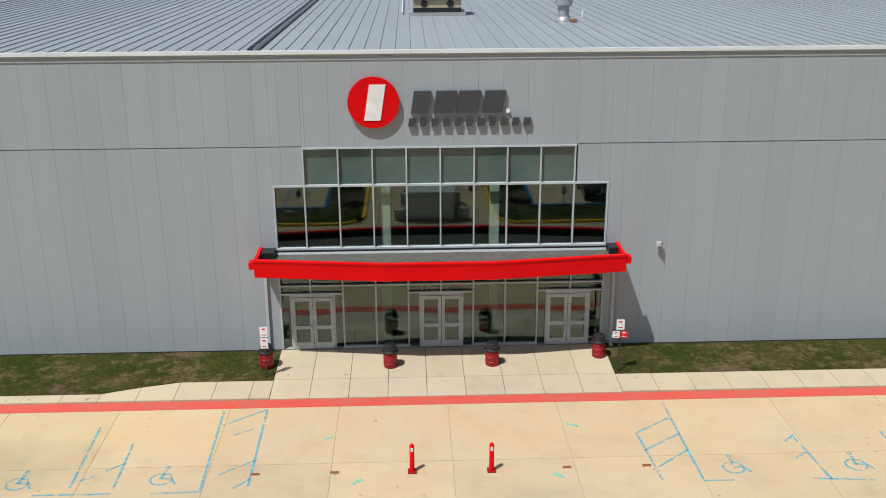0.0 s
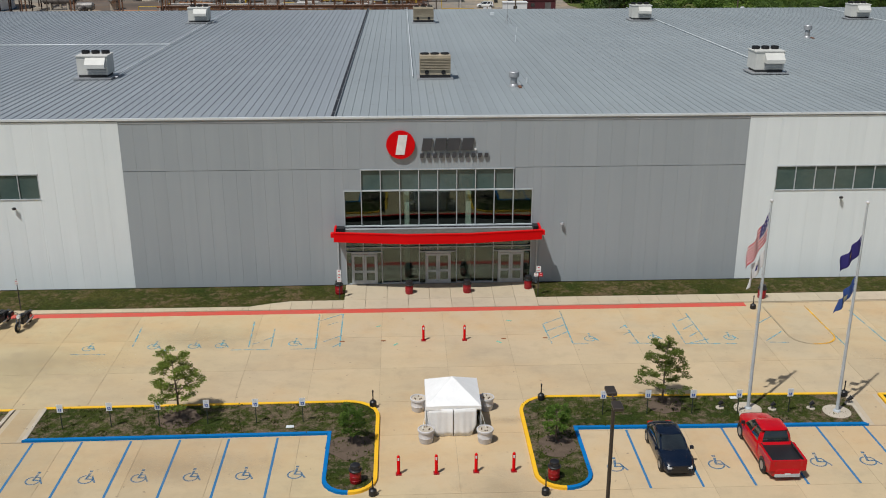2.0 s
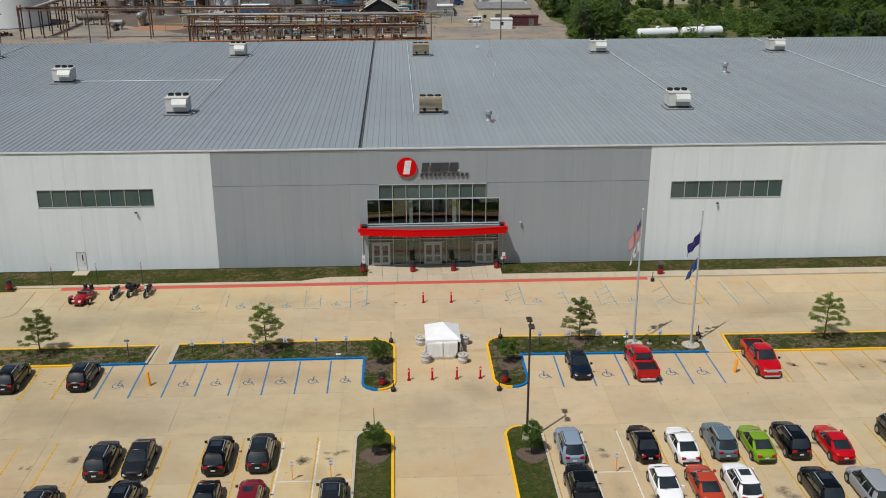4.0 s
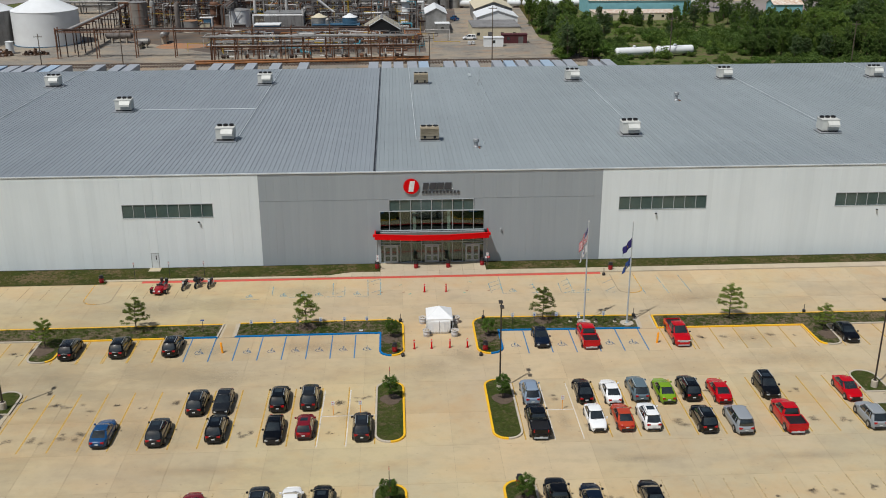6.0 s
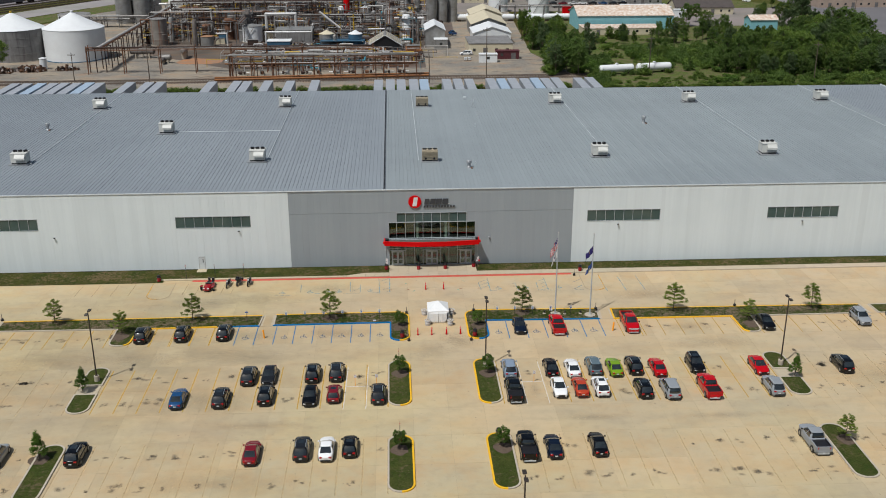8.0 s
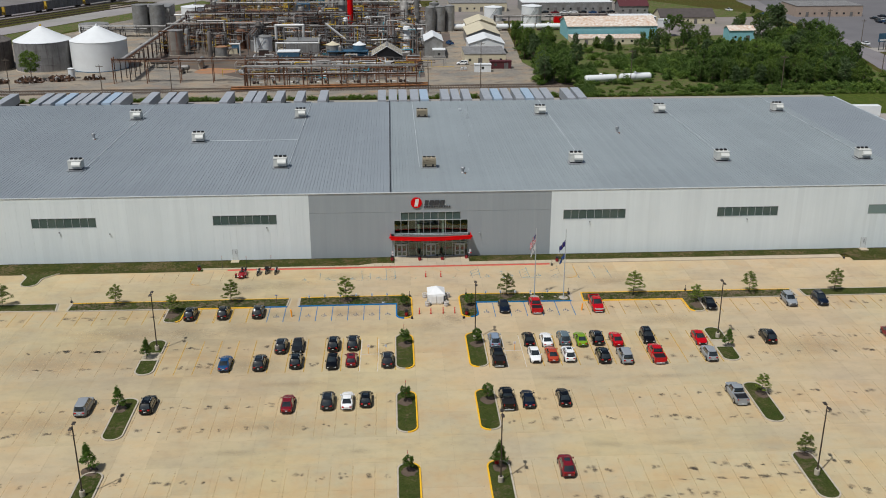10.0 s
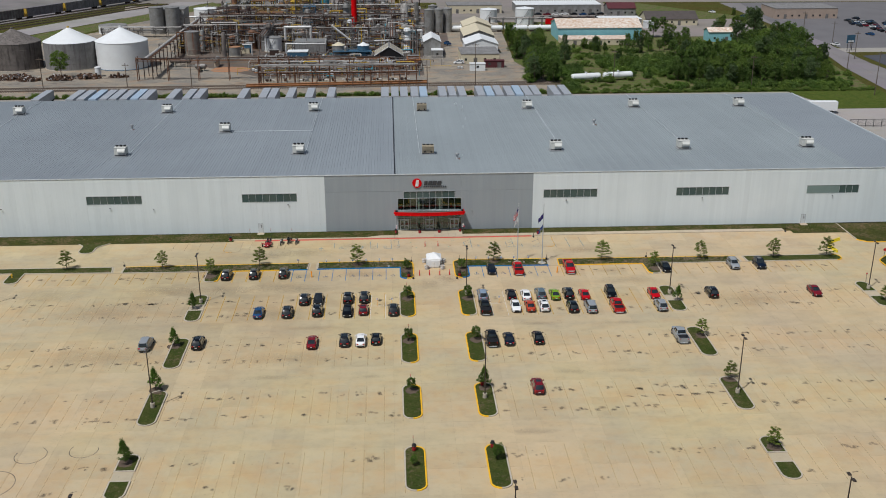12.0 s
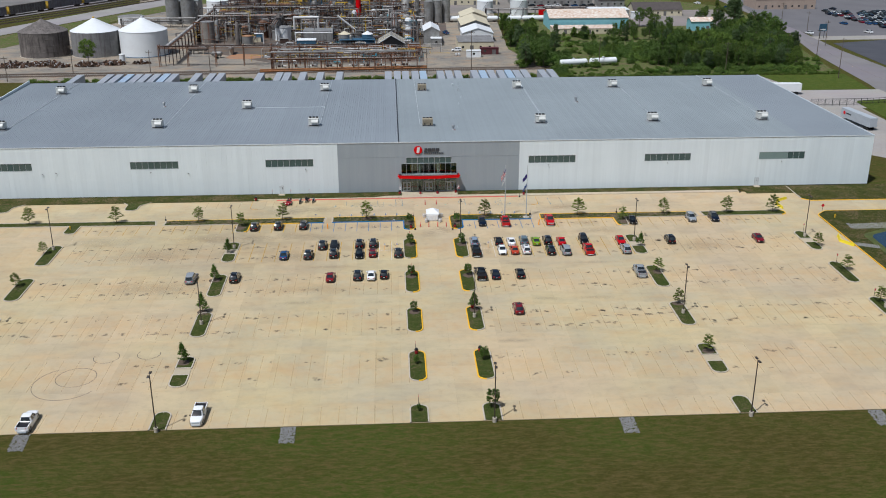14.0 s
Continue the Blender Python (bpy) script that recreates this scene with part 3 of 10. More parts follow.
# number over the doors: plain bars
plate = thing("number_bars", "row of pale bars on the door transom", "sign")
for i in range(4):
    bm = bmnew()
    box(bm, -0.70 + i * 0.21, -0.55 + i * 0.21, 0.085, 0.097, 2.90, 3.13)
    part("bar", bm, SIGN_DIM, plate)
for i in range(2):
    bm = bmnew()
    box(bm, 0.75, 1.35, 0.085, 0.097, 2.93 + i * 0.11, 2.99 + i * 0.11)
    part("bar", bm, SIGN_DIM, plate)

# strip windows in the white walls
for k, (a, b) in enumerate(STRIPS):
    w = thing("window_%d" % (k + 3), "long dark strip window with thin mullions", "window", kind="structure")
    n = 8
    for i in range(n):
        p, q = a + (b - a) * i / n, a + (b - a) * (i + 1) / n
        bm = bmnew()
        if k == 5 and i < 5:
            box(bm, p, q, 0.02, 0.09, 7.40, 9.22)
            part("infill", bm, M["infill"], w, "plain grey-green infill panel")
            continue
        box(bm, p + 0.03, q - 0.03, 0.07, 0.09, 7.38, 9.24)
        part("pane", bm, M["glass_hi"], w)
    for i in range(n + 1):
        if k == 5 and 0 < i < 5:
            continue
        p = a + (b - a) * i / n
        bar(w, p - 0.03 if 0 < i < n else (p + 0.002 if i == 0 else p - 0.062), p + 0.03 if 0 < i < n else (p + 0.062 if i == 0 else p - 0.002), 7.40, 9.22, -0.01, 0.12)
    bar(w, a, b, 9.22, 9.298, -0.03, 0.12, "head")
    bar(w, a, b, 7.332, 7.40, -0.04, 0.12, "sill")
    bm = bmnew()
    box(bm, a - 0.1, b + 0.1, 0.9, 1.0, 7.0, 9.6)
    tagged(part("wall_inner", bm, M["dark"]), "dark hall behind the strip window", "wall", kind="structure")

for k, (a, b) in enumerate(DOORS):
    d = thing("door_%d" % (k + 4), "white steel service door with a narrow glass light", "door", kind="structure")
    bm = bmnew()
    box(bm, a + 0.06, b - 0.06, 0.0, 0.06, BASE + 0.02, 2.28)
    leaf = part("door_leaf", bm, M["trim_white"], d)
    bm = bmnew()
    box(bm, a + 0.62, a + 0.74, -0.012, -0.002, 1.35, 2.0)
    part("pane", bm, M["black"], leaf)
    bm = bmnew()
    box(bm, a + 0.72, a + 0.88, -0.05, -0.002, 1.05, 1.12)
    part("door_handle", bm, M["alu"], leaf, "metal lever handle")
    bm = bmnew()
    for q in ((a, a + 0.055, BASE, 2.348), (b - 0.055, b, BASE, 2.348), (a + 0.055, b - 0.055, 2.285, 2.348)):
        box(bm, q[0], q[1], -0.03, 0.07, q[2], q[3])
    part("door_frame", bm, M["trim_grey"], d)
    bm = bmnew()
    box(bm, a - 0.25, b + 0.25, -1.3, -0.035, 0.0, BASE)
    tagged(part("stoop", bm, M["walk"]), "small concrete stoop at the service door", "step", kind="structure")

# wall lights
bm = bmnew()
box(bm, -0.09, 0.09, -0.10, 0.0, -0.1, 0.1)
for i, (x, z) in enumerate([(9.9, 5.0), (-96.9, 6.4), (-60.6, 6.1), (-31.0, 6.75), (-93.5, 6.7), (31.3, 6.8), (62.4, 6.8), (92.6, 6.8), (-70.0, 6.5)]):
    l = thing("wall_light", "small dark floodlight on the wall panel", "wall light", pose(x, -0.002, z), group="facade floodlights")
    b2 = bmnew()
    rod(b2, (0, 0, 0), (0, -0.16, 0.02), 0.03)
    part("bracket", b2, M["trim_grey"], l)
    b2 = bmnew()
    turned(b2, [(0.05, 0.08), (0.15, 0.05), (0.17, -0.08)], 4, (0, -0.2, 0))
    part("head", b2, M["dark"] if x != 9.9 else M["trim_grey"], l)
bm.free()
# ---------------------------------------------------------------- lawns, walks, kerbs
def walk_edge(x):
    """The sidewalk's inner edge, which steps in towards the entrance."""
    return -3.78 + 0.93 * min(1, max(0, (x + 13.4) / 2.3)) if x < 0 else -2.85


def lawn(x0, x1, y0, y1, z0, z1, label="strip of mown grass along the wall"):
    bm = bmnew()
    n = max(2, int((x1 - x0) / 0.6))
    grid = []
    for j in range(5):
        row = []
        for i in range(n + 1):
            x = x0 + (x1 - x0) * i / n
            ya = y0(x) if callable(y0) else y0
            y = ya + (y1 - ya) * j / 4
            row.append(bm.verts.new((x, y, z0 + (z1 - z0) * j / 4 + 0.03 * noise.noise((x * 0.8, y * 0.8, 0)))))
        grid.append(row)
    for a, b in zip(grid, grid[1:]):
        for i in range(n):
            bm.faces.new((a[i], a[i + 1], b[i + 1], b[i]))
    return tagged(part("lawn", bm, M["grass"]), label, "lawn", kind="structure")


lawn(BX0 - 20, -42.8, -5.3, -0.01, 0.04, 0.14)
lawn(-42.8, -6.68, walk_edge, -0.01, 0.07, 0.16)
lawn(7.69, 82.0, walk_edge, -0.01, 0.08, 0.16)
lawn(82.0, 94.3, -6.2, -0.01, 0.05, 0.14)


def kerbed(name, pts, colour, label, lawn_mat="grass_patchy", top=0.13, width=0.21):
    """A planting island: kerb stones in runs of colour round raised grass."""
    isl = thing(name, label, "planting island", kind="structure")
    inner = offset_in(pts, width)
    groups = {}
    for i in range(len(pts)):
        j = (i + 1) % len(pts)
        mid = ((pts[i][0] + pts[j][0]) / 2, (pts[i][1] + pts[j][1]) / 2)
        groups.setdefault(colour(*mid), []).append(i)
    for c, idx in groups.items():
        if c is None:
            continue
        bm = bmnew()
        for i in idx:
            j = (i + 1) % len(pts)
            q = [pts[i], pts[j], inner[j], inner[i]]
            prism(bm, q, -0.01, top + 0.02)
        part("kerb", bm, M["kerb_" + c], isl)
    bm = bmnew()
    c = [bm.verts.new((x, y, top - 0.02)) for x, y in inner]
    f = bm.faces.new(c)
    f.normal_update()
    bmesh.ops.triangulate(bm, faces=[f])
    part("turf", bm, M[lawn_mat], isl)
    return isl


def median_colour_front(x, y):
    if y > -18.8:
        return "yellow"
    if -6.8 < x < -3.6:
        return "blue" if (x < -5.2 and y < -22) else "yellow"
    if 4.2 < x < 7.6:
        return "blue" if (x > 5.9 and y < -22) else "yellow"
    if y < -22 and (-23.7 < x < -6.5 or 7.4 < x < 24.2):
        return "blue"
    return "plain"


kerbed("planting_island", rounded([(-23.45, -22.55), (-6.62, -22.45), (-6.62, -28.4), (-3.75, -28.4), (-3.75, -18.65), (-23.45, -18.75)], [0, 0, 1.4, 1.4, 1.9, 0]), median_colour_front, "patchy grass strip with blue and yellow kerbs")
kerbed("planting_island", rounded([(4.40, -28.45), (7.45, -28.45), (7.45, -22.45), (24.1, -22.75), (24.4, -18.95), (4.40, -18.5)], [1.5, 1.5, 0, 0, 0, 1.9]), median_colour_front, "patchy grass strip with blue and yellow kerbs")


def median_colour_side(x, y):
    if y > -19.6:
        return "yellow" if (x > -46 and x < 60) else "plain"
    if -29.7 < x < -25 and y < -22:
        return "blue"
    if -43.4 < x < -28 or 26 < x < 44.6:
        return "yellow"
    if x > 84:
        return "yellow"
    return "plain"


kerbed("planting_island", rounded([(-62.8, -22.6), (-45.6, -22.75), (-45.6, -28.2), (-42.6, -28.2), (-42.4, -22.8), (-29.7, -22.69), (-25.35, -22.65), (-25.1, -18.9), (-62.8, -19.2)], [0, 0, 1.2, 1.4, 0, 0, 0, 0, 0]), median_colour_side, "long grass strip with yellow kerb and young trees")
kerbed("planting_island", rounded([(-150, -21.6), (-84.9, -21.9), (-84.9, -27.2), (-82.0, -27.2), (-82.0, -22.0), (-64.6, -22.4), (-65.2, -19.2), (-150, -18.6)], [0, 0, 1.2, 1.2, 0, 0, 0, 0]), lambda x, y: "plain", "long grass strip with plain kerb and young trees", "grass_isle")
kerbed("planting_island", rounded([(26.1, -22.8), (43.5, -22.9), (43.7, -28.3), (46.4, -28.3), (46.6, -22.9), (64.4, -22.8), (64.2, -19.5), (26.3, -19.1)], [0, 0, 1.4, 1.2, 0, 0, 0, 0]), median_colour_side, "long grass strip with yellow kerb and young trees")
kerbed("planting_island", rounded([(65.8, -22.8), (86.3, -22.8), (86.3, -19.6), (65.6, -19.6)], [0, 1.4, 1.4, 0]), median_colour_side, "grass strip with yellow rounded end", "grass_isle")
for x0, x1 in ((-75.0, -71.7), (-106.4, -102.7)):
    kerbed("planting_island", rounded([(x0, -11.1), (x1, -11.1), (x1, -7.4), (x1 + 2.4, -5.0), (x0 - 1.3, -5.0), (x0, -6.6)], [1.5, 1.5, 1.6, 0, 0, 0.8]), lambda x, y: None if y > -5.4 else "plain", "short grass tongue of the lawn beside the drive", "grass_isle")

# walks crossing the medians
for q in ([(-25.25, -22.65), (-23.45, -22.6), (-23.45, -18.8), (-25.1, -18.9)], [(24.15, -22.75), (26.1, -22.8), (26.25, -19.1), (24.45, -19.0)], [(-64.6, -22.4), (-62.8, -22.5), (-62.8, -19.2), (-65.1, -19.2)], [(64.4, -22.8), (65.8, -22.8), (65.6, -19.6), (64.2, -19.5)]):
    bm = bmnew()
    prism(bm, q, -0.01, 0.06)
    walk_ = tagged(part("crossing_walk", bm, M["walk"]), "pale concrete walk through the grass strip", "walkway", kind="structure")
    bm = bmnew()
    prism(bm, [(q[0][0] + 0.3, q[0][1] + 0.02), (q[1][0] - 0.3, q[1][1] + 0.02), (q[2][0] - 0.3, q[2][1] - 0.02), (q[3][0] + 0.3, q[3][1] - 0.02)], 0.055, 0.065)
    part("tread", bm, M["slab"], walk_, "browner worn middle")

# islands of the lot
def isl_colour(side):
    return lambda x, y: "yellow" if (x - side) * (1 if side < CX else -1) > 0 and abs(x) < 10 else "plain"


ROWS_Y = [(-46.6, -34.6), (-64.8, -53.5), (-82.6, -72.1), (-100.9, -90.1)]
for y0, y1 in ROWS_Y:
    for x0, x1 in ((-6.88, -3.9), (4.4, 7.38)):
        kerbed("planting_island", rounded([(x0, y0), (x1, y0), (x1, y1), (x0, y1)], [1.44] * 4, 8), isl_colour((x0 + x1) / 2), "oblong grass island with a yellow aisle kerb", "grass_isle")
for k, (y0, y1) in enumerate(ROWS_Y):
    for x0, x1 in ((-46.0, -43.1), (43.5, 46.45), (-85.1, -82.0), (82.7, 85.4)):
        split = k in (0, 3) and not (x0 < -80)
        lab = "oblong grass island with a plain concrete kerb"
        if split:
            ym = (y0 + y1) / 2
            kerbed("planting_island", rounded([(x0, ym + 1.1), (x1, ym + 1.1), (x1, y1), (x0, y1)], [0, 0, 1.4, 1.4]), lambda x, y: "plain", lab, "grass_isle")
            kerbed("planting_island", rounded([(x0, y0), (x1, y0), (x1, ym - 1.1), (x0, ym - 1.1)], [1.4, 1.4, 0, 0]), lambda x, y: "plain", lab, "grass_isle")
            bm = bmnew()
            box(bm, x0 + 0.1, x1 - 0.1, ym - 1.09, ym + 1.09, -0.01, 0.05)
            tagged(part("crossing_walk", bm, M["walk"]), "pale concrete walk between two grass islands", "walkway", kind="structure")
        else:
            kerbed("planting_island", rounded([(x0, y0), (x1, y0), (x1, y1), (x0, y1)], [1.4] * 4), lambda x, y: "plain", lab, "grass_isle")
for x0, x1 in ((-7.05, -4.1), (4.2, 7.1), (-46.1, -43.4), (43.5, 46.4)):
    kerbed("planting_island", rounded([(x0, -113.9), (x1, -113.9), (x1, -108.5), (x0, -108.5)], [0, 0, 1.35, 1.35]), lambda x, y: None if y < -113.8 else "plain", "grass tongue at the lot's end", "grass_isle")

# east side: kerb round the pond bank, and the lawn at the plant's corner
kerbed("planting_island", rounded([(93.1, -113.6), (97, -113.6), (97, -60.2), (160, -60), (160, -21.1), (96.3, -20.6), (93.3, -23.4)], [0, 0, 0, 0, 0, 1.0, 2.2]), lambda x, y: "yellow" if (x < 94 and y > -76) or (y > -24 and x < 159) else "plain", "grass bank beside the pond with a yellow kerb", "grass", top=0.12)
kerbed("planting_island", rounded([(94.3, -11.2), (96.2, -12.8), (200, -13.4), (200, -0.02), (94.3, -0.02)], [0.8, 1.5, 0, 0, 0]), lambda x, y: "yellow" if y < -9.9 else ("plain" if x < 94.5 else None), "lawn at the corner of the plant with a yellow kerb", "grass", top=0.12)

# entrance apron, walks and the red band
apron = thing("apron", "pale concrete entrance apron with sawn joints", "pavement", kind="structure")
bm = bmnew()
prism(bm, [(-6.7, -4.42), (7.7, -4.42), (7.7, -0.02), (-6.7, -0.02)], -0.08, -0.02)
part("bed", bm, M["joint"], apron)


def apron_z(y):
    return 0.02 + (BASE - 0.05) * min(1, max(0, (y + 4.42) / 4.3))


for i in range(9):
    for j, (ya, yb) in enumerate(((-4.40, -2.82), (-2.80, -0.03))):
        a, b = -6.70 + i * 1.6, -6.70 + (i + 1) * 1.6 - 0.02
        bm = bmnew()
        for v in box(bm, a, b, ya, yb, -0.02, 0.0):
            if v.co.z > -0.01:
                v.co.z = apron_z(v.co.y)
        part("slab", bm, M["walk"], apron)
walk_strip = thing("sidewalk", "narrow pale concrete sidewalk in short panels", "pavement", kind="structure")
x = -44.0
while x < 80:
    w = 1.52
    if x < -6.7 < x + w:
        w = -6.7 - x
    if -6.7 <= x < 7.7:
        x = 7.7
        continue
    bm = bmnew()
    prism(bm, [(x, -4.42), (x + w - 0.02, -4.42), (x + w - 0.02, walk_edge(x + w)), (x, walk_edge(x))], -0.02, 0.07)
    part("slab", bm, M["walk"], walk_strip)
    x += w
bm = bmnew()
prism(bm, [(-38.2, -5.15), (23.0, -5.12), (23.0, -4.44), (-38.2, -4.44)], -0.005, 0.006)
tagged(part("red_band", bm, M["red_paint"]), "red painted fire-lane band along the kerb", "marking", kind="structure")
bm = bmnew()
box(bm, 23.6, 80, -4.62, -4.44, -0.01, 0.02)
tagged(part("gutter_line", bm, M["joint"]), "dark gutter joint at the sidewalk", "trim", kind="structure")

# lines of the stalls
def lines(name, bars, material, label, z=0.006):
    bm = bmnew()
    for x0, y0, x1, y1, w in bars:
        d = Vector((x1 - x0, y1 - y0)).normalized()
        s = Vector((-d.y, d.x)) * w / 2
        prism(bm, [(x0 - s.x, y0 - s.y), (x1 - s.x, y1 - s.y), (x1 + s.x, y1 + s.y), (x0 + s.x, y0 + s.y)][::1], 0.001, z)
    return tagged(part(name, bm, material), label, "marking", kind="structure")


for i in range(8):
    x = -9.38 - i * 2.69
    lines("stall_line", [(x, -28.6, x, -22.62, 0.13)], M["line_blue"], "blue painted line of an accessible stall")
for i in range(6):
    x = 10.2 + i * 2.72
    lines("stall_line", [(x, -28.45, x, -22.6, 0.13)], M["line_blue"], "blue painted line of an accessible stall")


def worn(name, c, amount, soft=0.26, scale=3.0):
    """Worn road paint: what is left of it lets the concrete through."""
    n = Nodes(name)
    tr = n.add("ShaderNodeBsdfTransparent")
    k = n.ramp(n.noise(scale, 8 if soft > 0.2 else 5, 0.85 if soft > 0.2 else 0.75), amount - soft, amount + soft)
    mx = n.add("ShaderNodeMixShader")
    n.link(k, mx.inputs[0])
    n.done(c, 0.8, 0, 0.2)
    n.link(n.b.outputs[0], mx.inputs[1])
    n.link(tr.outputs[0], mx.inputs[2])
    n.link(mx.outputs[0], n.out.inputs["Surface"])
    return n.m


M["worn_yellow"] = worn("worn_yellow", (0.60, 0.45, 0.20), 0.30)
M["line_yellow"] = worn("line_yellow", (0.72, 0.46, 0.09), 0.50)
M["worn_blue"] = worn("worn_blue", (0.15, 0.45, 0.55), 0.455, 0.15, 1.9)
M["worn_kerb"] = worn("worn_kerb_paint", (0.80, 0.44, 0.03), 0.52, 0.16, 1.4)
M["worn_white"] = worn("worn_white", (0.78, 0.74, 0.66), 0.6)
bars, near_bars = [], []
for sx0, n, dx in ((-6.85, 13, -2.76), (7.45, 13, 2.765), (-46.05, 13, -2.76), (46.5, 13, 2.77)):
    for k in range(0, n + 1):
        x = sx0 + k * dx
        for y0, y1 in ((-46.7, -35.4), (-65.0, -54.0), (-83.0, -72.4), (-101.2, -90.6), (-113.6, -108.3)):
            (near_bars if y0 > -47 and abs(x) < 46 else bars).append((x, y0, x, y1, 0.14))
        if abs(x) > 29:
            near_bars.append((x, -28.5, x, -22.8, 0.12))
for x in (-31.6, -34.3, -37.0, -39.8, 26.4, 29.1):
    near_bars.append((x, -28.5, x, -22.8, 0.13))
for x in (-31.2, -32.8, -34.8, -36.7, -38.7, -47.0, -49.7, -52.5, -55.2):
    bars.append((x - 0.1, -10.4, x + 0.1, -5.8, 0.12))
lines("stall_lines_front", near_bars, M["line_yellow"], "yellow painted stall lines in the front rows", 0.0055)
lines("stall_lines", bars, M["worn_yellow"], "faded yellow stall lines over the lot", 0.005)
lines("aisle_lines", [(-12.3, -47, -12.1, -36, 0.12), (-9.55, -47, -9.45, -36, 0.12), (-12.2, -41.3, -6.8, -41.3, 0.12), (10.25, -46.8, 10.25, -35.6, 0.12), (13.0, -46.8, 13.0, -35.6, 0.12), (10.25, -41.2, 13.0, -41.2, 0.12)], M["worn_white"], "white access aisle lines between stalls")
for i in range(3):
    x = 27.4 + i * 3.0
    lines("stall_line", [(x, -12.2, x - 0.2, -6.2, 0.10)], M["worn_blue"], "faded blue line beside the drive")


# flush concrete tongues beside the drive, kerb edge painted yellow on the outer side
def tongue(x0, x1, outer):
    t = thing("drive_tongue", "grey concrete tongue in the drive with a yellow edge", "pavement", kind="structure")
    pts = rounded([(x0, -11.9), (x1, -11.9), (x1, -5.3), (x0, -5.3)], [1.5, 1.5, 0, 0])
    bm = bmnew()
    prism(bm, pts, -0.01, 0.02)
    part("slab", bm, M["slab"], t)
    inner = offset_in(pts, 0.11)
    bm, bj = bmnew(), bmnew()
    for i in range(len(pts)):
        j = (i + 1) % len(pts)
        mx = (pts[i][0] + pts[j][0]) / 2
        if (pts[i][1] + pts[j][1]) / 2 > -5.4:
            continue
        far = abs(mx - outer) < (x1 - x0) * 0.6
        prism(bm if far else bj, [pts[i], pts[j], inner[j], inner[i]], -0.012, 0.045 if far else 0.024)
    part("edge", bm, M["worn_kerb"], t, "worn yellow painted edge")
    part("joint", bj, M["joint"], t)


tongue(-44.2, -40.6, -44.2)
tongue(24.1, 27.3, 27.3)

for x, y in ((-8.8, -21.6), (17.4, -19.3)):
    bm = bmnew()
    box(bm, x - 0.22, x + 0.22, y - 0.14, y + 0.14, 0.08, 0.135)
    tagged(part("ground_plate", bm, M["trim_white"]), "small white cover plate in the grass strip", "plate", group="cover plates")


def tufts(name, areas, density, seed, label):
    """Clumps of short blades that stand up where the turf is alive."""
    rng_ = np.random.default_rng(seed)
    verts, faces = [], []
    for x0, x1, y0, y1, z in areas:
        for _ in range(int((x1 - x0) * (y1 - y0) * density)):
            x, y = rng_.uniform(x0, x1), rng_.uniform(y0, y1)
            if noise.noise((x * 0.8, y * 1.1, 3.0)) + 0.5 * noise.noise((x * 2.6, y * 2.6, 7.0)) < -0.02:
                continue
            for _b in range(5):
                px, py = x + rng_.normal() * 0.09, y + rng_.normal() * 0.09
                a = rng_.uniform(0, 6.28)
                h, w_ = rng_.uniform(0.06, 0.15), rng_.uniform(0.03, 0.06)
                k = len(verts)
                verts += [(px - w_ * math.cos(a), py - w_ * math.sin(a), z), (px + w_ * math.cos(a), py + w_ * math.sin(a), z), (px + rng_.normal() * 0.05, py + rng_.normal() * 0.05, z + h)]
                faces.append((k, k + 1, k + 2))
    me = bpy.data.meshes.new(name)
    me.from_pydata(verts, [], faces)
    me.materials.append(M["blade"])
    return tagged(new(name, me), label, "grass", kind="stuff")


M["blade"] = leaf_mat("grass_blade", (0.055, 0.080, 0.012), (0.125, 0.140, 0.030))
STRIP_AREAS = [(-23.2, -6.9, -22.2, -19.0, 0.105), (-6.4, -4.1, -28.0, -19.2, 0.105), (4.8, 7.2, -28.0, -19.2, 0.105), (7.2, 24.0, -22.3, -19.2, 0.105), (-62, -25.5, -22.3, -19.3, 0.105), (26.4, 64, -22.5, -19.6, 0.105)]
tufts("grass_tufts", STRIP_AREAS, 10, 3, "tufts of rough grass in the planting strips")
# ---------------------------------------------------------------- trees
M["bark"] = plain("bark", (0.16, 0.12, 0.085), (0.10, 0.08, 0.06), 4, 30, 0.9, bump=0.5)
M["leaf_locust"] = leaf_mat("leaf_locust", (0.125, 0.180, 0.030), (0.225, 0.280, 0.050))
M["leaf_maple"] = leaf_mat("leaf_maple", (0.060, 0.128, 0.018), (0.135, 0.215, 0.034))
M["leaf_wood"] = leaf_mat("leaf_wood", (0.080, 0.143, 0.031), (0.150, 0.225, 0.050))
M["leaf_pale"] = leaf_mat("leaf_pale", (0.098, 0.170, 0.029), (0.190, 0.262, 0.050))
M["mulch"] = plain("mulch", (0.125, 0.09, 0.064), (0.085, 0.06, 0.042), 3, 30, 0.95, bump=0.6)


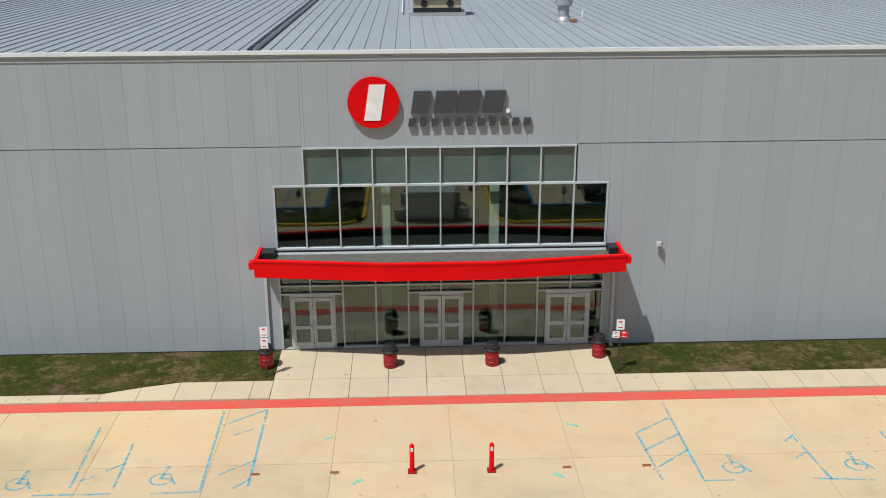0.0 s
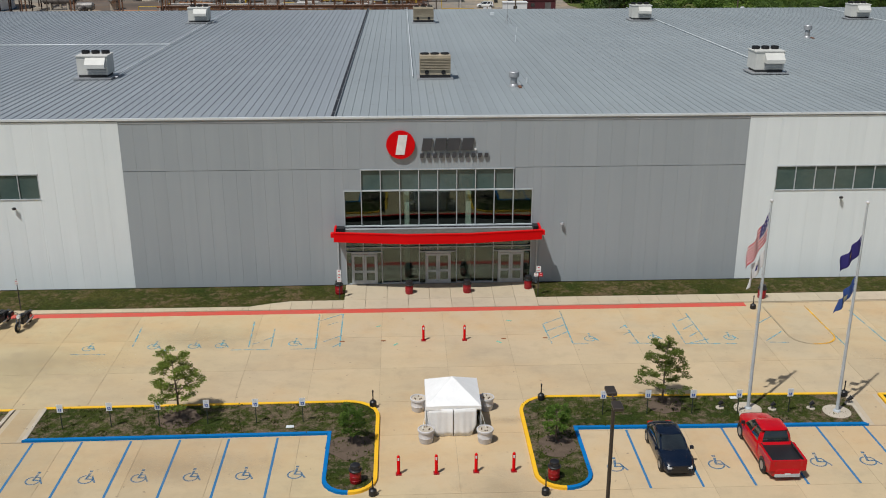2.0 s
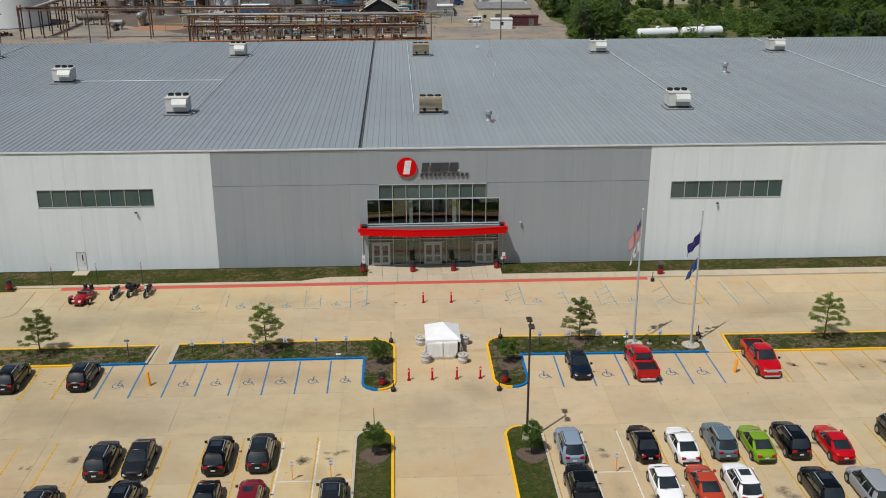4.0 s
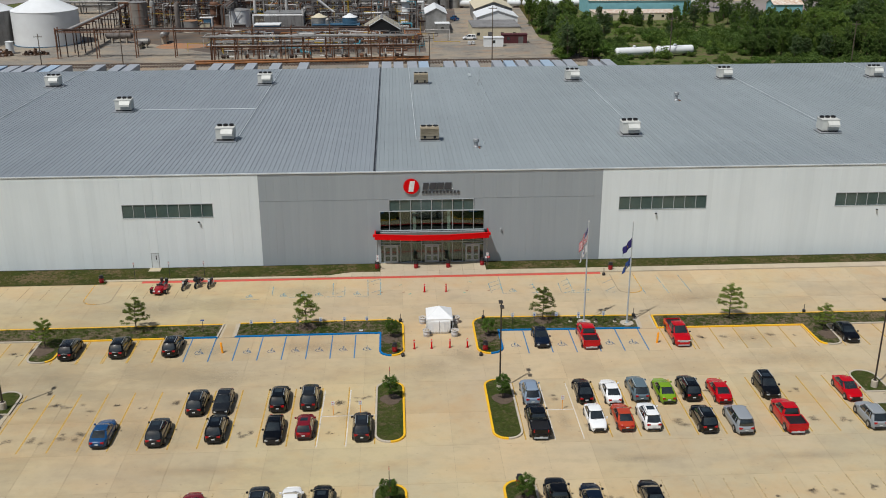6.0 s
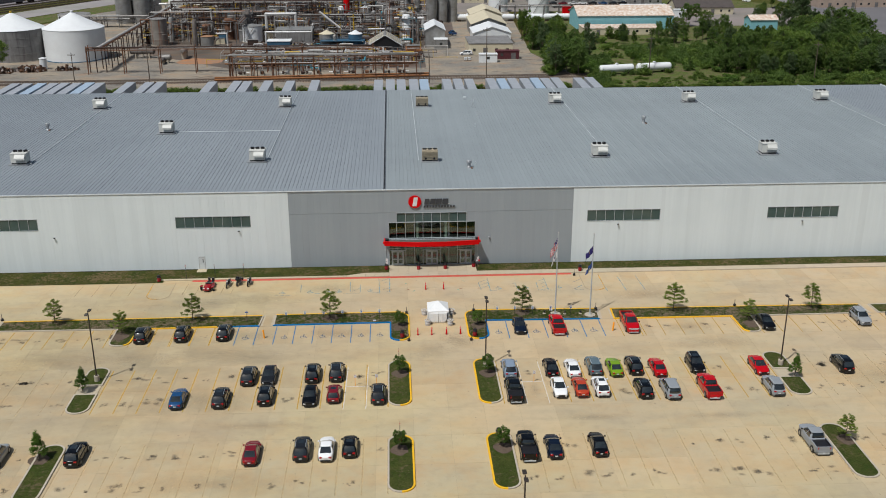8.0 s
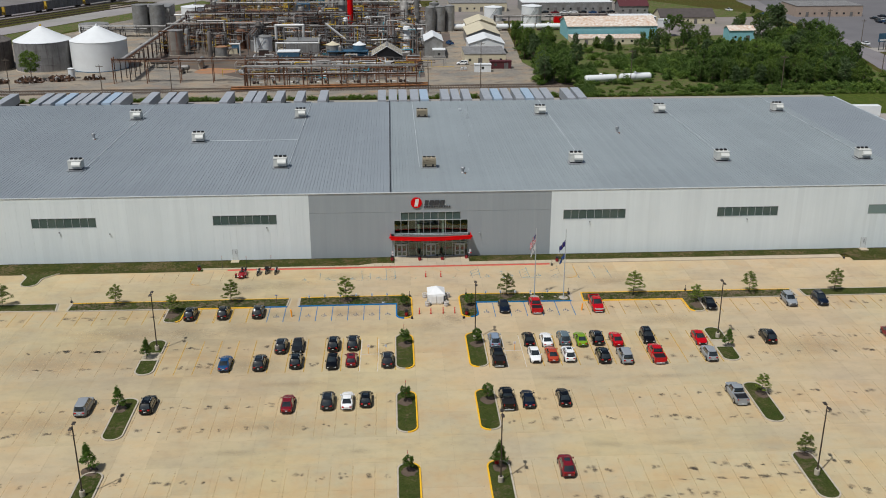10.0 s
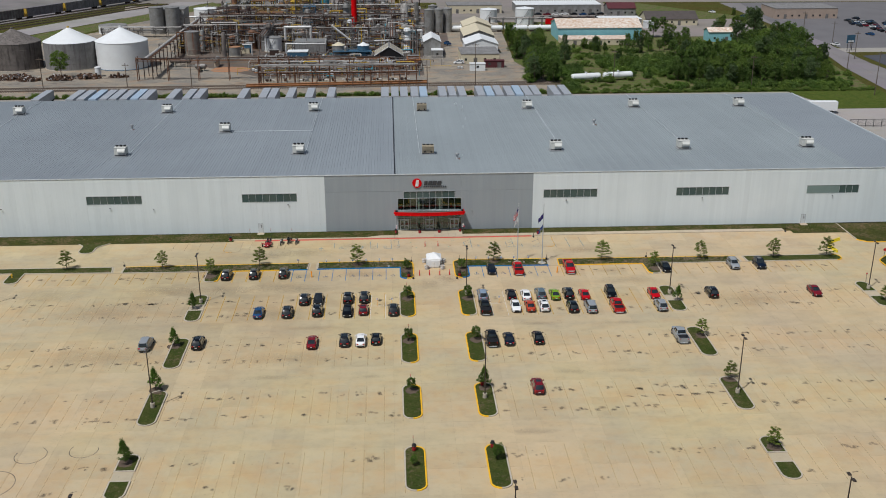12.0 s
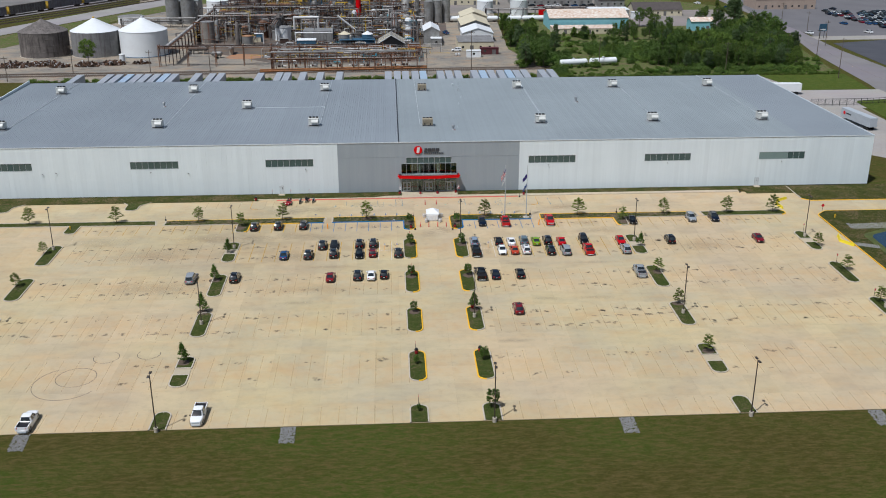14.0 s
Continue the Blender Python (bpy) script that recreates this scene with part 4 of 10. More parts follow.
def leaves_mesh(name, centres, radius, count, size, material, rng, flat=0.6):
    """Small folded leaves strewn round the twig ends."""
    verts, faces = [], []
    for c in centres:
        for _ in range(count):
            d = rng.normal(size=3)
            d *= radius * rng.random() ** 0.5 / (np.linalg.norm(d) + 1e-6)
            d[2] *= flat
            p = np.array(c) + d
            a = rng.normal(size=3)
            a[2] *= 0.5
            a /= np.linalg.norm(a) + 1e-6
            b = np.cross(a, rng.normal(size=3))
            b /= np.linalg.norm(b) + 1e-6
            s = size * (0.6 + 0.8 * rng.random())
            k = len(verts)
            n = np.cross(a, b) * s * 0.25
            verts += [tuple(p - a * s), tuple(p + b * s * 0.45 + n), tuple(p + a * s), tuple(p - b * s * 0.45 + n)]
            faces += [(k, k + 1, k + 2), (k, k + 2, k + 3)]
    me = bpy.data.meshes.new(name)
    me.from_pydata(verts, [], faces)
    me.materials.append(material)
    return me


def make_tree(name, label, h, r, seed, style, m):
    """A trunk, limbs that fork once, and a crown of separate leaves."""
    rng = np.random.default_rng(seed)
    t = thing(name, label, "tree", m)
    bm = bmnew()
    bend = rng.normal(size=2) * 0.03 * h
    steps = [Vector((bend[0] * (k / 5) ** 2, bend[1] * (k / 5) ** 2, h * 0.88 * k / 5)) for k in range(6)]
    r0 = 0.012 * h + 0.02
    for k in range(5):
        rod(bm, steps[k], steps[k + 1], r0 * (1 - 0.17 * k), r0 * (1 - 0.17 * (k + 1)), 8, False)
    ends = []
    n = {"open": 22, "dense": 20, "cone": 26, "wood": 30}[style]
    for i in range(n):
        f = (0.17 if style == "open" else 0.24) + (0.75 if style == "open" else 0.68) * (i + rng.random()) / n if style != "cone" else 0.14 + 0.78 * (i + rng.random()) / n
        base = Vector((bend[0] * f * f, bend[1] * f * f, h * 0.88 * f))
        a = i * 2.4 + rng.random()
        if style == "cone":
            rr = r * (1.05 - f) * (0.8 + 0.4 * rng.random())
            up = 0.25
        elif style == "dense":
            rr = r * math.sqrt(max(0.05, 1 - ((f - 0.55) / 0.5) ** 2)) * (0.75 + 0.4 * rng.random())
            up = 0.6
        else:
            rr = r * math.sqrt(max(0.08, 1 - ((f - 0.46) / 0.58) ** 2)) * (0.45 + 0.7 * rng.random())
            up = 0.55
            if style == "open":
                rr = r * (1.18 - 0.85 * f) * (0.6 + 0.6 * rng.random())
                up = 0.22
        tip = base + Vector((math.cos(a) * rr, math.sin(a) * rr, up * rr + 0.05 * h))
        rod(bm, base, tip, r0 * 0.35, r0 * 0.08, 5, False)
        ends.append(tip)
        ends.append(base.lerp(tip, 0.62))
        for s in (-1, 1):
            b2 = a + s * (0.5 + 0.3 * rng.random())
            q = base.lerp(tip, 0.5)
            tip2 = q + Vector((math.cos(b2), math.sin(b2), 0.35)) * rr * 0.55
            rod(bm, q, tip2, r0 * 0.16, r0 * 0.05, 4, False)
            ends.append(tip2)
    ends.append(steps[5] + Vector((0, 0, h * 0.06)))
    part("trunk", bm, M["bark"], t)
    cfg = {"open": (0.19 * r, 62, 0.060, "leaf_locust", 0.42), "dense": (0.26 * r, 44, 0.060, "leaf_maple", 0.9), "cone": (0.24 * r, 44, 0.065, "leaf_maple", 0.9), "wood": (0.21 * r, 30, 0.021 * h, "leaf_wood", 0.9)}[style]
    ob = new("crown", leaves_mesh("crown", ends, cfg[0], cfg[1], cfg[2], M[cfg[3]], rng, cfg[4]))
    ob.parent = t
    return t


LOCUST = "young locust tree with open feathery light green crown"
MAPLE = "small dense dark green tree in a planting island"
protos = {}


def plant(kind, seed, x, y, h, z=0.11, group="lot trees"):
    """Trees of a kind and seed share their meshes."""
    key = (kind, seed)
    m = pose(x, y, z, 0, 0, (seed * 77 + x * 31 + y * 17) % 360)
    if key not in protos:
        name, label, h0, r0 = {"open": ("tree", LOCUST, 3.9, 1.38), "dense": ("tree", MAPLE, 2.6, 0.72), "cone": ("tree", "slim dark green tree with a pointed crown", 3.7, 0.95)}[kind]
        protos[key] = (make_tree(name, label, h0, r0, seed * 13 + 5, kind, Matrix()), h0)
        tagged(protos[key][0], group=group)
        protos[key][0].matrix_basis = m @ Matrix.Scale(h / h0, 4)
        return protos[key][0]
    src, h0 = protos[key]
    c = copy_thing(src, m)
    c.matrix_basis = m @ Matrix.Scale(h / h0, 4)
    return c


for i, (x, y, h) in enumerate([(-15.3, -20.2, 4.1), (13.0, -19.6, 3.9), (-94.6, -19.6, 4.0), (-74.3, -19.9, 3.9), (-55.0, -20.2, 3.6), (-35.3, -20.0, 3.9), (35.6, -20.2, 4.1), (56.5, -20.4, 3.7), (71.9, -20.6, 4.0), (83.3, -20.6, 4.1), (-112, -19.5, 3.9), (-128, -19.5, 4.0)]):
    plant("open", i % 4, x, y, h * 1.12)
for i, (x, y, h) in enumerate([(-44.6, -24.0, 3.2), (45.6, -24.2, 3.0)]):
    plant("open", 4 + i, x, y, h * 1.15)
for i, (x, y, h) in enumerate([(-5.2, -23.6, 2.3), (6.0, -23.9, 2.3), (-5.3, -38.2, 2.5), (6.1, -38.6, 2.6), (-5.5, -56.5, 2.4), (6.15, -56.6, 2.5), (-5.4, -74.0, 2.2), (-5.6, -95.0, 1.6), (6.0, -94.0, 2.4), (-5.6, -110.4, 1.2), (5.9, -110.0, 3.2)]):
    plant("dense", i % 3, x, y, h)
for i, (x, y, h) in enumerate([(6.0, -73.6, 3.6), (-45.2, -71.8, 3.8), (-45.4, -56.4, 3.3), (-44.9, -92.2, 3.5), (-45.1, -41.0, 3.2), (45.6, -41.8, 3.0)]):
    plant("cone", i % 3, x, y, h * 1.12)
for i, (x, y, h) in enumerate([(45.6, -56.9, 3.0), (45.4, -72.8, 2.9), (45.0, -92.9, 3.0), (84.8, -44.0, 3.0), (85.0, -58.3, 3.2), (84.5, -74.3, 3.1), (-85.0, -39.5, 2.8), (-84.6, -57.5, 2.9)]):
    plant("open", 2 + i % 3, x, y, h * 1.1)

# mulch rings at the feet of the trees
for x, y, r in [(-15.3, -20.4, 1.2), (13.0, -19.9, 1.1), (-5.3, -38.4, 1.1), (6.1, -38.8, 1.1), (-5.5, -56.7, 1.1), (6.15, -56.8, 1.1), (-5.4, -74.2, 1.0), (6.0, -73.8, 1.0), (-5.3, -24, 1.3), (6.0, -24.3, 1.2), (-45.2, -72.0, 1.1), (-45.4, -56.6, 1.1), (45.6, -57.1, 1.1), (45.4, -73.0, 1.1), (-44.9, -92.4, 1.1), (45.0, -93.1, 1.1), (-44.6, -25.2, 1.3), (45.6, -25.6, 1.2)]:
    bm = bmnew()
    rng = random.Random(int(x * 10))
    prism(bm, [(x + r * math.cos(a / 14 * 6.283) * (0.8 + 0.35 * rng.random()), y + r * math.sin(a / 14 * 6.283) * (0.8 + 0.35 * rng.random())) for a in range(14)], 0.10, 0.128)
    tagged(part("mulch_bed", bm, M["mulch"]), "brown bare soil round a tree's foot", "soil", kind="stuff")

# ---------------------------------------------------------------- cars
CG = Nodes("car_glass")
CG.b.inputs["Coat Weight"].default_value = 1.0
CG.b.inputs["Coat Roughness"].default_value = 0.02
CAR_GLASS = CG.done(CG.mix(CG.ramp(CG.noise(0.9, 3), 0.35, 0.65), (0.010, 0.013, 0.015), (0.024, 0.032, 0.034)), 0.08, 0, 0.6)
M["tyre"] = plain("tyre", (0.018, 0.018, 0.018), rough=0.85)
M["rim"] = plain("rim", (0.42, 0.43, 0.44), rough=0.35, metal=0.7)
M["lamp_clear"] = plain("lamp_clear", (0.7, 0.72, 0.72), rough=0.15)
M["lamp_red"] = plain("lamp_red", (0.45, 0.01, 0.012), rough=0.2)
PAINT = {}
for nm, c in {"black": (0.002, 0.0024, 0.0035), "navy": (0.004, 0.009, 0.022), "red": (0.46, 0.001, 0.006), "darkred": (0.17, 0.008, 0.016), "white": (0.80, 0.80, 0.79), "silver": (0.27, 0.29, 0.31), "greyblue": (0.11, 0.155, 0.18), "green": (0.17, 0.30, 0.012), "orange": (0.42, 0.05, 0.02), "blue": (0.012, 0.06, 0.16), "charcoal": (0.013, 0.015, 0.018), "iceblue": (0.22, 0.28, 0.36)}.items():
    PAINT[nm] = car_paint("paint_" + nm, c)

CARS = {   # length, width, height, belt, cab base (rear, front), roof (rear, front), wheel radius, stations (y, top)
    "sedan": (4.76, 1.80, 1.43, 0.92, -1.92, 1.22, -0.98, 0.22, 0.335, [(-2.38, 0.62), (-2.30, 0.90), (-1.9, 0.98), (-1.0, 0.95), (1.05, 0.95), (1.35, 0.92), (2.0, 0.80), (2.25, 0.70), (2.38, 0.52)]),
    "hatch": (4.20, 1.76, 1.50, 0.96, -1.95, 1.02, -1.55, 0.22, 0.325, [(-2.08, 0.60), (-2.03, 0.92), (-1.85, 0.98), (-1.0, 0.97), (1.0, 0.97), (1.25, 0.94), (1.75, 0.84), (2.0, 0.70), (2.08, 0.50)]),
    "suv": (4.66, 1.88, 1.68, 1.06, -2.20, 1.18, -1.72, 0.36, 0.37, [(-2.34, 0.66), (-2.30, 1.02), (-2.2, 1.09), (-1.0, 1.08), (1.10, 1.08), (1.40, 1.06), (2.05, 0.96), (2.28, 0.82), (2.35, 0.55)]),
    "van": (5.10, 1.98, 1.74, 1.05, -2.42, 1.55, -2.18, 0.62, 0.36, [(-2.54, 0.62), (-2.50, 0.98), (-2.4, 1.06), (-1.0, 1.05), (1.45, 1.05), (1.7, 1.0), (2.25, 0.86), (2.48, 0.70), (2.55, 0.50)]),
    "pickup": (5.85, 2.02, 1.88, 1.22, -0.95, 1.55, -0.72, 0.66, 0.40, [(-2.92, 0.60), (-2.90, 0.78), (-1.02, 0.78), (-0.98, 1.22), (1.50, 1.22), (1.8, 1.20), (2.55, 1.12), (2.85, 1.0), (2.93, 0.62)]),
}


def make_car(kind, colour, name, label, m):
    L, W, H, belt, c0, c1, r0, r1, wr, st = CARS[kind]
    paint = PAINT[colour]
    car = thing(name, label, {"sedan": "car", "hatch": "car", "suv": "car", "van": "van", "pickup": "pickup truck"}[kind], m, "parked cars")
    w = W / 2
    # lower body
    bm = bmnew()
    rings = []
    half_l = L / 2
    ys = sorted(set([round(y, 3) for y, _ in st] + [round(-half_l + L * k / 16, 3) for k in range(17)] + [half_l - 0.04, -half_l + 0.04, half_l - 0.14, -half_l + 0.14]))
    ys = [y for y in ys if abs(y) <= half_l]
    for y in ys:
        top = sum(np.interp(y + d, [p for p, _ in st], [q for _, q in st]) for d in ((-0.12, 0, 0.12) if kind != "pickup" else (0,))) / (3 if kind != "pickup" else 1)
        e = abs(y) / half_l
        ww = w * (1 - 0.31 * (max(0, e - 0.50) / 0.50) ** 2.7)
        if e > 0.985:
            ww *= 0.93
        lo = 0.21 + 0.16 * max(0, e - 0.8) + (0.06 if e > 0.985 else 0)
        half = [(ww * 0.92, lo), (ww * 0.99, lo + 0.10), (ww, lo + 0.30), (ww * 0.985, max(top - 0.20, lo + 0.33)), (ww * 0.95, max(top - 0.07, lo + 0.36)), (ww * 0.85, max(top - 0.01, lo + 0.38)), (ww * 0.5, max(top + 0.02, lo + 0.39)), (0, max(top + 0.03, lo + 0.40))]
        pts = [(-p, q) for p, q in half] + [(p, q) for p, q in half[-2::-1]]
        rings.append([bm.verts.new((p, y, q)) for p, q in pts])
    for a, b in zip(rings, rings[1:]):
        for i in range(len(a) - 1):
            f = bm.faces.new((a[i + 1], a[i], b[i], b[i + 1]))
            f.smooth = True
        bm.faces.new((a[0], a[-1], b[-1], b[0]))
    bm.faces.new(rings[0])
    bm.faces.new(rings[-1][::-1])
    bmesh.ops.recalc_face_normals(bm, faces=bm.faces)
    n_body = len(bm.faces)
    for sx in (-1, 1):
        for y in (-L * 0.295 - (0.1 if kind != "pickup" else 0.12), L * 0.295 + 0.12):
            rod(bm, (sx * (w - 0.26), y, wr + 0.02), (sx * (w + 0.004), y, wr + 0.02), wr + 0.06, n=16)
    bm.faces.ensure_lookup_table()
    for f in bm.faces[n_body:]:
        f.material_index = 1
    body = part("body", bm, [paint, M["black"]], car)
    # greenhouse: one rounded loft; pillars and roof in paint, the rest glass
    wb, wt, zt = w * 0.90, w * 0.70, H - 0.06
    side = [(1, 0.13), (1, 0.47), (1, 0.51)] + ([(1, 0.74), (1, 0.78)] if kind in ("suv", "van") else []) + [(1, 0.88)]
    plan = [(0, 0), (0.5, 0.008), (0.83, 0.035), (0.95, 0.075)] + side + [(0.95, 0.94), (0.80, 0.975), (0.5, 0.993), (0, 1)]
    loop = plan + [(-u, v) for u, v in plan[-2:0:-1]]
    h_ = len(plan) - 1
    posts = {2, 5, h_ - 3, h_ - 4} | ({7} if kind in ("suv", "van") else set())
    posts |= {len(loop) - 1 - q for q in posts}

    def ring_at(t, grow=1.0, dz=0.0):
        bow = 0.05 * math.sin(math.pi * min(1, max(0, t)))
        hw = (wb + (wt - wb) * t + bow) * grow
        y1_, y0_ = c1 + (r1 - c1) * t + bow, c0 + (r0 - c0) * t - bow
        ym, hl = (y0_ + y1_) / 2, (y1_ - y0_) / 2 * grow
        return [(u * hw, ym + hl * (1 - 2 * v), belt + (zt - belt) * t + dz) for u, v in loop]

    for which in ("cabin_glass", "roof"):
        bm = bmnew()
        levels = [[bm.verts.new(p) for p in ring_at(t)] for t in (-0.06, 0.33, 0.66, 1.0)]
        for a, b in zip(levels, levels[1:]):
            for i in range(len(loop)):
                if (i in posts) == (which == "roof"):
                    j = (i + 1) % len(loop)
                    bm.faces.new((a[j], a[i], b[i], b[j])).smooth = True
        if which == "roof":
            caps = [levels[-1]] + [[bm.verts.new(p) for p in ring_at(1.0, g, d)] for g, d in ((1.03, -0.03), (1.0, 0.022), (0.9, 0.042), (0.6, 0.058), (0.25, 0.062))]
            for a, b in zip(caps, caps[1:]):
                for i in range(len(loop)):
                    j = (i + 1) % len(loop)
                    bm.faces.new((a[j], a[i], b[i], b[j])).smooth = True
            bm.faces.new(caps[-1][::-1])
        loose = [q for q in bm.verts if not q.link_faces]
        for q in loose:
            bm.verts.remove(q)
        bmesh.ops.recalc_face_normals(bm, faces=bm.faces)
        part(which, bm, paint if which == "roof" else CAR_GLASS, car, "" if which == "roof" else "dark tinted glass")
    if kind in ("suv", "hatch") and colour in ("black", "white", "navy", "darkred", "charcoal"):
        bm = bmnew()
        box(bm, -wt * 0.58, wt * 0.58, (r0 + r1) / 2 - 0.05, r1 - 0.32, H - 0.03, H + 0.012)
        part("sunroof", bm, CAR_GLASS, car, "dark glass sunroof")
    for s in (-1, 1):
        bm = bmnew()
        rod(bm, (s * 0.12 * w, c1 + 0.03, belt + 0.02), (s * 0.12 * w + 0.5, c1 - 0.10, belt + 0.07), 0.012, n=5)
        part("wiper", bm, M["black"], car)
    if kind == "suv":
        for s in (-1, 1):
            bm = bmnew()
            rod(bm, (s * wt * 0.9, r0 + 0.25, H + 0.02), (s * wt * 0.9, r1 - 0.3, H + 0.02), 0.025, n=5)
            part("roof_rail", bm, M["alu"] if colour in ("black", "charcoal", "silver", "greyblue") else M["black"], car)
    for s in (-1, 1):
        bm = bmnew()
        box(bm, s * (w - 0.02) - 0.0 if s > 0 else -w - 0.17, w + 0.17 if s > 0 else -w + 0.02, c1 - 0.35, c1 - 0.22, belt - 0.02, belt + 0.14)
        part("mirror", bm, paint if kind != "pickup" else M["black"], car)
        bm = bmnew()
        yf = L / 2
        zl = st[-2][1]
        box(bm, w * 0.42 if s > 0 else -w * 0.74, w * 0.74 if s > 0 else -w * 0.42, yf - 0.15, yf + 0.004, zl - 0.19, zl - 0.08)
        part("headlight", bm, M["lamp_clear"], car)
        bm = bmnew()
        zr = 0.95 if kind == "pickup" else st[1][1]
        box(bm, w * (0.64 if kind == "pickup" else 0.40) if s > 0 else -w * 0.74, w * 0.74 if s > 0 else -w * (0.64 if kind == "pickup" else 0.40), -yf + 0.0, -yf + 0.20, zr - (0.02 if kind == "pickup" else 0.26), zr + (0.25 if kind == "pickup" else -0.08))
        part("tail_light", bm, M["lamp_red"], car)
    # grille and bumpers
    bm = bmnew()
    box(bm, -w * 0.5, w * 0.5, L / 2 - 0.10, L / 2 + 0.004, st[-2][1] - 0.30, st[-2][1] - 0.08)
    part("grille", bm, M["alu"] if kind == "pickup" else M["black"], car)
    bm = bmnew()
    box(bm, -w * 0.66, w * 0.66, L / 2 - 0.16, L / 2 + 0.015, 0.26, 0.40)
    part("bumper", bm, M["alu"] if kind == "pickup" else M["black"], car)
    bm = bmnew()
    box(bm, -w * 0.66, w * 0.66, -L / 2 - 0.02, -L / 2 + 0.14, 0.28, 0.46)
    part("bumper", bm, M["alu"] if kind == "pickup" else M["black"], car)
    bm = bmnew()
    box(bm, -0.16, 0.16, -L / 2 - 0.036, -L / 2 - 0.028, 0.56 if kind != "pickup" else 0.40, 0.68 if kind != "pickup" else 0.51)
    part("plate", bm, M["trim_white"], car)
    if kind == "pickup":
        for x0, x1, y0, y1 in ((-w * 0.98, -w * 0.86, -2.90, -1.0), (w * 0.86, w * 0.98, -2.90, -1.0), (-w * 0.86, w * 0.86, -2.91, -2.82)):
            bm = bmnew()
            box(bm, x0, x1, y0, y1, 0.62, 1.24)
            part("bed_side", bm, paint, car)
        bm = bmnew()
        box(bm, -w * 0.855, w * 0.855, -2.815, -1.0, 1.06, 1.10)
        part("bed_cover", bm, M["black"], car, "black soft cargo bed cover")
        for s in (-1, 1):
            bm = bmnew()
            box(bm, s * w * 0.855 if s < 0 else w * 0.80, -w * 0.80 if s < 0 else w * 0.855, -2.81, -1.0, 0.82, 1.245)
            part("bed_liner", bm, M["black"], car)
    # wheels
    wy = L * 0.295
    for sx in (-1, 1):
        for y in (-wy - (0.1 if kind != "pickup" else 0.12), wy + 0.12):
            bm = bmnew()
            o = sx * (w - 0.20), sx * (w + 0.015)
            for (xa, ra), (xb, rb) in zip(((o[0], wr * 0.9), (o[0] + sx * 0.03, wr), (o[1] - sx * 0.03, wr)), ((o[0] + sx * 0.03, wr), (o[1] - sx * 0.03, wr), (o[1], wr * 0.92))):
                rod(bm, (xa, y, wr), (xb, y, wr), ra, rb, 16)
            wheel = part("wheel", bm, M["tyre"], car)
            bm = bmnew()
            xr = sx * (w + 0.017)
            rod(bm, (xr - sx * 0.02, y, wr), (xr, y, wr), wr * 0.66, wr * 0.60, 14)
            part("rim", bm, M["rim"], wheel)
    fit = Matrix.Diagonal((0.97, 0.945, 0.985, 1))
    for ch in car.children_recursive:
        ch.data.transform(fit)
    return car


CAR_SRC = {}
SAY = {"sedan": "sedan", "hatch": "hatchback", "suv": "sport utility car", "van": "minivan", "pickup": "pickup truck"}
TONE = {"black": "glossy black", "navy": "dark navy", "red": "bright red", "darkred": "dark red", "white": "white", "silver": "silver", "greyblue": "grey-blue metallic", "green": "lime green", "orange": "orange-red", "blue": "blue", "charcoal": "charcoal grey", "iceblue": "pale ice-blue"}


def park(kind, colour, x, y, face=1, turn=0.0):
    m = pose(x, y, 0.004, 0, 0, (0 if face > 0 else 180) + turn)
    key = (kind, colour)
    if key not in CAR_SRC:
        CAR_SRC[key] = make_car(kind, colour, {"pickup": "pickup_truck", "van": "minivan"}.get(kind, "car"), "%s %s parked on the concrete lot" % (TONE[colour], SAY[kind]), m)
        return CAR_SRC[key]
    return copy_thing(CAR_SRC[key], m)


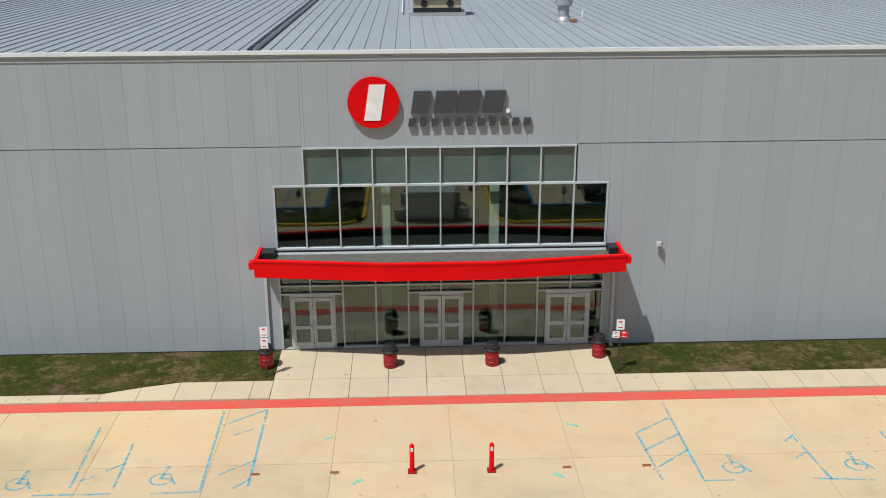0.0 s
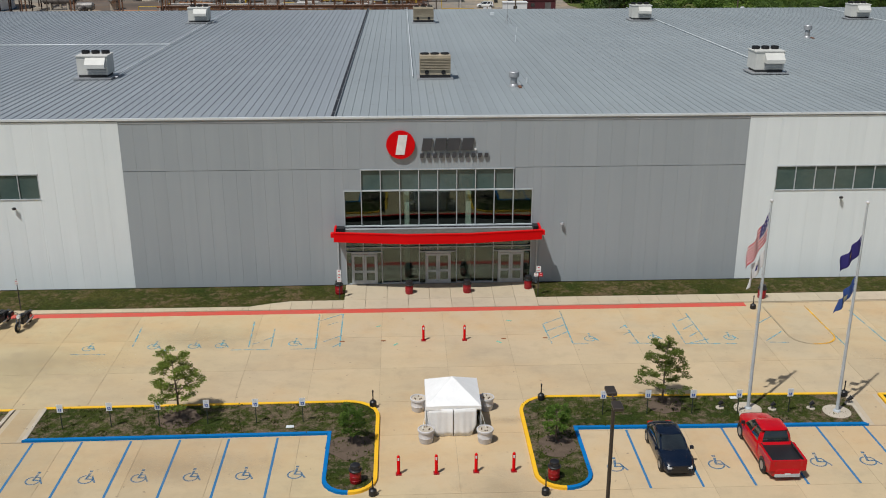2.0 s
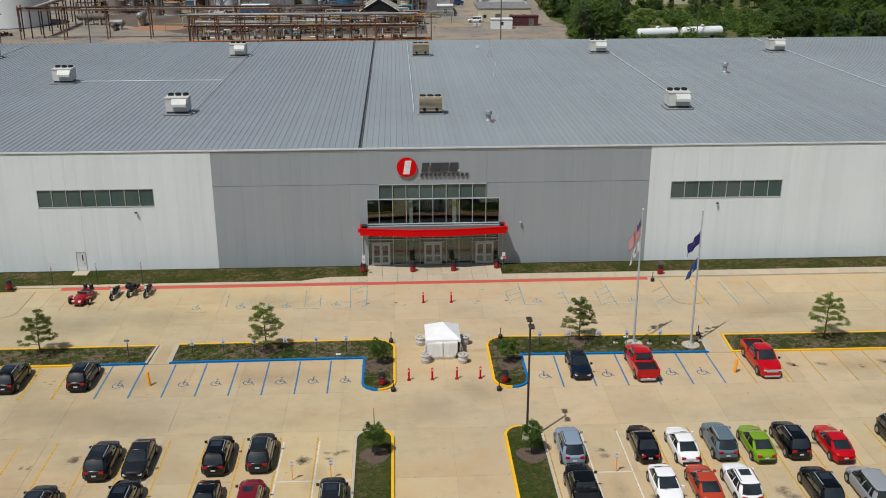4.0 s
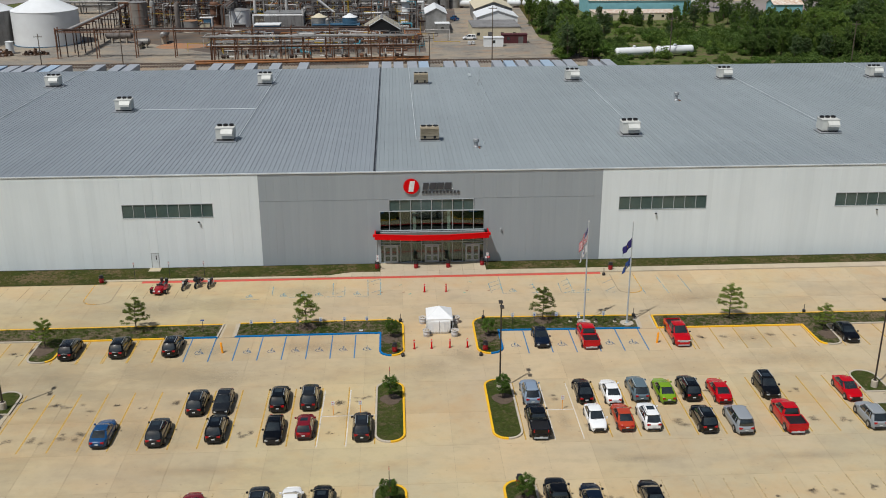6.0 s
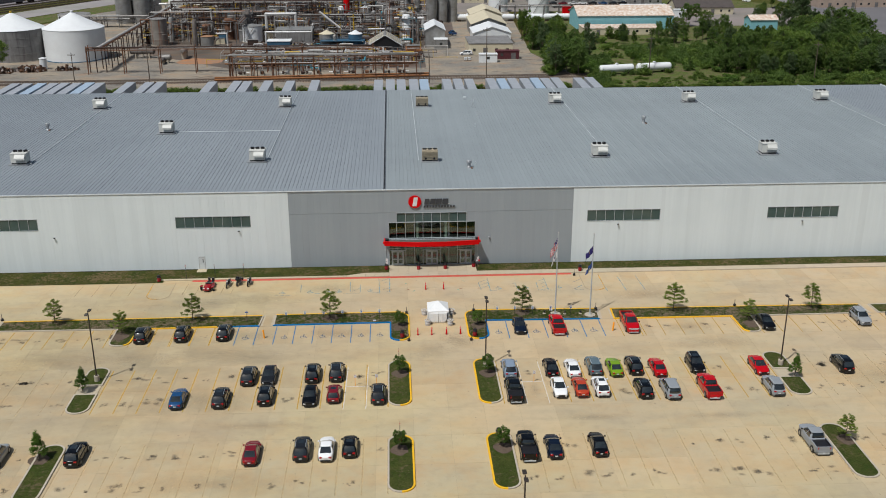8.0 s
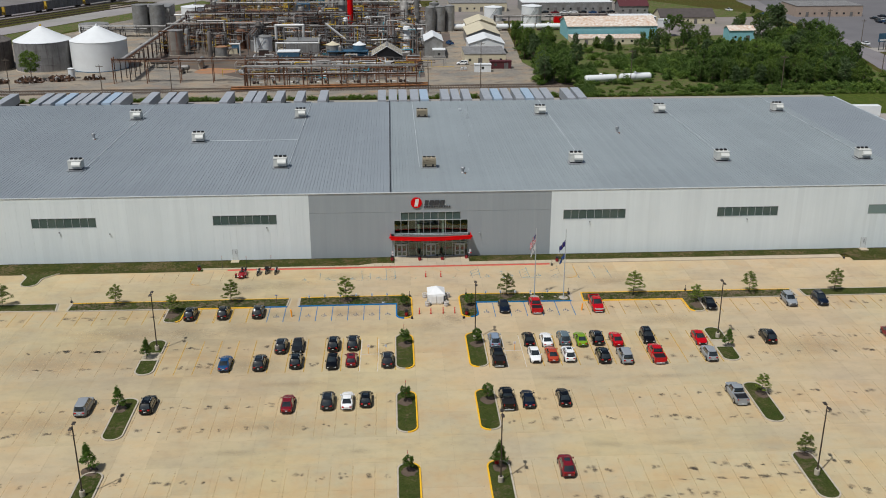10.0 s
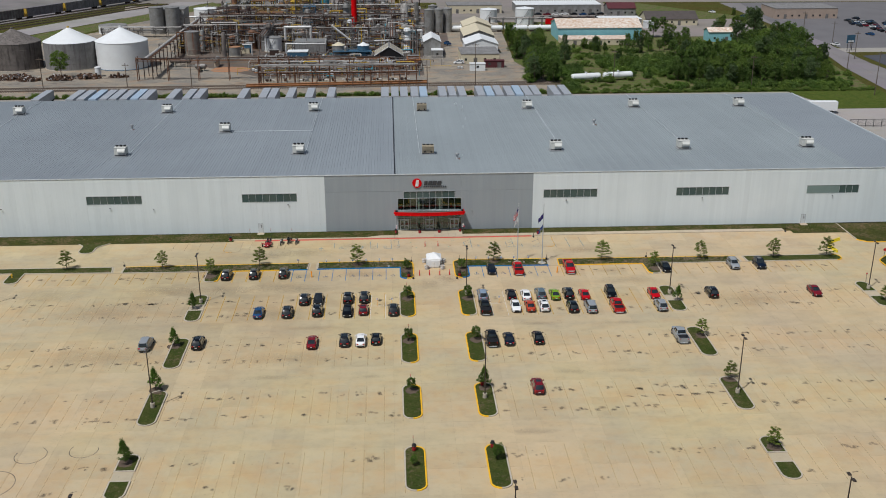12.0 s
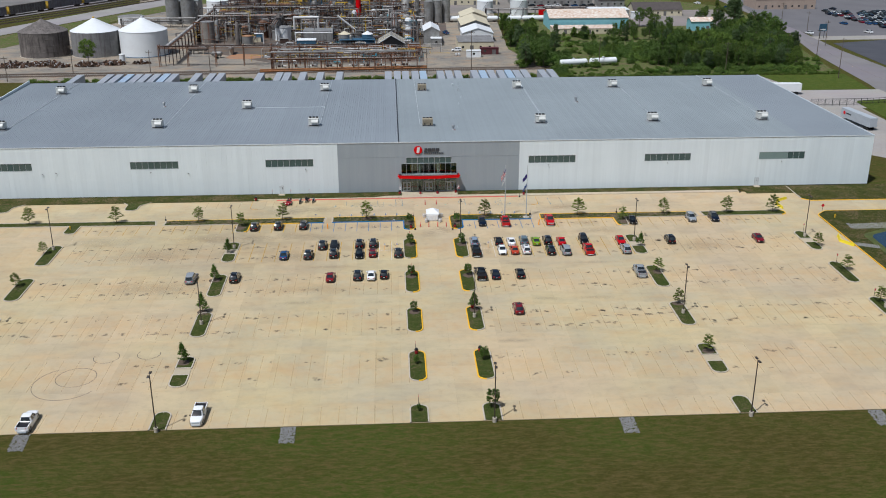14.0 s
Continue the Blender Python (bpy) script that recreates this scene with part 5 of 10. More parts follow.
for row in [
    ("suv", "black", -41.2, -25.7, 1), ("suv", "black", -35.7, -25.5, 1), ("suv", "black", -29.9, -25.4, 1),
    ("sedan", "navy", 11.9, -25.3, -1), ("pickup", "red", 17.3, -25.4, 1), ("pickup", "red", 27.85, -25.3, -1), ("sedan", "black", 47.5, -25.9, -1), ("suv", "silver", 61.8, -25.2, -1), ("suv", "navy", 67.3, -25.2, -1),
    ("suv", "charcoal", -24.7, -38.7, 1), ("sedan", "charcoal", -22.1, -38.6, -1), ("suv", "black", -16.55, -38.4, 1), ("suv", "charcoal", -13.5, -38.2, 1),
    ("sedan", "blue", -32.6, -44.2, 1), ("suv", "charcoal", -27.4, -44.3, 1), ("suv", "black", -21.95, -43.9, 1), ("sedan", "black", -16.45, -44.3, -1), ("hatch", "darkred", -13.55, -43.9, 1), ("suv", "charcoal", -8.05, -44.3, 1),
    ("suv", "iceblue", 8.95, -38.4, 1), ("sedan", "black", 14.4, -38.3, 1), ("sedan", "white", 17.2, -38.7, 1), ("suv", "greyblue", 20.05, -38.3, 1), ("sedan", "green", 22.7, -38.7, 1), ("suv", "black", 25.35, -38.4, 1), ("sedan", "red", 28.35, -39.0, 1), ("suv", "black", 33.5, -38.4, -1), ("sedan", "red", 41.7, -39.2, -1),
    ("pickup", "black", 8.85, -44.3, 1), ("sedan", "white", 14.6, -43.8, -1), ("sedan", "orange", 17.3, -43.8, 1), ("suv", "white", 19.85, -43.9, 1), ("suv", "black", 25.1, -44.6, 1), ("van", "silver", 28.45, -44.8, 1), ("pickup", "red", 33.4, -44.6, 1), ("suv", "silver", 41.6, -44.8, 1), ("suv", "black", 52.9, -39.3, 1), ("sedan", "darkred", 72.9, -39.6, -1),
    ("van", "silver", -50.2, -56.3, 1), ("suv", "black", -41.4, -56.3, 1), ("sedan", "darkred", -22.0, -57.0, 1), ("suv", "charcoal", -16.45, -56.5, 1), ("sedan", "white", -13.7, -56.6, 1), ("hatch", "black", -11.1, -56.2, 1),
    ("pickup", "black", 8.8, -57.3, 1), ("sedan", "navy", 11.75, -57.4, 1), ("sedan", "black", 16.85, -57.2, 1), ("pickup", "silver", 41.6, -57.6, 1), ("suv", "darkred", 14.3, -74.5, 1),
    ("pickup", "white", -64.4, -111.2, 1), ("pickup", "white", -39.1, -110.6, -1),
]:
    park(*row)
# ---------------------------------------------------------------- roof things
M["hvac"] = plain("hvac_paint", (0.60, 0.60, 0.56), (0.52, 0.52, 0.48), 1.0, 12, 0.5)
M["hvac_tan"] = plain("hvac_tan", (0.42, 0.36, 0.26), (0.34, 0.29, 0.21), 1.0, 12, 0.55)
M["galv"] = plain("galvanised", (0.42, 0.43, 0.44), (0.34, 0.35, 0.36), 2.0, 20, 0.42, 0.4)


def make_hvac(m):
    u = thing("rooftop_unit", "white rooftop air handler with a sloped intake hood", "air conditioner", m, "rooftop units")
    bm = bmnew()
    box(bm, -1.45, 1.45, -1.15, 1.15, 0.06, 0.16)
    part("skid", bm, M["galv"], u)
    bm = bmnew()
    box(bm, -1.05, 1.05, -0.8, 0.95, -0.05, 0.34)
    part("curb", bm, M["dark"], u)
    bm = bmnew()
    box(bm, -1.15, 1.15, -0.75, 1.05, 0.34, 1.62)
    part("cabinet", bm, M["hvac"], u)
    bm = bmnew()
    box(bm, -1.20, 1.20, -0.80, 1.10, 1.62, 1.70)
    part("top_cap", bm, M["hvac"], u)
    bm = bmnew()
    prof = [(-0.75, 1.60), (-1.28, 1.12), (-1.28, 0.86), (-0.75, 0.86)]
    a = [bm.verts.new((-0.45, y, z)) for y, z in prof]
    b = [bm.verts.new((1.05, y, z)) for y, z in prof]
    bm.faces.new(a)
    bm.faces.new(b[::-1])
    for i in range(4):
        j = (i + 1) % 4
        bm.faces.new((a[j], a[i], b[i], b[j]))
    bmesh.ops.recalc_face_normals(bm, faces=bm.faces)
    part("hood", bm, M["hvac"], u)
    for z in (0.44, 0.62):
        bm = bmnew()
        box(bm, -0.4, 1.0, -0.80, -0.752, z, z + 0.10)
        part("louvre", bm, M["galv"], u)
    for i in range(3):
        bm = bmnew()
        turned(bm, [(0.31, 0.0), (0.31, 0.22), (0.26, 0.23), (0.24, 0.10)], 14, (-0.76 + i * 0.76, 0.55, 1.70))
        fan = part("fan_shroud", bm, M["black"], u)
        bm = bmnew()
        rod(bm, (-0.76 + i * 0.76, 0.55, 1.74), (-0.76 + i * 0.76, 0.55, 1.84), 0.08)
        part("hub", bm, M["dark"], fan)
    bm = bmnew()
    rod(bm, (1.15, -0.4, 0.12), (1.75, -0.4, 0.12), 0.05)
    part("pipe", bm, M["galv"], u)
    return u


def make_condenser(m):
    u = thing("condenser_unit", "tan louvred condenser with fans on a steel frame", "air conditioner", m, "condensers")
    bm = bmnew()
    box(bm, -1.62, 1.62, -1.1, 1.1, 0.0, 0.18)
    part("curb", bm, M["galv"], u)
    bm = bmnew()
    box(bm, -1.38, 1.38, -0.85, 0.95, 0.45, 2.15)
    part("cabinet", bm, M["hvac_tan"], u)
    bm = bmnew()
    box(bm, -1.38, 1.38, -0.86, 0.9, 0.18, 0.45)
    part("base", bm, M["black"], u)
    for i in range(8):
        bm = bmnew()
        box(bm, -1.4, 1.4, -0.98, -0.855, 0.92 + i * 0.14, 0.98 + i * 0.14)
        part("slat", bm, M["hvac_tan"], u)
    for x in (-0.75, 0.75):
        bm = bmnew()
        rod(bm, (x, -0.9, 0.68), (x, -0.86, 0.68), 0.2, n=14)
        part("port", bm, M["black"], u)
    for i in range(3):
        bm = bmnew()
        turned(bm, [(0.40, 0.0), (0.40, 0.12), (0.34, 0.13), (0.32, 0.05)], 16, (-0.92 + i * 0.92, 0.1, 2.15))
        part("fan_shroud", bm, M["black"], u)
    return u


src = None
for x, y in [(-113.5, 20.3), (-71.9, 20.3), (-30.0, 20.0), (31.9, 20.0), (63.1, 20.0), (93.8, 20.0), (-112.0, 68.2), (-71.0, 68.3), (-29.8, 68.2), (31.4, 68.5), (62.4, 68.5), (93.4, 68.5), (-51.0, 43.3)]:
    m = pose(x, y, roof_z(y) - 0.02)
    src = copy_thing(src, m) if src else make_hvac(m)
    src.scale = (1.18, 1.18, 1.25)
cu = make_condenser(pose(0.85, 18.3, roof_z(18.3) - 0.02))
copy_thing(cu, pose(0.95, 66.8, roof_z(66.8) - 0.02))

for x, y, h in [(7.5, 13.4, 1.3), (46.6, 46.9, 1.5), (-75.9, 47.6, 1.4)]:
    v = thing("roof_vent", "galvanised exhaust vent on the metal roof", "vent", pose(x, y, roof_z(y) - 0.02), "roof vents")
    bm = bmnew()
    turned(bm, [(0.42, 0.0), (0.36, 0.2), (0.30, 0.25), (0.30, h * 0.6)], 14)
    part("duct", bm, M["galv"], v)
    bm = bmnew()
    turned(bm, [(0.34, h * 0.6), (0.46, h * 0.66), (0.46, h * 0.95), (0.40, h)], 14)
    part("cap", bm, M["galv"], v)
    bm = bmnew()
    box(bm, 0.35, 0.6, -0.9, -0.1, 0.0, 0.12)
    part("skirt", bm, plain("rusty_flash", (0.20, 0.10, 0.06), rough=0.8), v)
for x, y, h in [(8.9, 15.5, 0.4), (11.2, 45.0, 0.7), (12.5, 55.0, 0.6), (12.9, 70, 0.9)]:
    v = thing("vent_pipe", "thin white vent pipe on the roof", "pipe", pose(x, y, roof_z(y) - 0.02), "vent pipes")
    bm = bmnew()
    rod(bm, (0, 0, 0), (0, 0, h), 0.06)
    part("pipe", bm, M["trim_white"], v)
an = thing("antenna_mast", "slim tripod antenna mast on the roof", "antenna", pose(12.3, 64.5, roof_z(64.5) - 0.02))
bm = bmnew()
rod(bm, (0, 0, 0), (0, 0, 3.0), 0.035)
part("mast", bm, M["galv"], an)
for a in range(3):
    bm = bmnew()
    rod(bm, (0.6 * math.cos(a * 2.1), 0.6 * math.sin(a * 2.1), 0.02), (0, 0, 1.3), 0.025, n=6)
    part("leg", bm, M["galv"], an)
bm = bmnew()
box(bm, -1.5, -0.9, 9.6, 10.0, 0.15, 0.5)
part("junction_box", bm, M["trim_white"], an)

# conduits
for x0, y0, x1, y1 in [(-28.4, 20.2, -28.4, 86.9), (-70.2, 20.4, -70.2, 86.9), (-49.5, 43.6, -28.4, 43.6), (33.5, 20.2, 33.5, 86.9), (64.6, 20.2, 64.6, 86.9), (95.3, 20.2, 95.3, 86.9), (-1.15, 18.4, -1.15, 86.9), (-111.8, 20.5, -111.8, 86.9)]:
    bm = bmnew()
    rod(bm, (x0, y0, roof_z(y0) + 0.12), (x1, y1, roof_z(y1) + 0.12), 0.055, n=6)
    c = tagged(part("conduit", bm, M["trim_white"]), "pale conduit run across the metal roof", "pipe", group="roof conduits")

# expansion joint
ej = thing("roof_expansion_joint", "dark expansion joint cover across the roof", "roof joint", kind="structure")
bm = bmnew()
for v in box(bm, -7.37, -7.13, 0.15, BY1 - 0.1, 0.02, 0.16):
    v.co.z += roof_z(v.co.y)
part("cover", bm, M["black"], ej)
for s in (-7.40, -7.13):
    bm = bmnew()
    for v in box(bm, s, s + 0.03, 0.15, BY1 - 0.1, 0.0, 0.18):
        v.co.z += roof_z(v.co.y)
    part("edge", bm, M["galv"], ej)
for k in range(17):
    y = 1.6 + k * 5.1
    bm = bmnew()
    box(bm, -7.42, -7.08, y, y + 0.06, roof_z(y) + 0.1, roof_z(y) + 0.17)
    part("clip", bm, M["trim_grey"], ej)

# ---------------------------------------------------------------- lamps
def make_lamp(m):
    l = thing("street_lamp", "tall bronze parking lot lamp with two heads", "street lamp", m, "lot lamps")
    bm = bmnew()
    turned(bm, [(0.34, -0.02), (0.34, 0.72), (0.31, 0.76)], 18)
    part("base", bm, M["kerb_plain"], l, "round concrete footing")
    bm = bmnew()
    box(bm, -0.17, 0.17, -0.17, 0.17, 0.76, 0.80)
    part("base_plate", bm, M["bronze"], l)
    bm = bmnew()
    rod(bm, (0, 0, 0.80), (0, 0, 9.6), 0.095, 0.075, 10)
    part("pole", bm, M["bronze"], l)
    for s in (-1, 1):
        bm = bmnew()
        rod(bm, (0, 0, 9.5), (0, s * 0.35, 9.56), 0.04, n=6)
        part("arm", bm, M["bronze"], l)
        bm = bmnew()
        v = box(bm, -0.2, 0.2, s * 0.32 if s > 0 else -0.95, 0.95 if s > 0 else -0.32, 9.50, 9.66)
        bmesh.ops.bevel(bm, geom=bm.edges[:], offset=0.03, segments=1, affect="EDGES")
        head = part("head", bm, M["bronze"], l)
        bm = bmnew()
        box(bm, -0.15, 0.15, s * 0.42 if s > 0 else -0.86, 0.86 if s > 0 else -0.42, 9.485, 9.50)
        part("lens", bm, M["lamp_clear"], head)
    return l


src = None
for x, y in [(6.0, -36.8), (-44.1, -38.2), (45.0, -38.4), (-44.5, -77.2), (-83.6, -37.1), (45.1, -77.4), (84.3, -38.1), (5.8, -76.9), (-44.8, -114.1), (45.05, -114.5), (5.75, -114.0), (-84.3, -76.7), (84.3, -77.0)]:
    m = pose(x, y, 0.10 if y > -113.9 else -0.06)
    src = copy_thing(src, m) if src else make_lamp(m)

# ---------------------------------------------------------------- flags
def make_flag(parent, z, hoist, fly, cols, seed, out=0.42, fall=0.72):
    """A limp flag that hangs in folds from its halyard; cols gives the material of each cell."""
    nu, nv = 26, 13
    bms = {}
    grid = {}
    for i in range(nu + 1):
        for j in range(nv + 1):
            u, v = i / nu, j / nv
            drop = fall * fly * u
            x = -0.05 - out * fly * u + 0.05 * math.sin(9 * u + seed + 3 * v) * u
            y = 0.16 * math.sin(13 * u + 2.0 * v + seed) * u ** 0.5
            zz = z - hoist * v - drop - 0.1 * math.sin(4 * v + seed) * u
            grid[i, j] = (x * (1 + 0.1 * v), y, zz)
    for i in range(nu):
        for j in range(nv):
            c = cols((i + 0.5) / nu, (j + 0.5) / nv)
            bms.setdefault(c, bmnew())
            bm = bms[c]
            f = bm.faces.new([bm.verts.new(grid[q]) for q in ((i, j), (i, j + 1), (i + 1, j + 1), (i + 1, j))])
            f.smooth = True
    flag = None
    for c, bm in bms.items():
        bmesh.ops.remove_doubles(bm, verts=bm.verts, dist=0.0005)
        ob = part("flag" if flag is None else "flag_field", bm, FLAG[c], parent if flag is None else flag)
        md = ob.modifiers.new("cloth", "SOLIDIFY")
        md.thickness = 0.004
        flag = flag or ob


FLAG = {"sky": plain("flag_sky", (0.03, 0.07, 0.24), rough=0.8), "pale": plain("flag_pale", (0.34, 0.32, 0.22), rough=0.8), "red": plain("flag_red", (0.50, 0.012, 0.03), rough=0.8), "white": plain("flag_white", (0.66, 0.66, 0.66), rough=0.8), "blue": plain("flag_blue", (0.028, 0.022, 0.15), rough=0.8), "gold": plain("flag_gold", (0.62, 0.42, 0.06), rough=0.8)}


def make_pole(x, y, h, label):
    p = thing("flagpole", label, "flagpole", pose(x, y, 0.11), "flagpoles")
    bm = bmnew()
    turned(bm, [(0.80, -0.02), (0.80, 0.04), (0.76, 0.06)], 24)
    part("footing", bm, M["kerb_plain"], p, "round concrete footing")
    bm = bmnew()
    turned(bm, [(0.22, 0.06), (0.20, 0.12), (0.11, 0.16)], 16)
    part("collar", bm, M["alu"], p)
    bm = bmnew()
    rod(bm, (0, 0, 0.1), (0, 0, h), 0.10, 0.05, 14)
    part("pole", bm, M["alu"], p)
    bm = bmnew()
    bmesh.ops.create_icosphere(bm, subdivisions=2, radius=0.10, matrix=Matrix.Translation((0, 0, h + 0.08)))
    part("finial", bm, FLAG["white"], p)
    bm = bmnew()
    rod(bm, (-0.13, 0, 1.2), (-0.08, 0, h - 0.1), 0.008, n=5)
    part("halyard", bm, FLAG["white"], p)
    return p


def stars(u, v):
    if u < 0.4 and v < 7 / 13:
        return "white" if (int(u * 26) % 3 == 1 and int(v * 13) % 2 == 0) else "blue"
    return "red" if int(v * 13) % 2 == 0 else "white"


p = make_pole(17.8, -20.7, 12.65, "silver flagpole with a limp striped national flag")
make_flag(p, 12.1, 1.6, 2.5, stars, 1, 0.36, 0.80)
make_flag(p, 10.0, 1.0, 1.9, lambda u, v: "blue" if 0.45 < u < 0.55 and 0.3 < v < 0.6 else "white", 4, 0.40, 0.72)
p = make_pole(22.87, -21.25, 12.65, "silver flagpole with two limp blue flags")
make_flag(p, 10.9, 1.15, 2.1, lambda u, v: "gold" if 0.45 < u < 0.55 and 0.4 < v < 0.6 else "blue", 2, 0.46, 0.62)
make_flag(p, 8.5, 0.95, 2.0, lambda u, v: "pale" if 0.4 < u < 0.7 and 0.5 < v < 0.9 else "sky", 6, 0.40, 0.72)
for x, y in [(16.2, -20.5), (19.2, -20.8), (21.5, -20.8), (24.0, -20.3)]:
    f = thing("ground_floodlight", "small black flagpole floodlight on a pale pad", "floodlight", pose(x, y, 0.11), "ground floodlights")
    bm = bmnew()
    turned(bm, [(0.24, -0.01), (0.24, 0.05)], 14)
    part("pad", bm, M["kerb_plain"], f)
    bm = bmnew()
    rod(bm, (0, 0, 0.05), (0, 0, 0.25), 0.03)
    part("stem", bm, M["black"], f)
    bm = bmnew()
    rod(bm, (-0.08, 0, 0.24), (0.14, 0, 0.44), 0.09, 0.13, 12)
    part("head", bm, M["black"], f)

# ---------------------------------------------------------------- signs
M["sign_blue"] = plain("sign_blue", (0.03, 0.10, 0.38), rough=0.5)
M["sign_red"] = plain("sign_red", (0.6, 0.02, 0.03), rough=0.5)
M["sign_face"] = plain("sign_face", (0.76, 0.79, 0.80), rough=0.5)
M["green_post"] = plain("post_green", (0.025, 0.035, 0.025), rough=0.6)


def ring(bm, cx, cz, y0, y1, r, w, a0=0, a1=360, n=14):
    for k in range(n):
        t0, t1 = radians(a0 + (a1 - a0) * k / n), radians(a0 + (a1 - a0) * (k + 1) / n)
        q = [(cx + rr * math.cos(t), cz + rr * math.sin(t)) for rr, t in ((r, t0), (r, t1), (r - w, t1), (r - w, t0))]
        f = [bm.verts.new((a, y0, b)) for a, b in q]
        g = [bm.verts.new((a, y1, b)) for a, b in q]
        bm.faces.new(f)
        bm.faces.new(g[::-1])
        for i in range(4):
            j = (i + 1) % 4
            bm.faces.new((f[j], f[i], g[i], g[j]))


def make_access_sign(m):
    s = thing("parking_sign", "white and blue accessible parking sign on a post", "sign", m, "accessible stall signs")
    bm = bmnew()
    box(bm, -0.025, 0.025, -0.02, 0.02, -0.05, 1.5)
    part("post", bm, M["green_post"], s)
    bm = bmnew()
    box(bm, -0.17, 0.17, -0.034, -0.022, 1.06, 1.56)
    pl = part("plate", bm, M["sign_face"], s)
    bm = bmnew()
    box(bm, -0.09, 0.09, -0.042, -0.036, 1.13, 1.31)
    part("panel", bm, M["sign_blue"], pl)
    bm = bmnew()
    ring(bm, 0.0, 1.19, -0.048, -0.043, 0.042, 0.016)
    box(bm, -0.015, 0.01, -0.048, -0.043, 1.21, 1.29)
    part("symbol", bm, M["sign_face"], pl)
    for z in (1.37, 1.43, 1.49):
        bm = bmnew()
        box(bm, -0.10, 0.10, -0.042, -0.036, z, z + 0.010)
        part("bar", bm, M["galv"], pl)
    return s


src = None
for x, y in [(-18.9, -21.2), (-16.2, -21.2), (-13.5, -21.1), (-10.75, -21.1), (-8.1, -21.1), (9.15, -21.0), (11.75, -21.0), (14.35, -21.1), (17.0, -21.2), (20.0, -21.2), (-21.6, -21.3)]:
    m = pose(x, y, 0.11)
    src = copy_thing(src, m) if src else make_access_sign(m)


M["orange_paint"] = plain("orange_paint", (0.90, 0.34, 0.008), (0.84, 0.30, 0.008), rough=0.5)


def post_sign(x, y, h, plates, label, z=0.05, post="dark"):
    s = thing("sign_post", label, "sign", pose(x, y, z), "post signs")
    bm = bmnew()
    box(bm, -0.03, 0.03, -0.02, 0.02, -0.05, h)
    part("post", bm, M[post], s)
    for dx, z0, w, hh, c in plates:
        bm = bmnew()
        box(bm, dx - w / 2, dx + w / 2, -0.036, -0.024, z0, z0 + hh)
        pl = part("plate", bm, M[c], s)
        for k in range(2):
            bm = bmnew()
            zz = z0 + hh * (0.18 + 0.52 * k)
            box(bm, dx - w * (0.30 - 0.1 * k), dx + w * (0.30 - 0.1 * k), -0.043, -0.038, zz, zz + hh * (0.07 + 0.07 * k))
            part("bar", bm, M["sign_red"] if c == "sign_face" else M["sign_face"], pl)
    return s


post_sign(-7.05, -2.55, 2.3, [(0, 1.85, 0.32, 0.46, "sign_face"), (0, 1.33, 0.32, 0.46, "sign_face")], "dark post with two white notice plates", 0.1)
post_sign(7.85, -2.62, 2.4, [(0, 1.92, 0.34, 0.46, "sign_face"), (-0.17, 1.55, 0.30, 0.30, "sign_face"), (0.17, 1.55, 0.30, 0.30, "sign_red")], "dark post with white and red notice plates", 0.1)
for x in (-39.3, -34.7, -30.1):
    post_sign(x, -3.9, 2.5, [(0, 2.1, 0.3, 0.35, "sign_face")], "dark post with a small plate beside the motorcycle stalls")
post_sign(-27.3, -21.0, 1.6, [(0, 1.4, 0.42, 0.18, "sign_blue")], "low blue notice plate on a post", 0.11)
for x, y in [(-11.0, -41.1), (-8.3, -41.1), (11.8, -41.2)]:
    post_sign(x, y, 1.5, [(0, 1.12, 0.34, 0.44, "sign_face")], "white reserved stall sign on an orange post", 0.0, "orange_paint")
for x, y in [(-5.4, -34.85), (-5.45, -53.7), (-5.5, -72.3), (-5.55, -90.3), (-5.6, -108.8)]:
    post_sign(x, y, 1.9, [(0, 1.45, 0.06, 0.42, "sign_red")], "slim dark post with a narrow red plate seen edge-on", 0.11)
for x, y in [(85.2, -35.0), (84.6, -54.2), (84.0, -72.7)]:
    post_sign(x, y, 2.0, [(0, 1.6, 0.3, 0.4, "sign_red")], "red sign at the end of a row", 0.11)
stop = thing("stop_sign", "red octagonal stop sign on a dark post", "sign", pose(94.6, -23.0, 0.1))
bm = bmnew()
box(bm, -0.03, 0.03, -0.02, 0.02, -0.05, 2.1)
part("post", bm, M["dark"], stop)
bm = bmnew()
rod(bm, (0, -0.03, 2.1), (0, -0.05, 2.1), 0.38, n=8)
part("plate", bm, M["sign_red"], stop)

# ---------------------------------------------------------------- bollards, bins, ashtrays, hydrants
M["bin_red"] = plain("bin_red", (0.30, 0.006, 0.012), rough=0.45)


def make_bollard(m, colour, label, mark=True, h=1.12, r=0.085):
    b = thing("bollard", label, "bollard", m, "bollards")
    bm = bmnew()
    turned(bm, [(r, -0.02), (r, h - 0.08), (r * 0.7, h - 0.02), (0.02, h)], 14)
    part("post", bm, M[colour], b)
    if mark:
        bm = bmnew()
        box(bm, -0.15, 0.15, -0.15, 0.15, -0.01, 0.05)
        part("base_plate", bm, M["bin_red"], b)
        bm = bmnew()
        box(bm, -0.045, 0.045, -0.094, -0.06, h - 0.27, h - 0.12)
        part("badge", bm, M["trim_white"], b, "white badge")
    return b


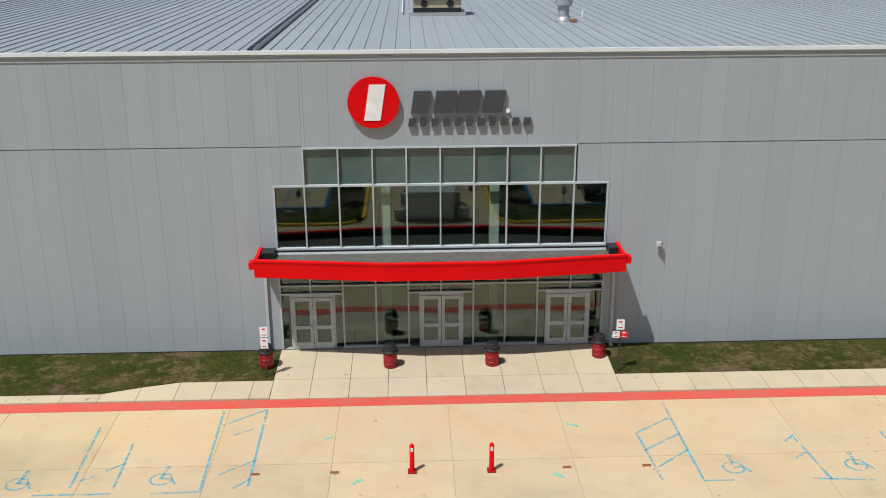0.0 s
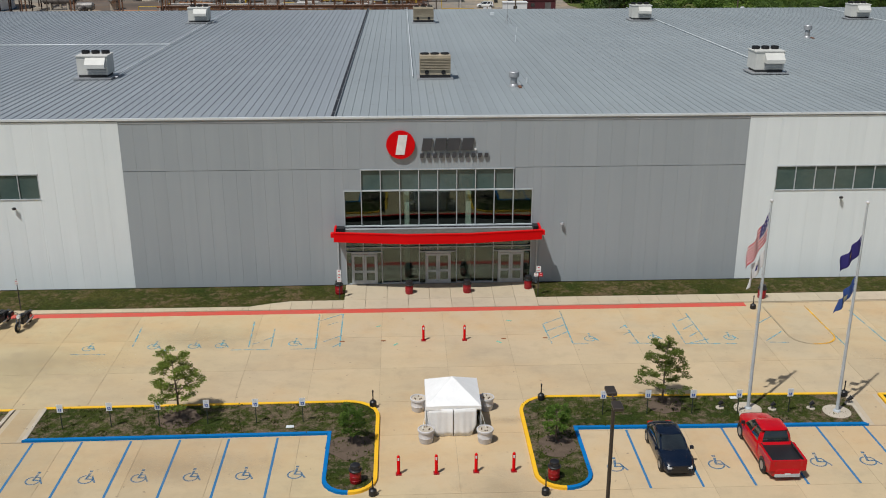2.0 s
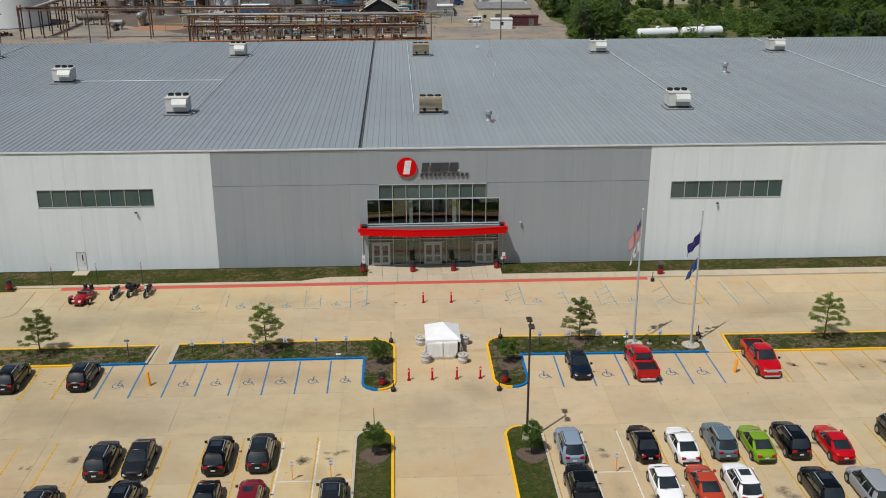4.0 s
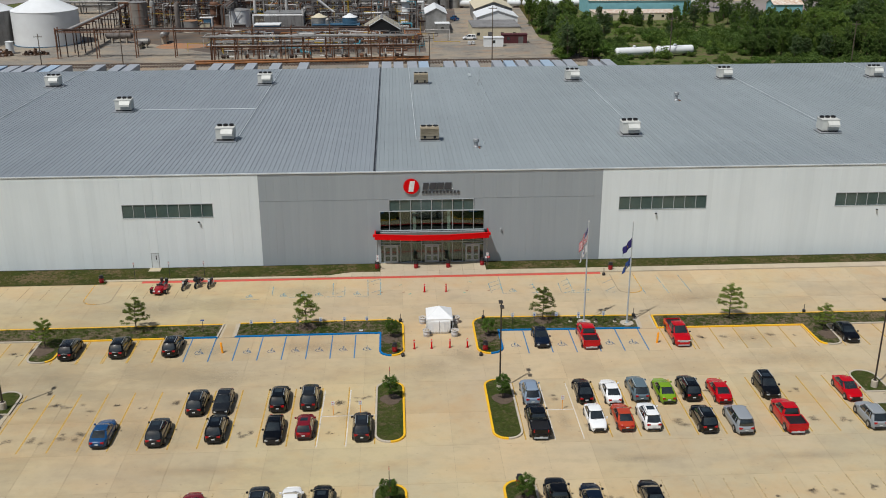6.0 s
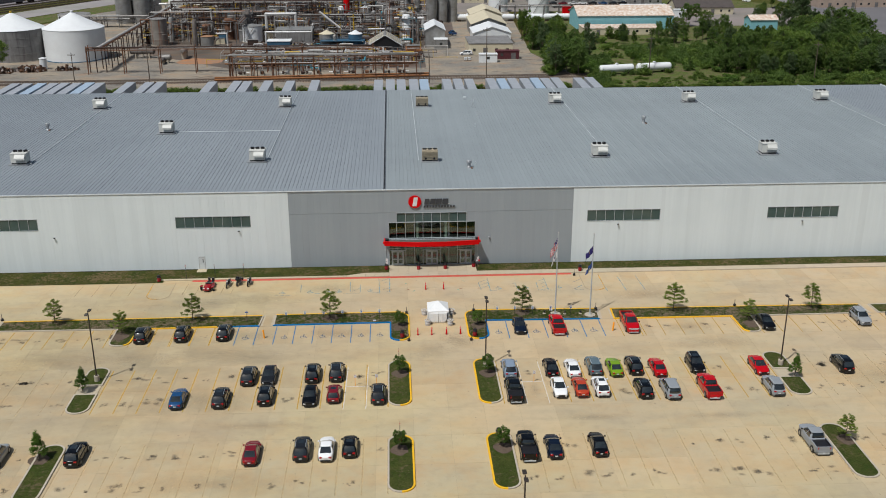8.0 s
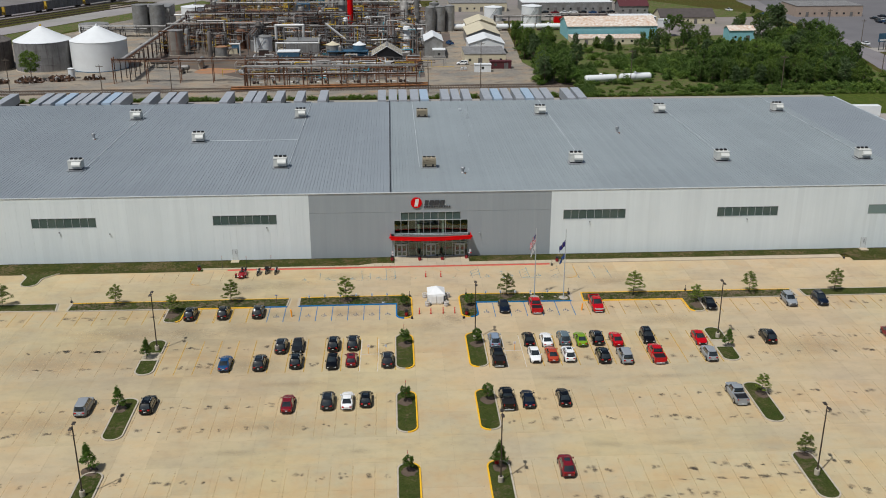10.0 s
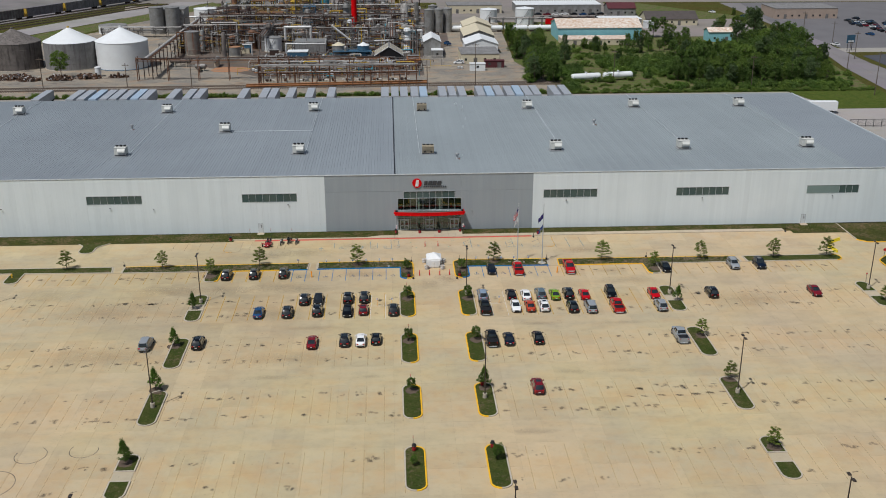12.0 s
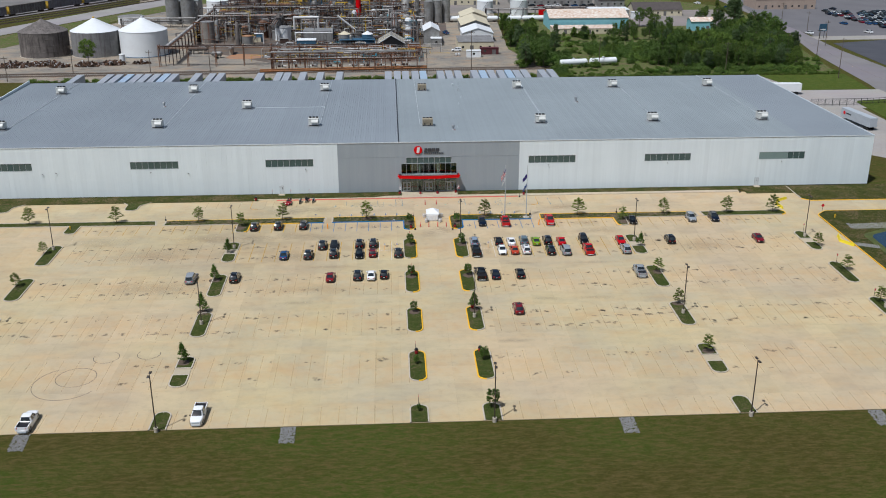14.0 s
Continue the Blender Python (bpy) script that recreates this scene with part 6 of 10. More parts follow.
src = None
for x, y in [(-0.96, -10.1), (1.83, -10.15), (-2.65, -26.6), (-0.68, -26.6), (1.4, -26.55), (3.38, -26.55)]:
    src = copy_thing(src, pose(x, y, 0.004)) if src else make_bollard(pose(x, y, 0.004), "red_metal", "red steel bollard with a white badge")
make_bollard(pose(-24.2, -26.5, 0.0, 0, -5, 0), "orange_paint", "leaning orange steel bollard", False, 1.3, 0.12)
make_bollard(pose(25.15, -26.6, 0.0, 0, 4, 0), "orange_paint", "leaning orange steel bollard", False, 1.3, 0.12)


def make_bin(m):
    b = thing("trash_bin", "round red trash bin with a black domed lid", "trash bin", m, "trash bins")
    bm = bmnew()
    turned(bm, [(0.27, 0.0), (0.29, 0.04), (0.30, 0.68), (0.29, 0.70)], 20)
    part("drum", bm, M["bin_red"], b)
    for z in (0.18, 0.40, 0.60):
        bm = bmnew()
        turned(bm, [(0.298, z), (0.308, z + 0.01), (0.308, z + 0.03), (0.298, z + 0.04)], 20)
        part("rib", bm, M["bin_red"], b)
    bm = bmnew()
    turned(bm, [(0.34, 0.70), (0.35, 0.76), (0.31, 0.79), (0.26, 0.81), (0.26, 0.96), (0.25, 1.02), (0.18, 1.06), (0.05, 1.07)], 20)
    lid = part("lid", bm, M["black"], b, "black plastic domed lid")
    bm = bmnew()
    box(bm, -0.14, 0.14, -0.275, -0.24, 0.83, 0.94)
    part("opening", bm, M["dark"], lid)
    return b


src = None
for x, y, z in [(-7.15, -1.62, 0.13), (-1.84, -1.78, 0.11), (2.55, -1.76, 0.11), (7.28, -1.2, 0.14), (-4.85, -27.4, 0.11), (5.35, -27.5, 0.11), (24.6, -3.7, 0.06), (-43.5, -4.6, 0.03), (-5.3, -54.6, 0.11), (5.9, -54.3, 0.11), (-5.45, -91.2, 0.11), (5.55, -91.0, 0.11), (5.75, -72.9, 0.11)]:
    m = pose(x, y, z, 0, 0, (x * 40) % 60 - 30)
    src = copy_thing(src, m) if src else make_bin(m)


def make_ash(m):
    b = thing("ash_receptacle", "black smokers' post with a weighted round base", "ashtray", m, "smokers posts")
    bm = bmnew()
    turned(bm, [(0.20, 0.0), (0.21, 0.10), (0.20, 0.30), (0.12, 0.38)], 16)
    part("base", bm, M["black"], b)
    bm = bmnew()
    turned(bm, [(0.05, 0.36), (0.035, 0.5), (0.035, 0.88), (0.05, 0.92), (0.05, 1.0), (0.03, 1.03)], 12)
    part("neck", bm, M["black"], b)
    return b


src = None
for x, y, z in [(-4.15, -19.4, 0.13), (-3.95, -28.45, 0.0), (5.85, -19.0, 0.13), (4.75, -28.75, 0.0), (23.3, -5.6, 0.0), (24.1, -19.35, 0.1), (-63.1, -18.6, 0.0), (45.2, -19.3, 0.12), (80.6, -5.0, 0.0)]:
    m = pose(x, y, z)
    src = copy_thing(src, m) if src else make_ash(m)

M["hydrant"] = plain("hydrant_yellow", (0.70, 0.42, 0.02), rough=0.5)
for x, y in [(-83.9, -23.8), (96.6, -25.8)]:
    h = thing("fire_hydrant", "yellow fire hydrant in the grass", "hydrant", pose(x, y, 0.1))
    bm = bmnew()
    turned(bm, [(0.16, -0.02), (0.16, 0.06), (0.11, 0.08), (0.11, 0.62), (0.14, 0.64), (0.13, 0.74), (0.05, 0.86)], 14)
    part("barrel", bm, M["hydrant"], h)
    for s in (-1, 1):
        bm = bmnew()
        rod(bm, (s * 0.1, 0, 0.5), (s * 0.22, 0, 0.5), 0.06)
        part("nozzle", bm, M["hydrant"], h)

# ---------------------------------------------------------------- tent and planters
M["tent"] = plain("tent_fabric", (0.80, 0.80, 0.79), (0.72, 0.72, 0.71), 1.2, 10, 0.7)
tent = thing("canopy_tent", "white pop-up canopy tent with closed side curtains", "tent", pose(0.42, -21.15, 0.004))
HX, HY, HE = 1.53, 1.68, 1.86
for sx in (-1, 1):
    for sy in (-1, 1):
        bm = bmnew()
        rod(bm, (sx * (HX - 0.04), sy * (HY - 0.04), 0), (sx * (HX - 0.04), sy * (HY - 0.04), HE), 0.022, n=6)
        part("leg", bm, M["alu"], tent)
bm = bmnew()
apex = bm.verts.new((0, 0, 2.85))
top = [bm.verts.new(p) for p in ((-HX, -HY, HE), (0, -HY, HE + 0.03), (HX, -HY, HE), (HX, 0, HE + 0.03), (HX, HY, HE), (0, HY, HE + 0.03), (-HX, HY, HE), (-HX, 0, HE + 0.03))]
low = [bm.verts.new((v.co.x * 1.01, v.co.y * 1.01, v.co.z - 0.22 - (0.05 if i % 2 else 0))) for i, v in enumerate(top)]
for i in range(8):
    j = (i + 1) % 8
    bm.faces.new((apex, top[i], top[j]))
    bm.faces.new((top[i], low[i], low[j], top[j]))
roof_t = part("tent_roof", bm, M["tent"], tent)
md = roof_t.modifiers.new("cloth", "SOLIDIFY")
md.thickness = 0.006


def curtain(x0, y0, x1, y1, cut=None, n=22):
    """A hanging cloth wall with folds; cut shortens it at part of its run."""
    bm = bmnew()
    a, b = Vector((x0, y0)), Vector((x1, y1))
    nrm = Vector((-(b - a).y, (b - a).x)).normalized()
    cols = []
    for i in range(n + 1):
        t = i / n
        lo = cut(t) if cut else 0.02
        col = []
        for k in range(7):
            f = k / 6
            z = lo + (HE - 0.15 - lo) * f
            w = (0.04 * math.sin(9 * t + 3 * f) + 0.012 * math.sin(23 * t + 2)) * (1.2 - f)
            p = a.lerp(b, t) + nrm * w
            col.append(bm.verts.new((p.x, p.y, z)))
        cols.append(col)
    for c, d in zip(cols, cols[1:]):
        for k in range(6):
            f = bm.faces.new((c[k], d[k], d[k + 1], c[k + 1]))
            f.smooth = True
    ob = part("curtain", bm, M["tent"], tent)
    md = ob.modifiers.new("cloth", "SOLIDIFY")
    md.thickness = 0.006
    return ob


curtain(-HX + 0.02, -HY + 0.02, -0.02, -HY - 0.06)
curtain(0.02, -HY - 0.06, HX - 0.25, -HY + 0.0, lambda t: 0.02 if t < 0.8 else 0.02 + 1.3 * (t - 0.8) / 0.2 * 0.5)
curtain(-HX + 0.01, HY - 0.05, -HX + 0.01, -HY + 0.05, lambda t: 0.02 if t < 0.55 else 0.02 + 0.7 * (t - 0.55))
curtain(HX - 0.01, -HY + 0.05, HX - 0.01, HY - 0.05, lambda t: 0.9 * max(0, 1 - abs(t - 0.2) / 0.2) + 0.02)
curtain(HX - 0.03, HY - 0.02, -HX + 0.03, HY - 0.02)
for sx in (-1, 1):
    for k in range(2):
        bm = bmnew()
        rod(bm, (sx * (HX + 0.0), -HY, 1.5 - 0.1 * k), (sx * (HX + 0.25 * (1 - k)), -HY - 0.55 + 0.4 * k, 0.72), 0.012, n=5)
        part("tie_rope", bm, M["column"], tent)


def make_planter(m):
    p = thing("planter", "pale grey ribbed concrete planter filled with soil", "planter", m, "tent planters")
    bm = bmnew()
    turned(bm, [(0.36, 0.0), (0.38, 0.05), (0.40, 0.30), (0.42, 0.34), (0.40, 0.38), (0.42, 0.66), (0.47, 0.70), (0.47, 0.80), (0.42, 0.81), (0.40, 0.74)], 24)
    part("pot", bm, plain("planter_concrete", (0.56, 0.55, 0.55), (0.48, 0.47, 0.47), 2, 25, 0.8) if "planter_concrete" not in bpy.data.materials else bpy.data.materials["planter_concrete"], p)
    bm = bmnew()
    turned(bm, [(0.40, 0.70), (0.40, 0.755), (0.2, 0.78)], 18)
    soil = part("soil", bm, M["kerb_plain"], p)
    for a in range(5):
        bm = bmnew()
        bmesh.ops.create_icosphere(bm, subdivisions=1, radius=0.05, matrix=Matrix.Translation((0.2 * math.cos(a * 1.9), 0.2 * math.sin(a * 1.9), 0.79)))
        part("clod", bm, M["mulch"], soil)
    return p


src = None
for x, y in [(-1.13, -23.35), (2.12, -23.5), (-1.5, -19.75), (2.5, -19.8)]:
    src = copy_thing(src, pose(x, y, 0.002, 0, 0, x * 90)) if src else make_planter(pose(x, y, 0.002))

# ---------------------------------------------------------------- motorcycles and three-wheeler
CHROME = plain("chrome", (0.6, 0.6, 0.62), rough=0.2, metal=1.0)


def tyre(parent, x, y, r, w):
    bm = bmnew()
    for (xa, ra), (xb, rb) in zip(((x - w, r * 0.85), (x - w * 0.5, r), (x + w * 0.5, r)), ((x - w * 0.5, r), (x + w * 0.5, r), (x + w, r * 0.85))):
        rod(bm, (xa, y, r), (xb, y, r), ra, rb, 18)
    t = part("wheel", bm, M["tyre"], parent)
    bm = bmnew()
    rod(bm, (x - w - 0.005, y, r), (x + w + 0.005, y, r), r * 0.6, n=14)
    part("rim", bm, CHROME, t)


def make_bike(m, paint, label, fairing):
    b = thing("motorcycle", label, "motorcycle", m, "parked motorcycles")
    tyre(b, 0, 0.74, 0.31, 0.06)
    tyre(b, 0, -0.72, 0.31, 0.08)
    bm = bmnew()
    bmesh.ops.create_icosphere(bm, subdivisions=2, radius=1, matrix=Matrix.LocRotScale((0, 0.18, 0.80), None, (0.16, 0.33, 0.14)))
    part("fuel_tank", bm, paint, b)
    bm = bmnew()
    box(bm, -0.14, 0.14, -0.62, -0.06, 0.68, 0.80)
    bmesh.ops.bevel(bm, geom=bm.edges[:], offset=0.04, segments=2, affect="EDGES")
    part("seat", bm, M["black"], b)
    bm = bmnew()
    box(bm, -0.17, 0.17, -0.25, 0.32, 0.28, 0.66)
    bmesh.ops.bevel(bm, geom=bm.edges[:], offset=0.05, segments=1, affect="EDGES")
    part("engine", bm, M["dark"], b)
    for s in (-1, 1):
        bm = bmnew()
        rod(bm, (s * 0.1, 0.74, 0.31), (s * 0.09, 0.46, 1.02), 0.025, n=8)
        part("fork", bm, CHROME, b)
        bm = bmnew()
        rod(bm, (s * 0.05, 0.45, 1.02), (s * 0.38, 0.30, 1.06), 0.016, n=8)
        part("handlebar", bm, M["black"], b)
        bm = bmnew()
        rod(bm, (s * 0.18, 0.1, 0.30), (s * 0.2, -0.85, 0.36), 0.05, n=8)
        part("exhaust", bm, CHROME, b)
    bm = bmnew()
    rod(bm, (0, 0.50, 0.90), (0, 0.64, 0.90), 0.10, 0.11, 12)
    part("headlight", bm, M["lamp_clear"], b)
    bm = bmnew()
    box(bm, -0.1, 0.1, -1.0, -0.62, 0.62, 0.68)
    part("rear_fender", bm, paint, b)
    if fairing:
        bm = bmnew()
        bmesh.ops.create_icosphere(bm, subdivisions=2, radius=1, matrix=Matrix.LocRotScale((0, 0.62, 0.95), None, (0.30, 0.22, 0.26)))
        part("fairing", bm, paint, b)
        for s in (-1, 1):
            bm = bmnew()
            box(bm, s * 0.2 if s > 0 else -0.42, 0.42 if s > 0 else -0.2, -0.85, -0.35, 0.42, 0.72)
            bmesh.ops.bevel(bm, geom=bm.edges[:], offset=0.06, segments=2, affect="EDGES")
            part("saddlebag", bm, paint, b)
        bm = bmnew()
        box(bm, -0.22, 0.22, 0.50, 0.54, 1.12, 1.36)
        part("windscreen", bm, CAR_GLASS, b)
    bm = bmnew()
    rod(bm, (-0.05, -0.1, 0.28), (-0.28, -0.15, 0.0), 0.014, n=6)
    part("side_stand", bm, CHROME, b)
    return b


make_bike(pose(-32.15, -7.1, 0.004, 0, -4, 172), PAINT["black"], "black sport motorcycle parked by the kerb", False).scale = (1.2, 1.2, 1.2)
make_bike(pose(-30.6, -6.4, 0.004, 0, -4, 170), PAINT["charcoal"], "dark grey touring motorcycle with fairing and saddlebags", True).scale = (1.2, 1.2, 1.2)
make_bike(pose(-28.95, -6.6, 0.004, 0, -4, 174), PAINT["charcoal"], "chrome and black cruiser motorcycle by the kerb", False).scale = (1.2, 1.2, 1.2)
PAINT["candy"] = car_paint("paint_candy", (0.26, 0.008, 0.014))
tr = thing("three_wheeler", "open red and black three-wheeled roadster by the kerb", "three-wheeler", pose(-34.95, -7.5, 0.004, 0, 0, 172))
for s in (-1, 1):
    tyre(tr, s * 0.84, 1.15, 0.31, 0.11)
tyre(tr, 0, -1.35, 0.33, 0.14)
bm = bmnew()
sec = [(-1.5, 0.18, 0.30, 0.55), (-0.9, 0.34, 0.25, 0.72), (-0.2, 0.68, 0.2, 0.62), (0.7, 0.62, 0.2, 0.70), (1.3, 0.52, 0.22, 0.62), (1.85, 0.40, 0.26, 0.44)]
rings = [[bm.verts.new(p) for p in ((-w, y, lo), (-w * 1.05, y, (lo + hi) / 2), (-w * 0.8, y, hi), (0, y, hi + 0.04), (w * 0.8, y, hi), (w * 1.05, y, (lo + hi) / 2), (w, y, lo))] for y, w, lo, hi in sec]
for a, b in zip(rings, rings[1:]):
    for i in range(6):
        bm.faces.new((a[i], b[i], b[i + 1], a[i + 1]))
bm.faces.new(rings[0][::-1])
bm.faces.new(rings[-1])
bmesh.ops.recalc_face_normals(bm, faces=bm.faces)
part("body", bm, PAINT["candy"], tr)
for s in (-1, 1):
    bm = bmnew()
    box(bm, s * 0.60 if s > 0 else -0.98, 0.98 if s > 0 else -0.60, 0.85, 1.45, 0.60, 0.68)
    bmesh.ops.bevel(bm, geom=bm.edges[:], offset=0.03, segments=2, affect="EDGES")
    part("fender", bm, PAINT["candy"], tr)
    bm = bmnew()
    box(bm, s * 0.08 if s > 0 else -0.48, 0.48 if s > 0 else -0.08, -0.75, -0.05, 0.60, 0.72)
    bmesh.ops.bevel(bm, geom=bm.edges[:], offset=0.04, segments=1, affect="EDGES")
    part("seat", bm, M["black"], tr)
    bm = bmnew()
    box(bm, s * 0.10 if s > 0 else -0.46, 0.46 if s > 0 else -0.10, -0.92, -0.74, 0.66, 1.16)
    bmesh.ops.bevel(bm, geom=bm.edges[:], offset=0.05, segments=1, affect="EDGES")
    part("seat_back", bm, M["black"], tr)
    bm = bmnew()
    box(bm, s * 0.18 if s > 0 else -0.42, 0.42 if s > 0 else -0.18, 1.66, 1.82, 0.46, 0.56)
    part("headlight", bm, M["lamp_clear"], tr)
tr.scale = (1.12, 1.12, 1.15)
bm = bmnew()
box(bm, -0.45, 0.45, 0.42, 0.5, 0.72, 0.92)
part("windscreen", bm, CAR_GLASS, tr)

# ---------------------------------------------------------------- worn markings on the drive
WORN = [(-12.88, -6.4, -12.7, -10.6), (-11.29, -7.7, -11.2, -10.8), (-11.8, -9.6, -11.2, -9.1), (-12.5, -10.2, -12.05, -9.9), (-13.9, -11.05, -11.2, -11.05), (-8.36, -5.3, -8.2, -11.0), (-9.85, -11.1, -8.2, -11.05), (-8.27, -6.5, -6.7, -5.3), (-6.66, -5.3, -6.6, -10.8), (-7.1, -10.9, -6.6, -10.3), (-7.66, -7.24, -6.87, -6.7), (-7.74, -10.0, -6.53, -9.04),
        (9.08, -5.44, 9.12, -11.0), (9.1, -11.1, 10.2, -11.1), (7.51, -7.7, 7.7, -11.0), (7.52, -7.72, 9.05, -6.6), (7.54, -9.0, 9.12, -7.83), (7.54, -10.33, 9.11, -9.04), (13.3, -8.3, 13.57, -11.2), (12.84, -11.1, 15.0, -11.3), (12.85, -8.63, 13.36, -8.12), (12.86, -9.74, 13.37, -9.37), (18.15, -6.2, 18.26, -11.4), (16.72, -8.0, 16.7, -11.2)]
WORN += [(17.18, -7.63, 18.2, -6.83), (17.18, -9.06, 18.13, -8.2), (17.3, -10.24, 18.17, -9.42), (17.0, -11.3, 18.5, -10.7), (16.65, -11.4, 20.2, -11.5), (22.5, -8.5, 24.1, -7.1), (22.3, -11.2, 23.9, -9.7), (22.4, -11.4, 23.75, -11.5), (-24.3, -11.3, -22.0, -11.4), (-20.64, -7.0, -20.5, -10.2), (-18.3, -10.9, -17.2, -10.9)]
lines("worn_markings", [(*q, 0.09) for q in WORN], M["worn_blue"], "faded light blue stall outlines on the drive", 0.005)


def wheel_symbol(x, y, material, s=1.0):
    """A plain ring and bars, the size of the painted access symbol."""
    bm = bmnew()
    for k in range(20):
        t0, t1 = radians(100 + 15 * k), radians(100 + 15 * (k + 1))
        prism(bm, [(x + s * r * math.cos(t), y + s * r * math.sin(t)) for r, t in ((0.36, t0), (0.45, t0), (0.45, t1), (0.36, t1))], 0.001, 0.006)
    for x0, y0, x1, y1, wd in ((-0.02, 0.0, 0.08, 0.66, 0.13), (0.0, 0.05, 0.42, 0.02, 0.11), (0.40, 0.05, 0.60, -0.36, 0.10), (0.02, 0.36, 0.34, 0.34, 0.08), (0.07, 0.76, 0.09, 0.94, 0.18)):
        d = Vector((x1 - x0, y1 - y0)).normalized()
        q = Vector((-d.y, d.x)) * wd / 2
        prism(bm, [(x + s * (x0 - q.x), y + s * (y0 - q.y)), (x + s * (x1 - q.x), y + s * (y1 - q.y)), (x + s * (x1 + q.x), y + s * (y1 + q.y)), (x + s * (x0 + q.x), y + s * (y0 + q.y))], 0.001, 0.0065)
    return tagged(part("stall_symbol", bm, material), "blue painted access symbol on the concrete", "marking", kind="structure")


SYM = worn("symbol_blue", (0.10, 0.22, 0.35), 0.46)
for i in range(6):
    wheel_symbol(-8.06 - i * 2.69, -26.4, SYM, 0.9)
wheel_symbol(-26.9, -26.4, SYM)
for x in (8.8, 14.2, 19.7, 22.4):
    wheel_symbol(x, -26.4, SYM)
for x, y in ((-14.6, -10.3), (-9.7, -10.2), (10.4, -10.3), (14.8, -10.3), (-23.4, -10.4), (-19.1, -10.3), (-16.4, -10.3), (20.0, -10.5)):
    wheel_symbol(x, y, M["worn_blue"], 0.9)
M["rust"] = plain("rust", (0.26, 0.09, 0.03), (0.18, 0.07, 0.03), 4, 30, 0.9)
for x in (-6.47, -3.69, 4.52, 7.37):
    bm = bmnew()
    box(bm, x - 0.16, x + 0.16, -10.1, -9.95, 0.001, 0.012)
    tagged(part("floor_plate", bm, M["rust"]), "small rusty steel plate set in the concrete", "plate", group="rusty plates")
TEAL = worn("spray_teal", (0.25, 0.62, 0.48), 0.5)
lines("spray_marks", [(-5.6, -3.2, -5.2, -2.9, 0.16), (7.0, -3.3, 7.3, -3.5, 0.16), (-4.2, -7.7, -3.9, -7.5, 0.12), (5.0, -6.9, 5.4, -7.1, 0.14), (4.0, -10.4, 4.3, -10.7, 0.15), (-3.0, -10.8, -2.7, -10.5, 0.15), (10.0, -3.9, 10.5, -3.9, 0.1)], TEAL, "teal spray paint marks on the concrete", 0.008)

# ---------------------------------------------------------------- oil stains and tyre marks
def stain_mat(name, c, cut):
    n = Nodes(name)
    tr = n.add("ShaderNodeBsdfTransparent")
    k = n.math("MAXIMUM", n.ramp(n.noise(1.6, 5, 0.75), cut - 0.14, cut + 0.16), 0.28)
    mx = n.add("ShaderNodeMixShader")
    n.link(k, mx.inputs[0])
    n.done(c, 0.7, 0, 0.3)
    n.link(n.b.outputs[0], mx.inputs[1])
    n.link(tr.outputs[0], mx.inputs[2])
    n.link(mx.outputs[0], n.out.inputs["Surface"])
    return n.m


def smudge_mat(name, c, strength, ragged=1.8, scale=2.2):
    """Drips that fade out raggedly from the middle of each spot."""
    n = Nodes(name)
    at = n.add("ShaderNodeAttribute")
    at.attribute_name = "fade"
    k = n.math("ADD", at.outputs["Fac"], n.math("MULTIPLY", n.math("SUBTRACT", n.noise(scale, 8, 0.75), 0.5), ragged))
    k = n.math("MULTIPLY", n.ramp(k, 0.25, 1.0), strength)
    tr = n.add("ShaderNodeBsdfTransparent")
    mx = n.add("ShaderNodeMixShader")
    n.link(k, mx.inputs[0])
    n.done(c, 0.7, 0, 0.3)
    n.link(tr.outputs[0], mx.inputs[1])
    n.link(n.b.outputs[0], mx.inputs[2])
    n.link(mx.outputs[0], n.out.inputs["Surface"])
    return n.m


def smudges(name, spots, material, label):
    verts, faces, fade = [], [], []
    for i, (x, y, ra, rb) in enumerate(spots):
        k0 = len(verts)
        verts.append((x, y, 0.0065 + 0.0001 * (i % 40)))
        fade.append(1.0)
        for q in range(12):
            t = 2 * math.pi * q / 12
            verts.append((x + ra * math.cos(t), y + rb * math.sin(t), 0.0065 + 0.0001 * (i % 40)))
            fade.append(0.0)
        faces += [(k0, k0 + 1 + q, k0 + 1 + (q + 1) % 12) for q in range(12)]
    me = bpy.data.meshes.new(name)
    me.from_pydata(verts, [], faces)
    me.attributes.new("fade", "FLOAT", "POINT").data.foreach_set("value", fade)
    me.materials.append(material)
    return tagged(new(name, me), label, "stain", kind="stuff")


rng = random.Random(11)
oil = []
for sx0, dx in ((-8.2, -2.76), (8.85, 2.765), (-47.4, -2.76), (47.9, 2.77)):
    for k in range(13):
        x = sx0 + dx * k
        for y in (-38.3, -44.2, -56.6, -62.6, -74.7, -80.6, -93.0, -99.0, -25.6):
            far = y < -85
            if y == -25.6 and abs(x) < 30 or rng.random() < (0.72 if far else 0.14):
                continue
            cx, cy = x + rng.uniform(-0.35, 0.35), y + rng.uniform(-0.35, 0.35)
            big = rng.choice((0.6, 0.8, 1.0, 1.0, 1.35)) * (0.6 if y == -25.6 and abs(x) < 30 else 1)
            for b in range(rng.choice((2, 3, 4, 5))):
                oil.append((cx + rng.uniform(-0.7, 0.7) * big, cy + rng.uniform(-0.5, 0.5) * big, rng.uniform(0.3, 0.72) * big, rng.uniform(0.26, 0.6) * big))
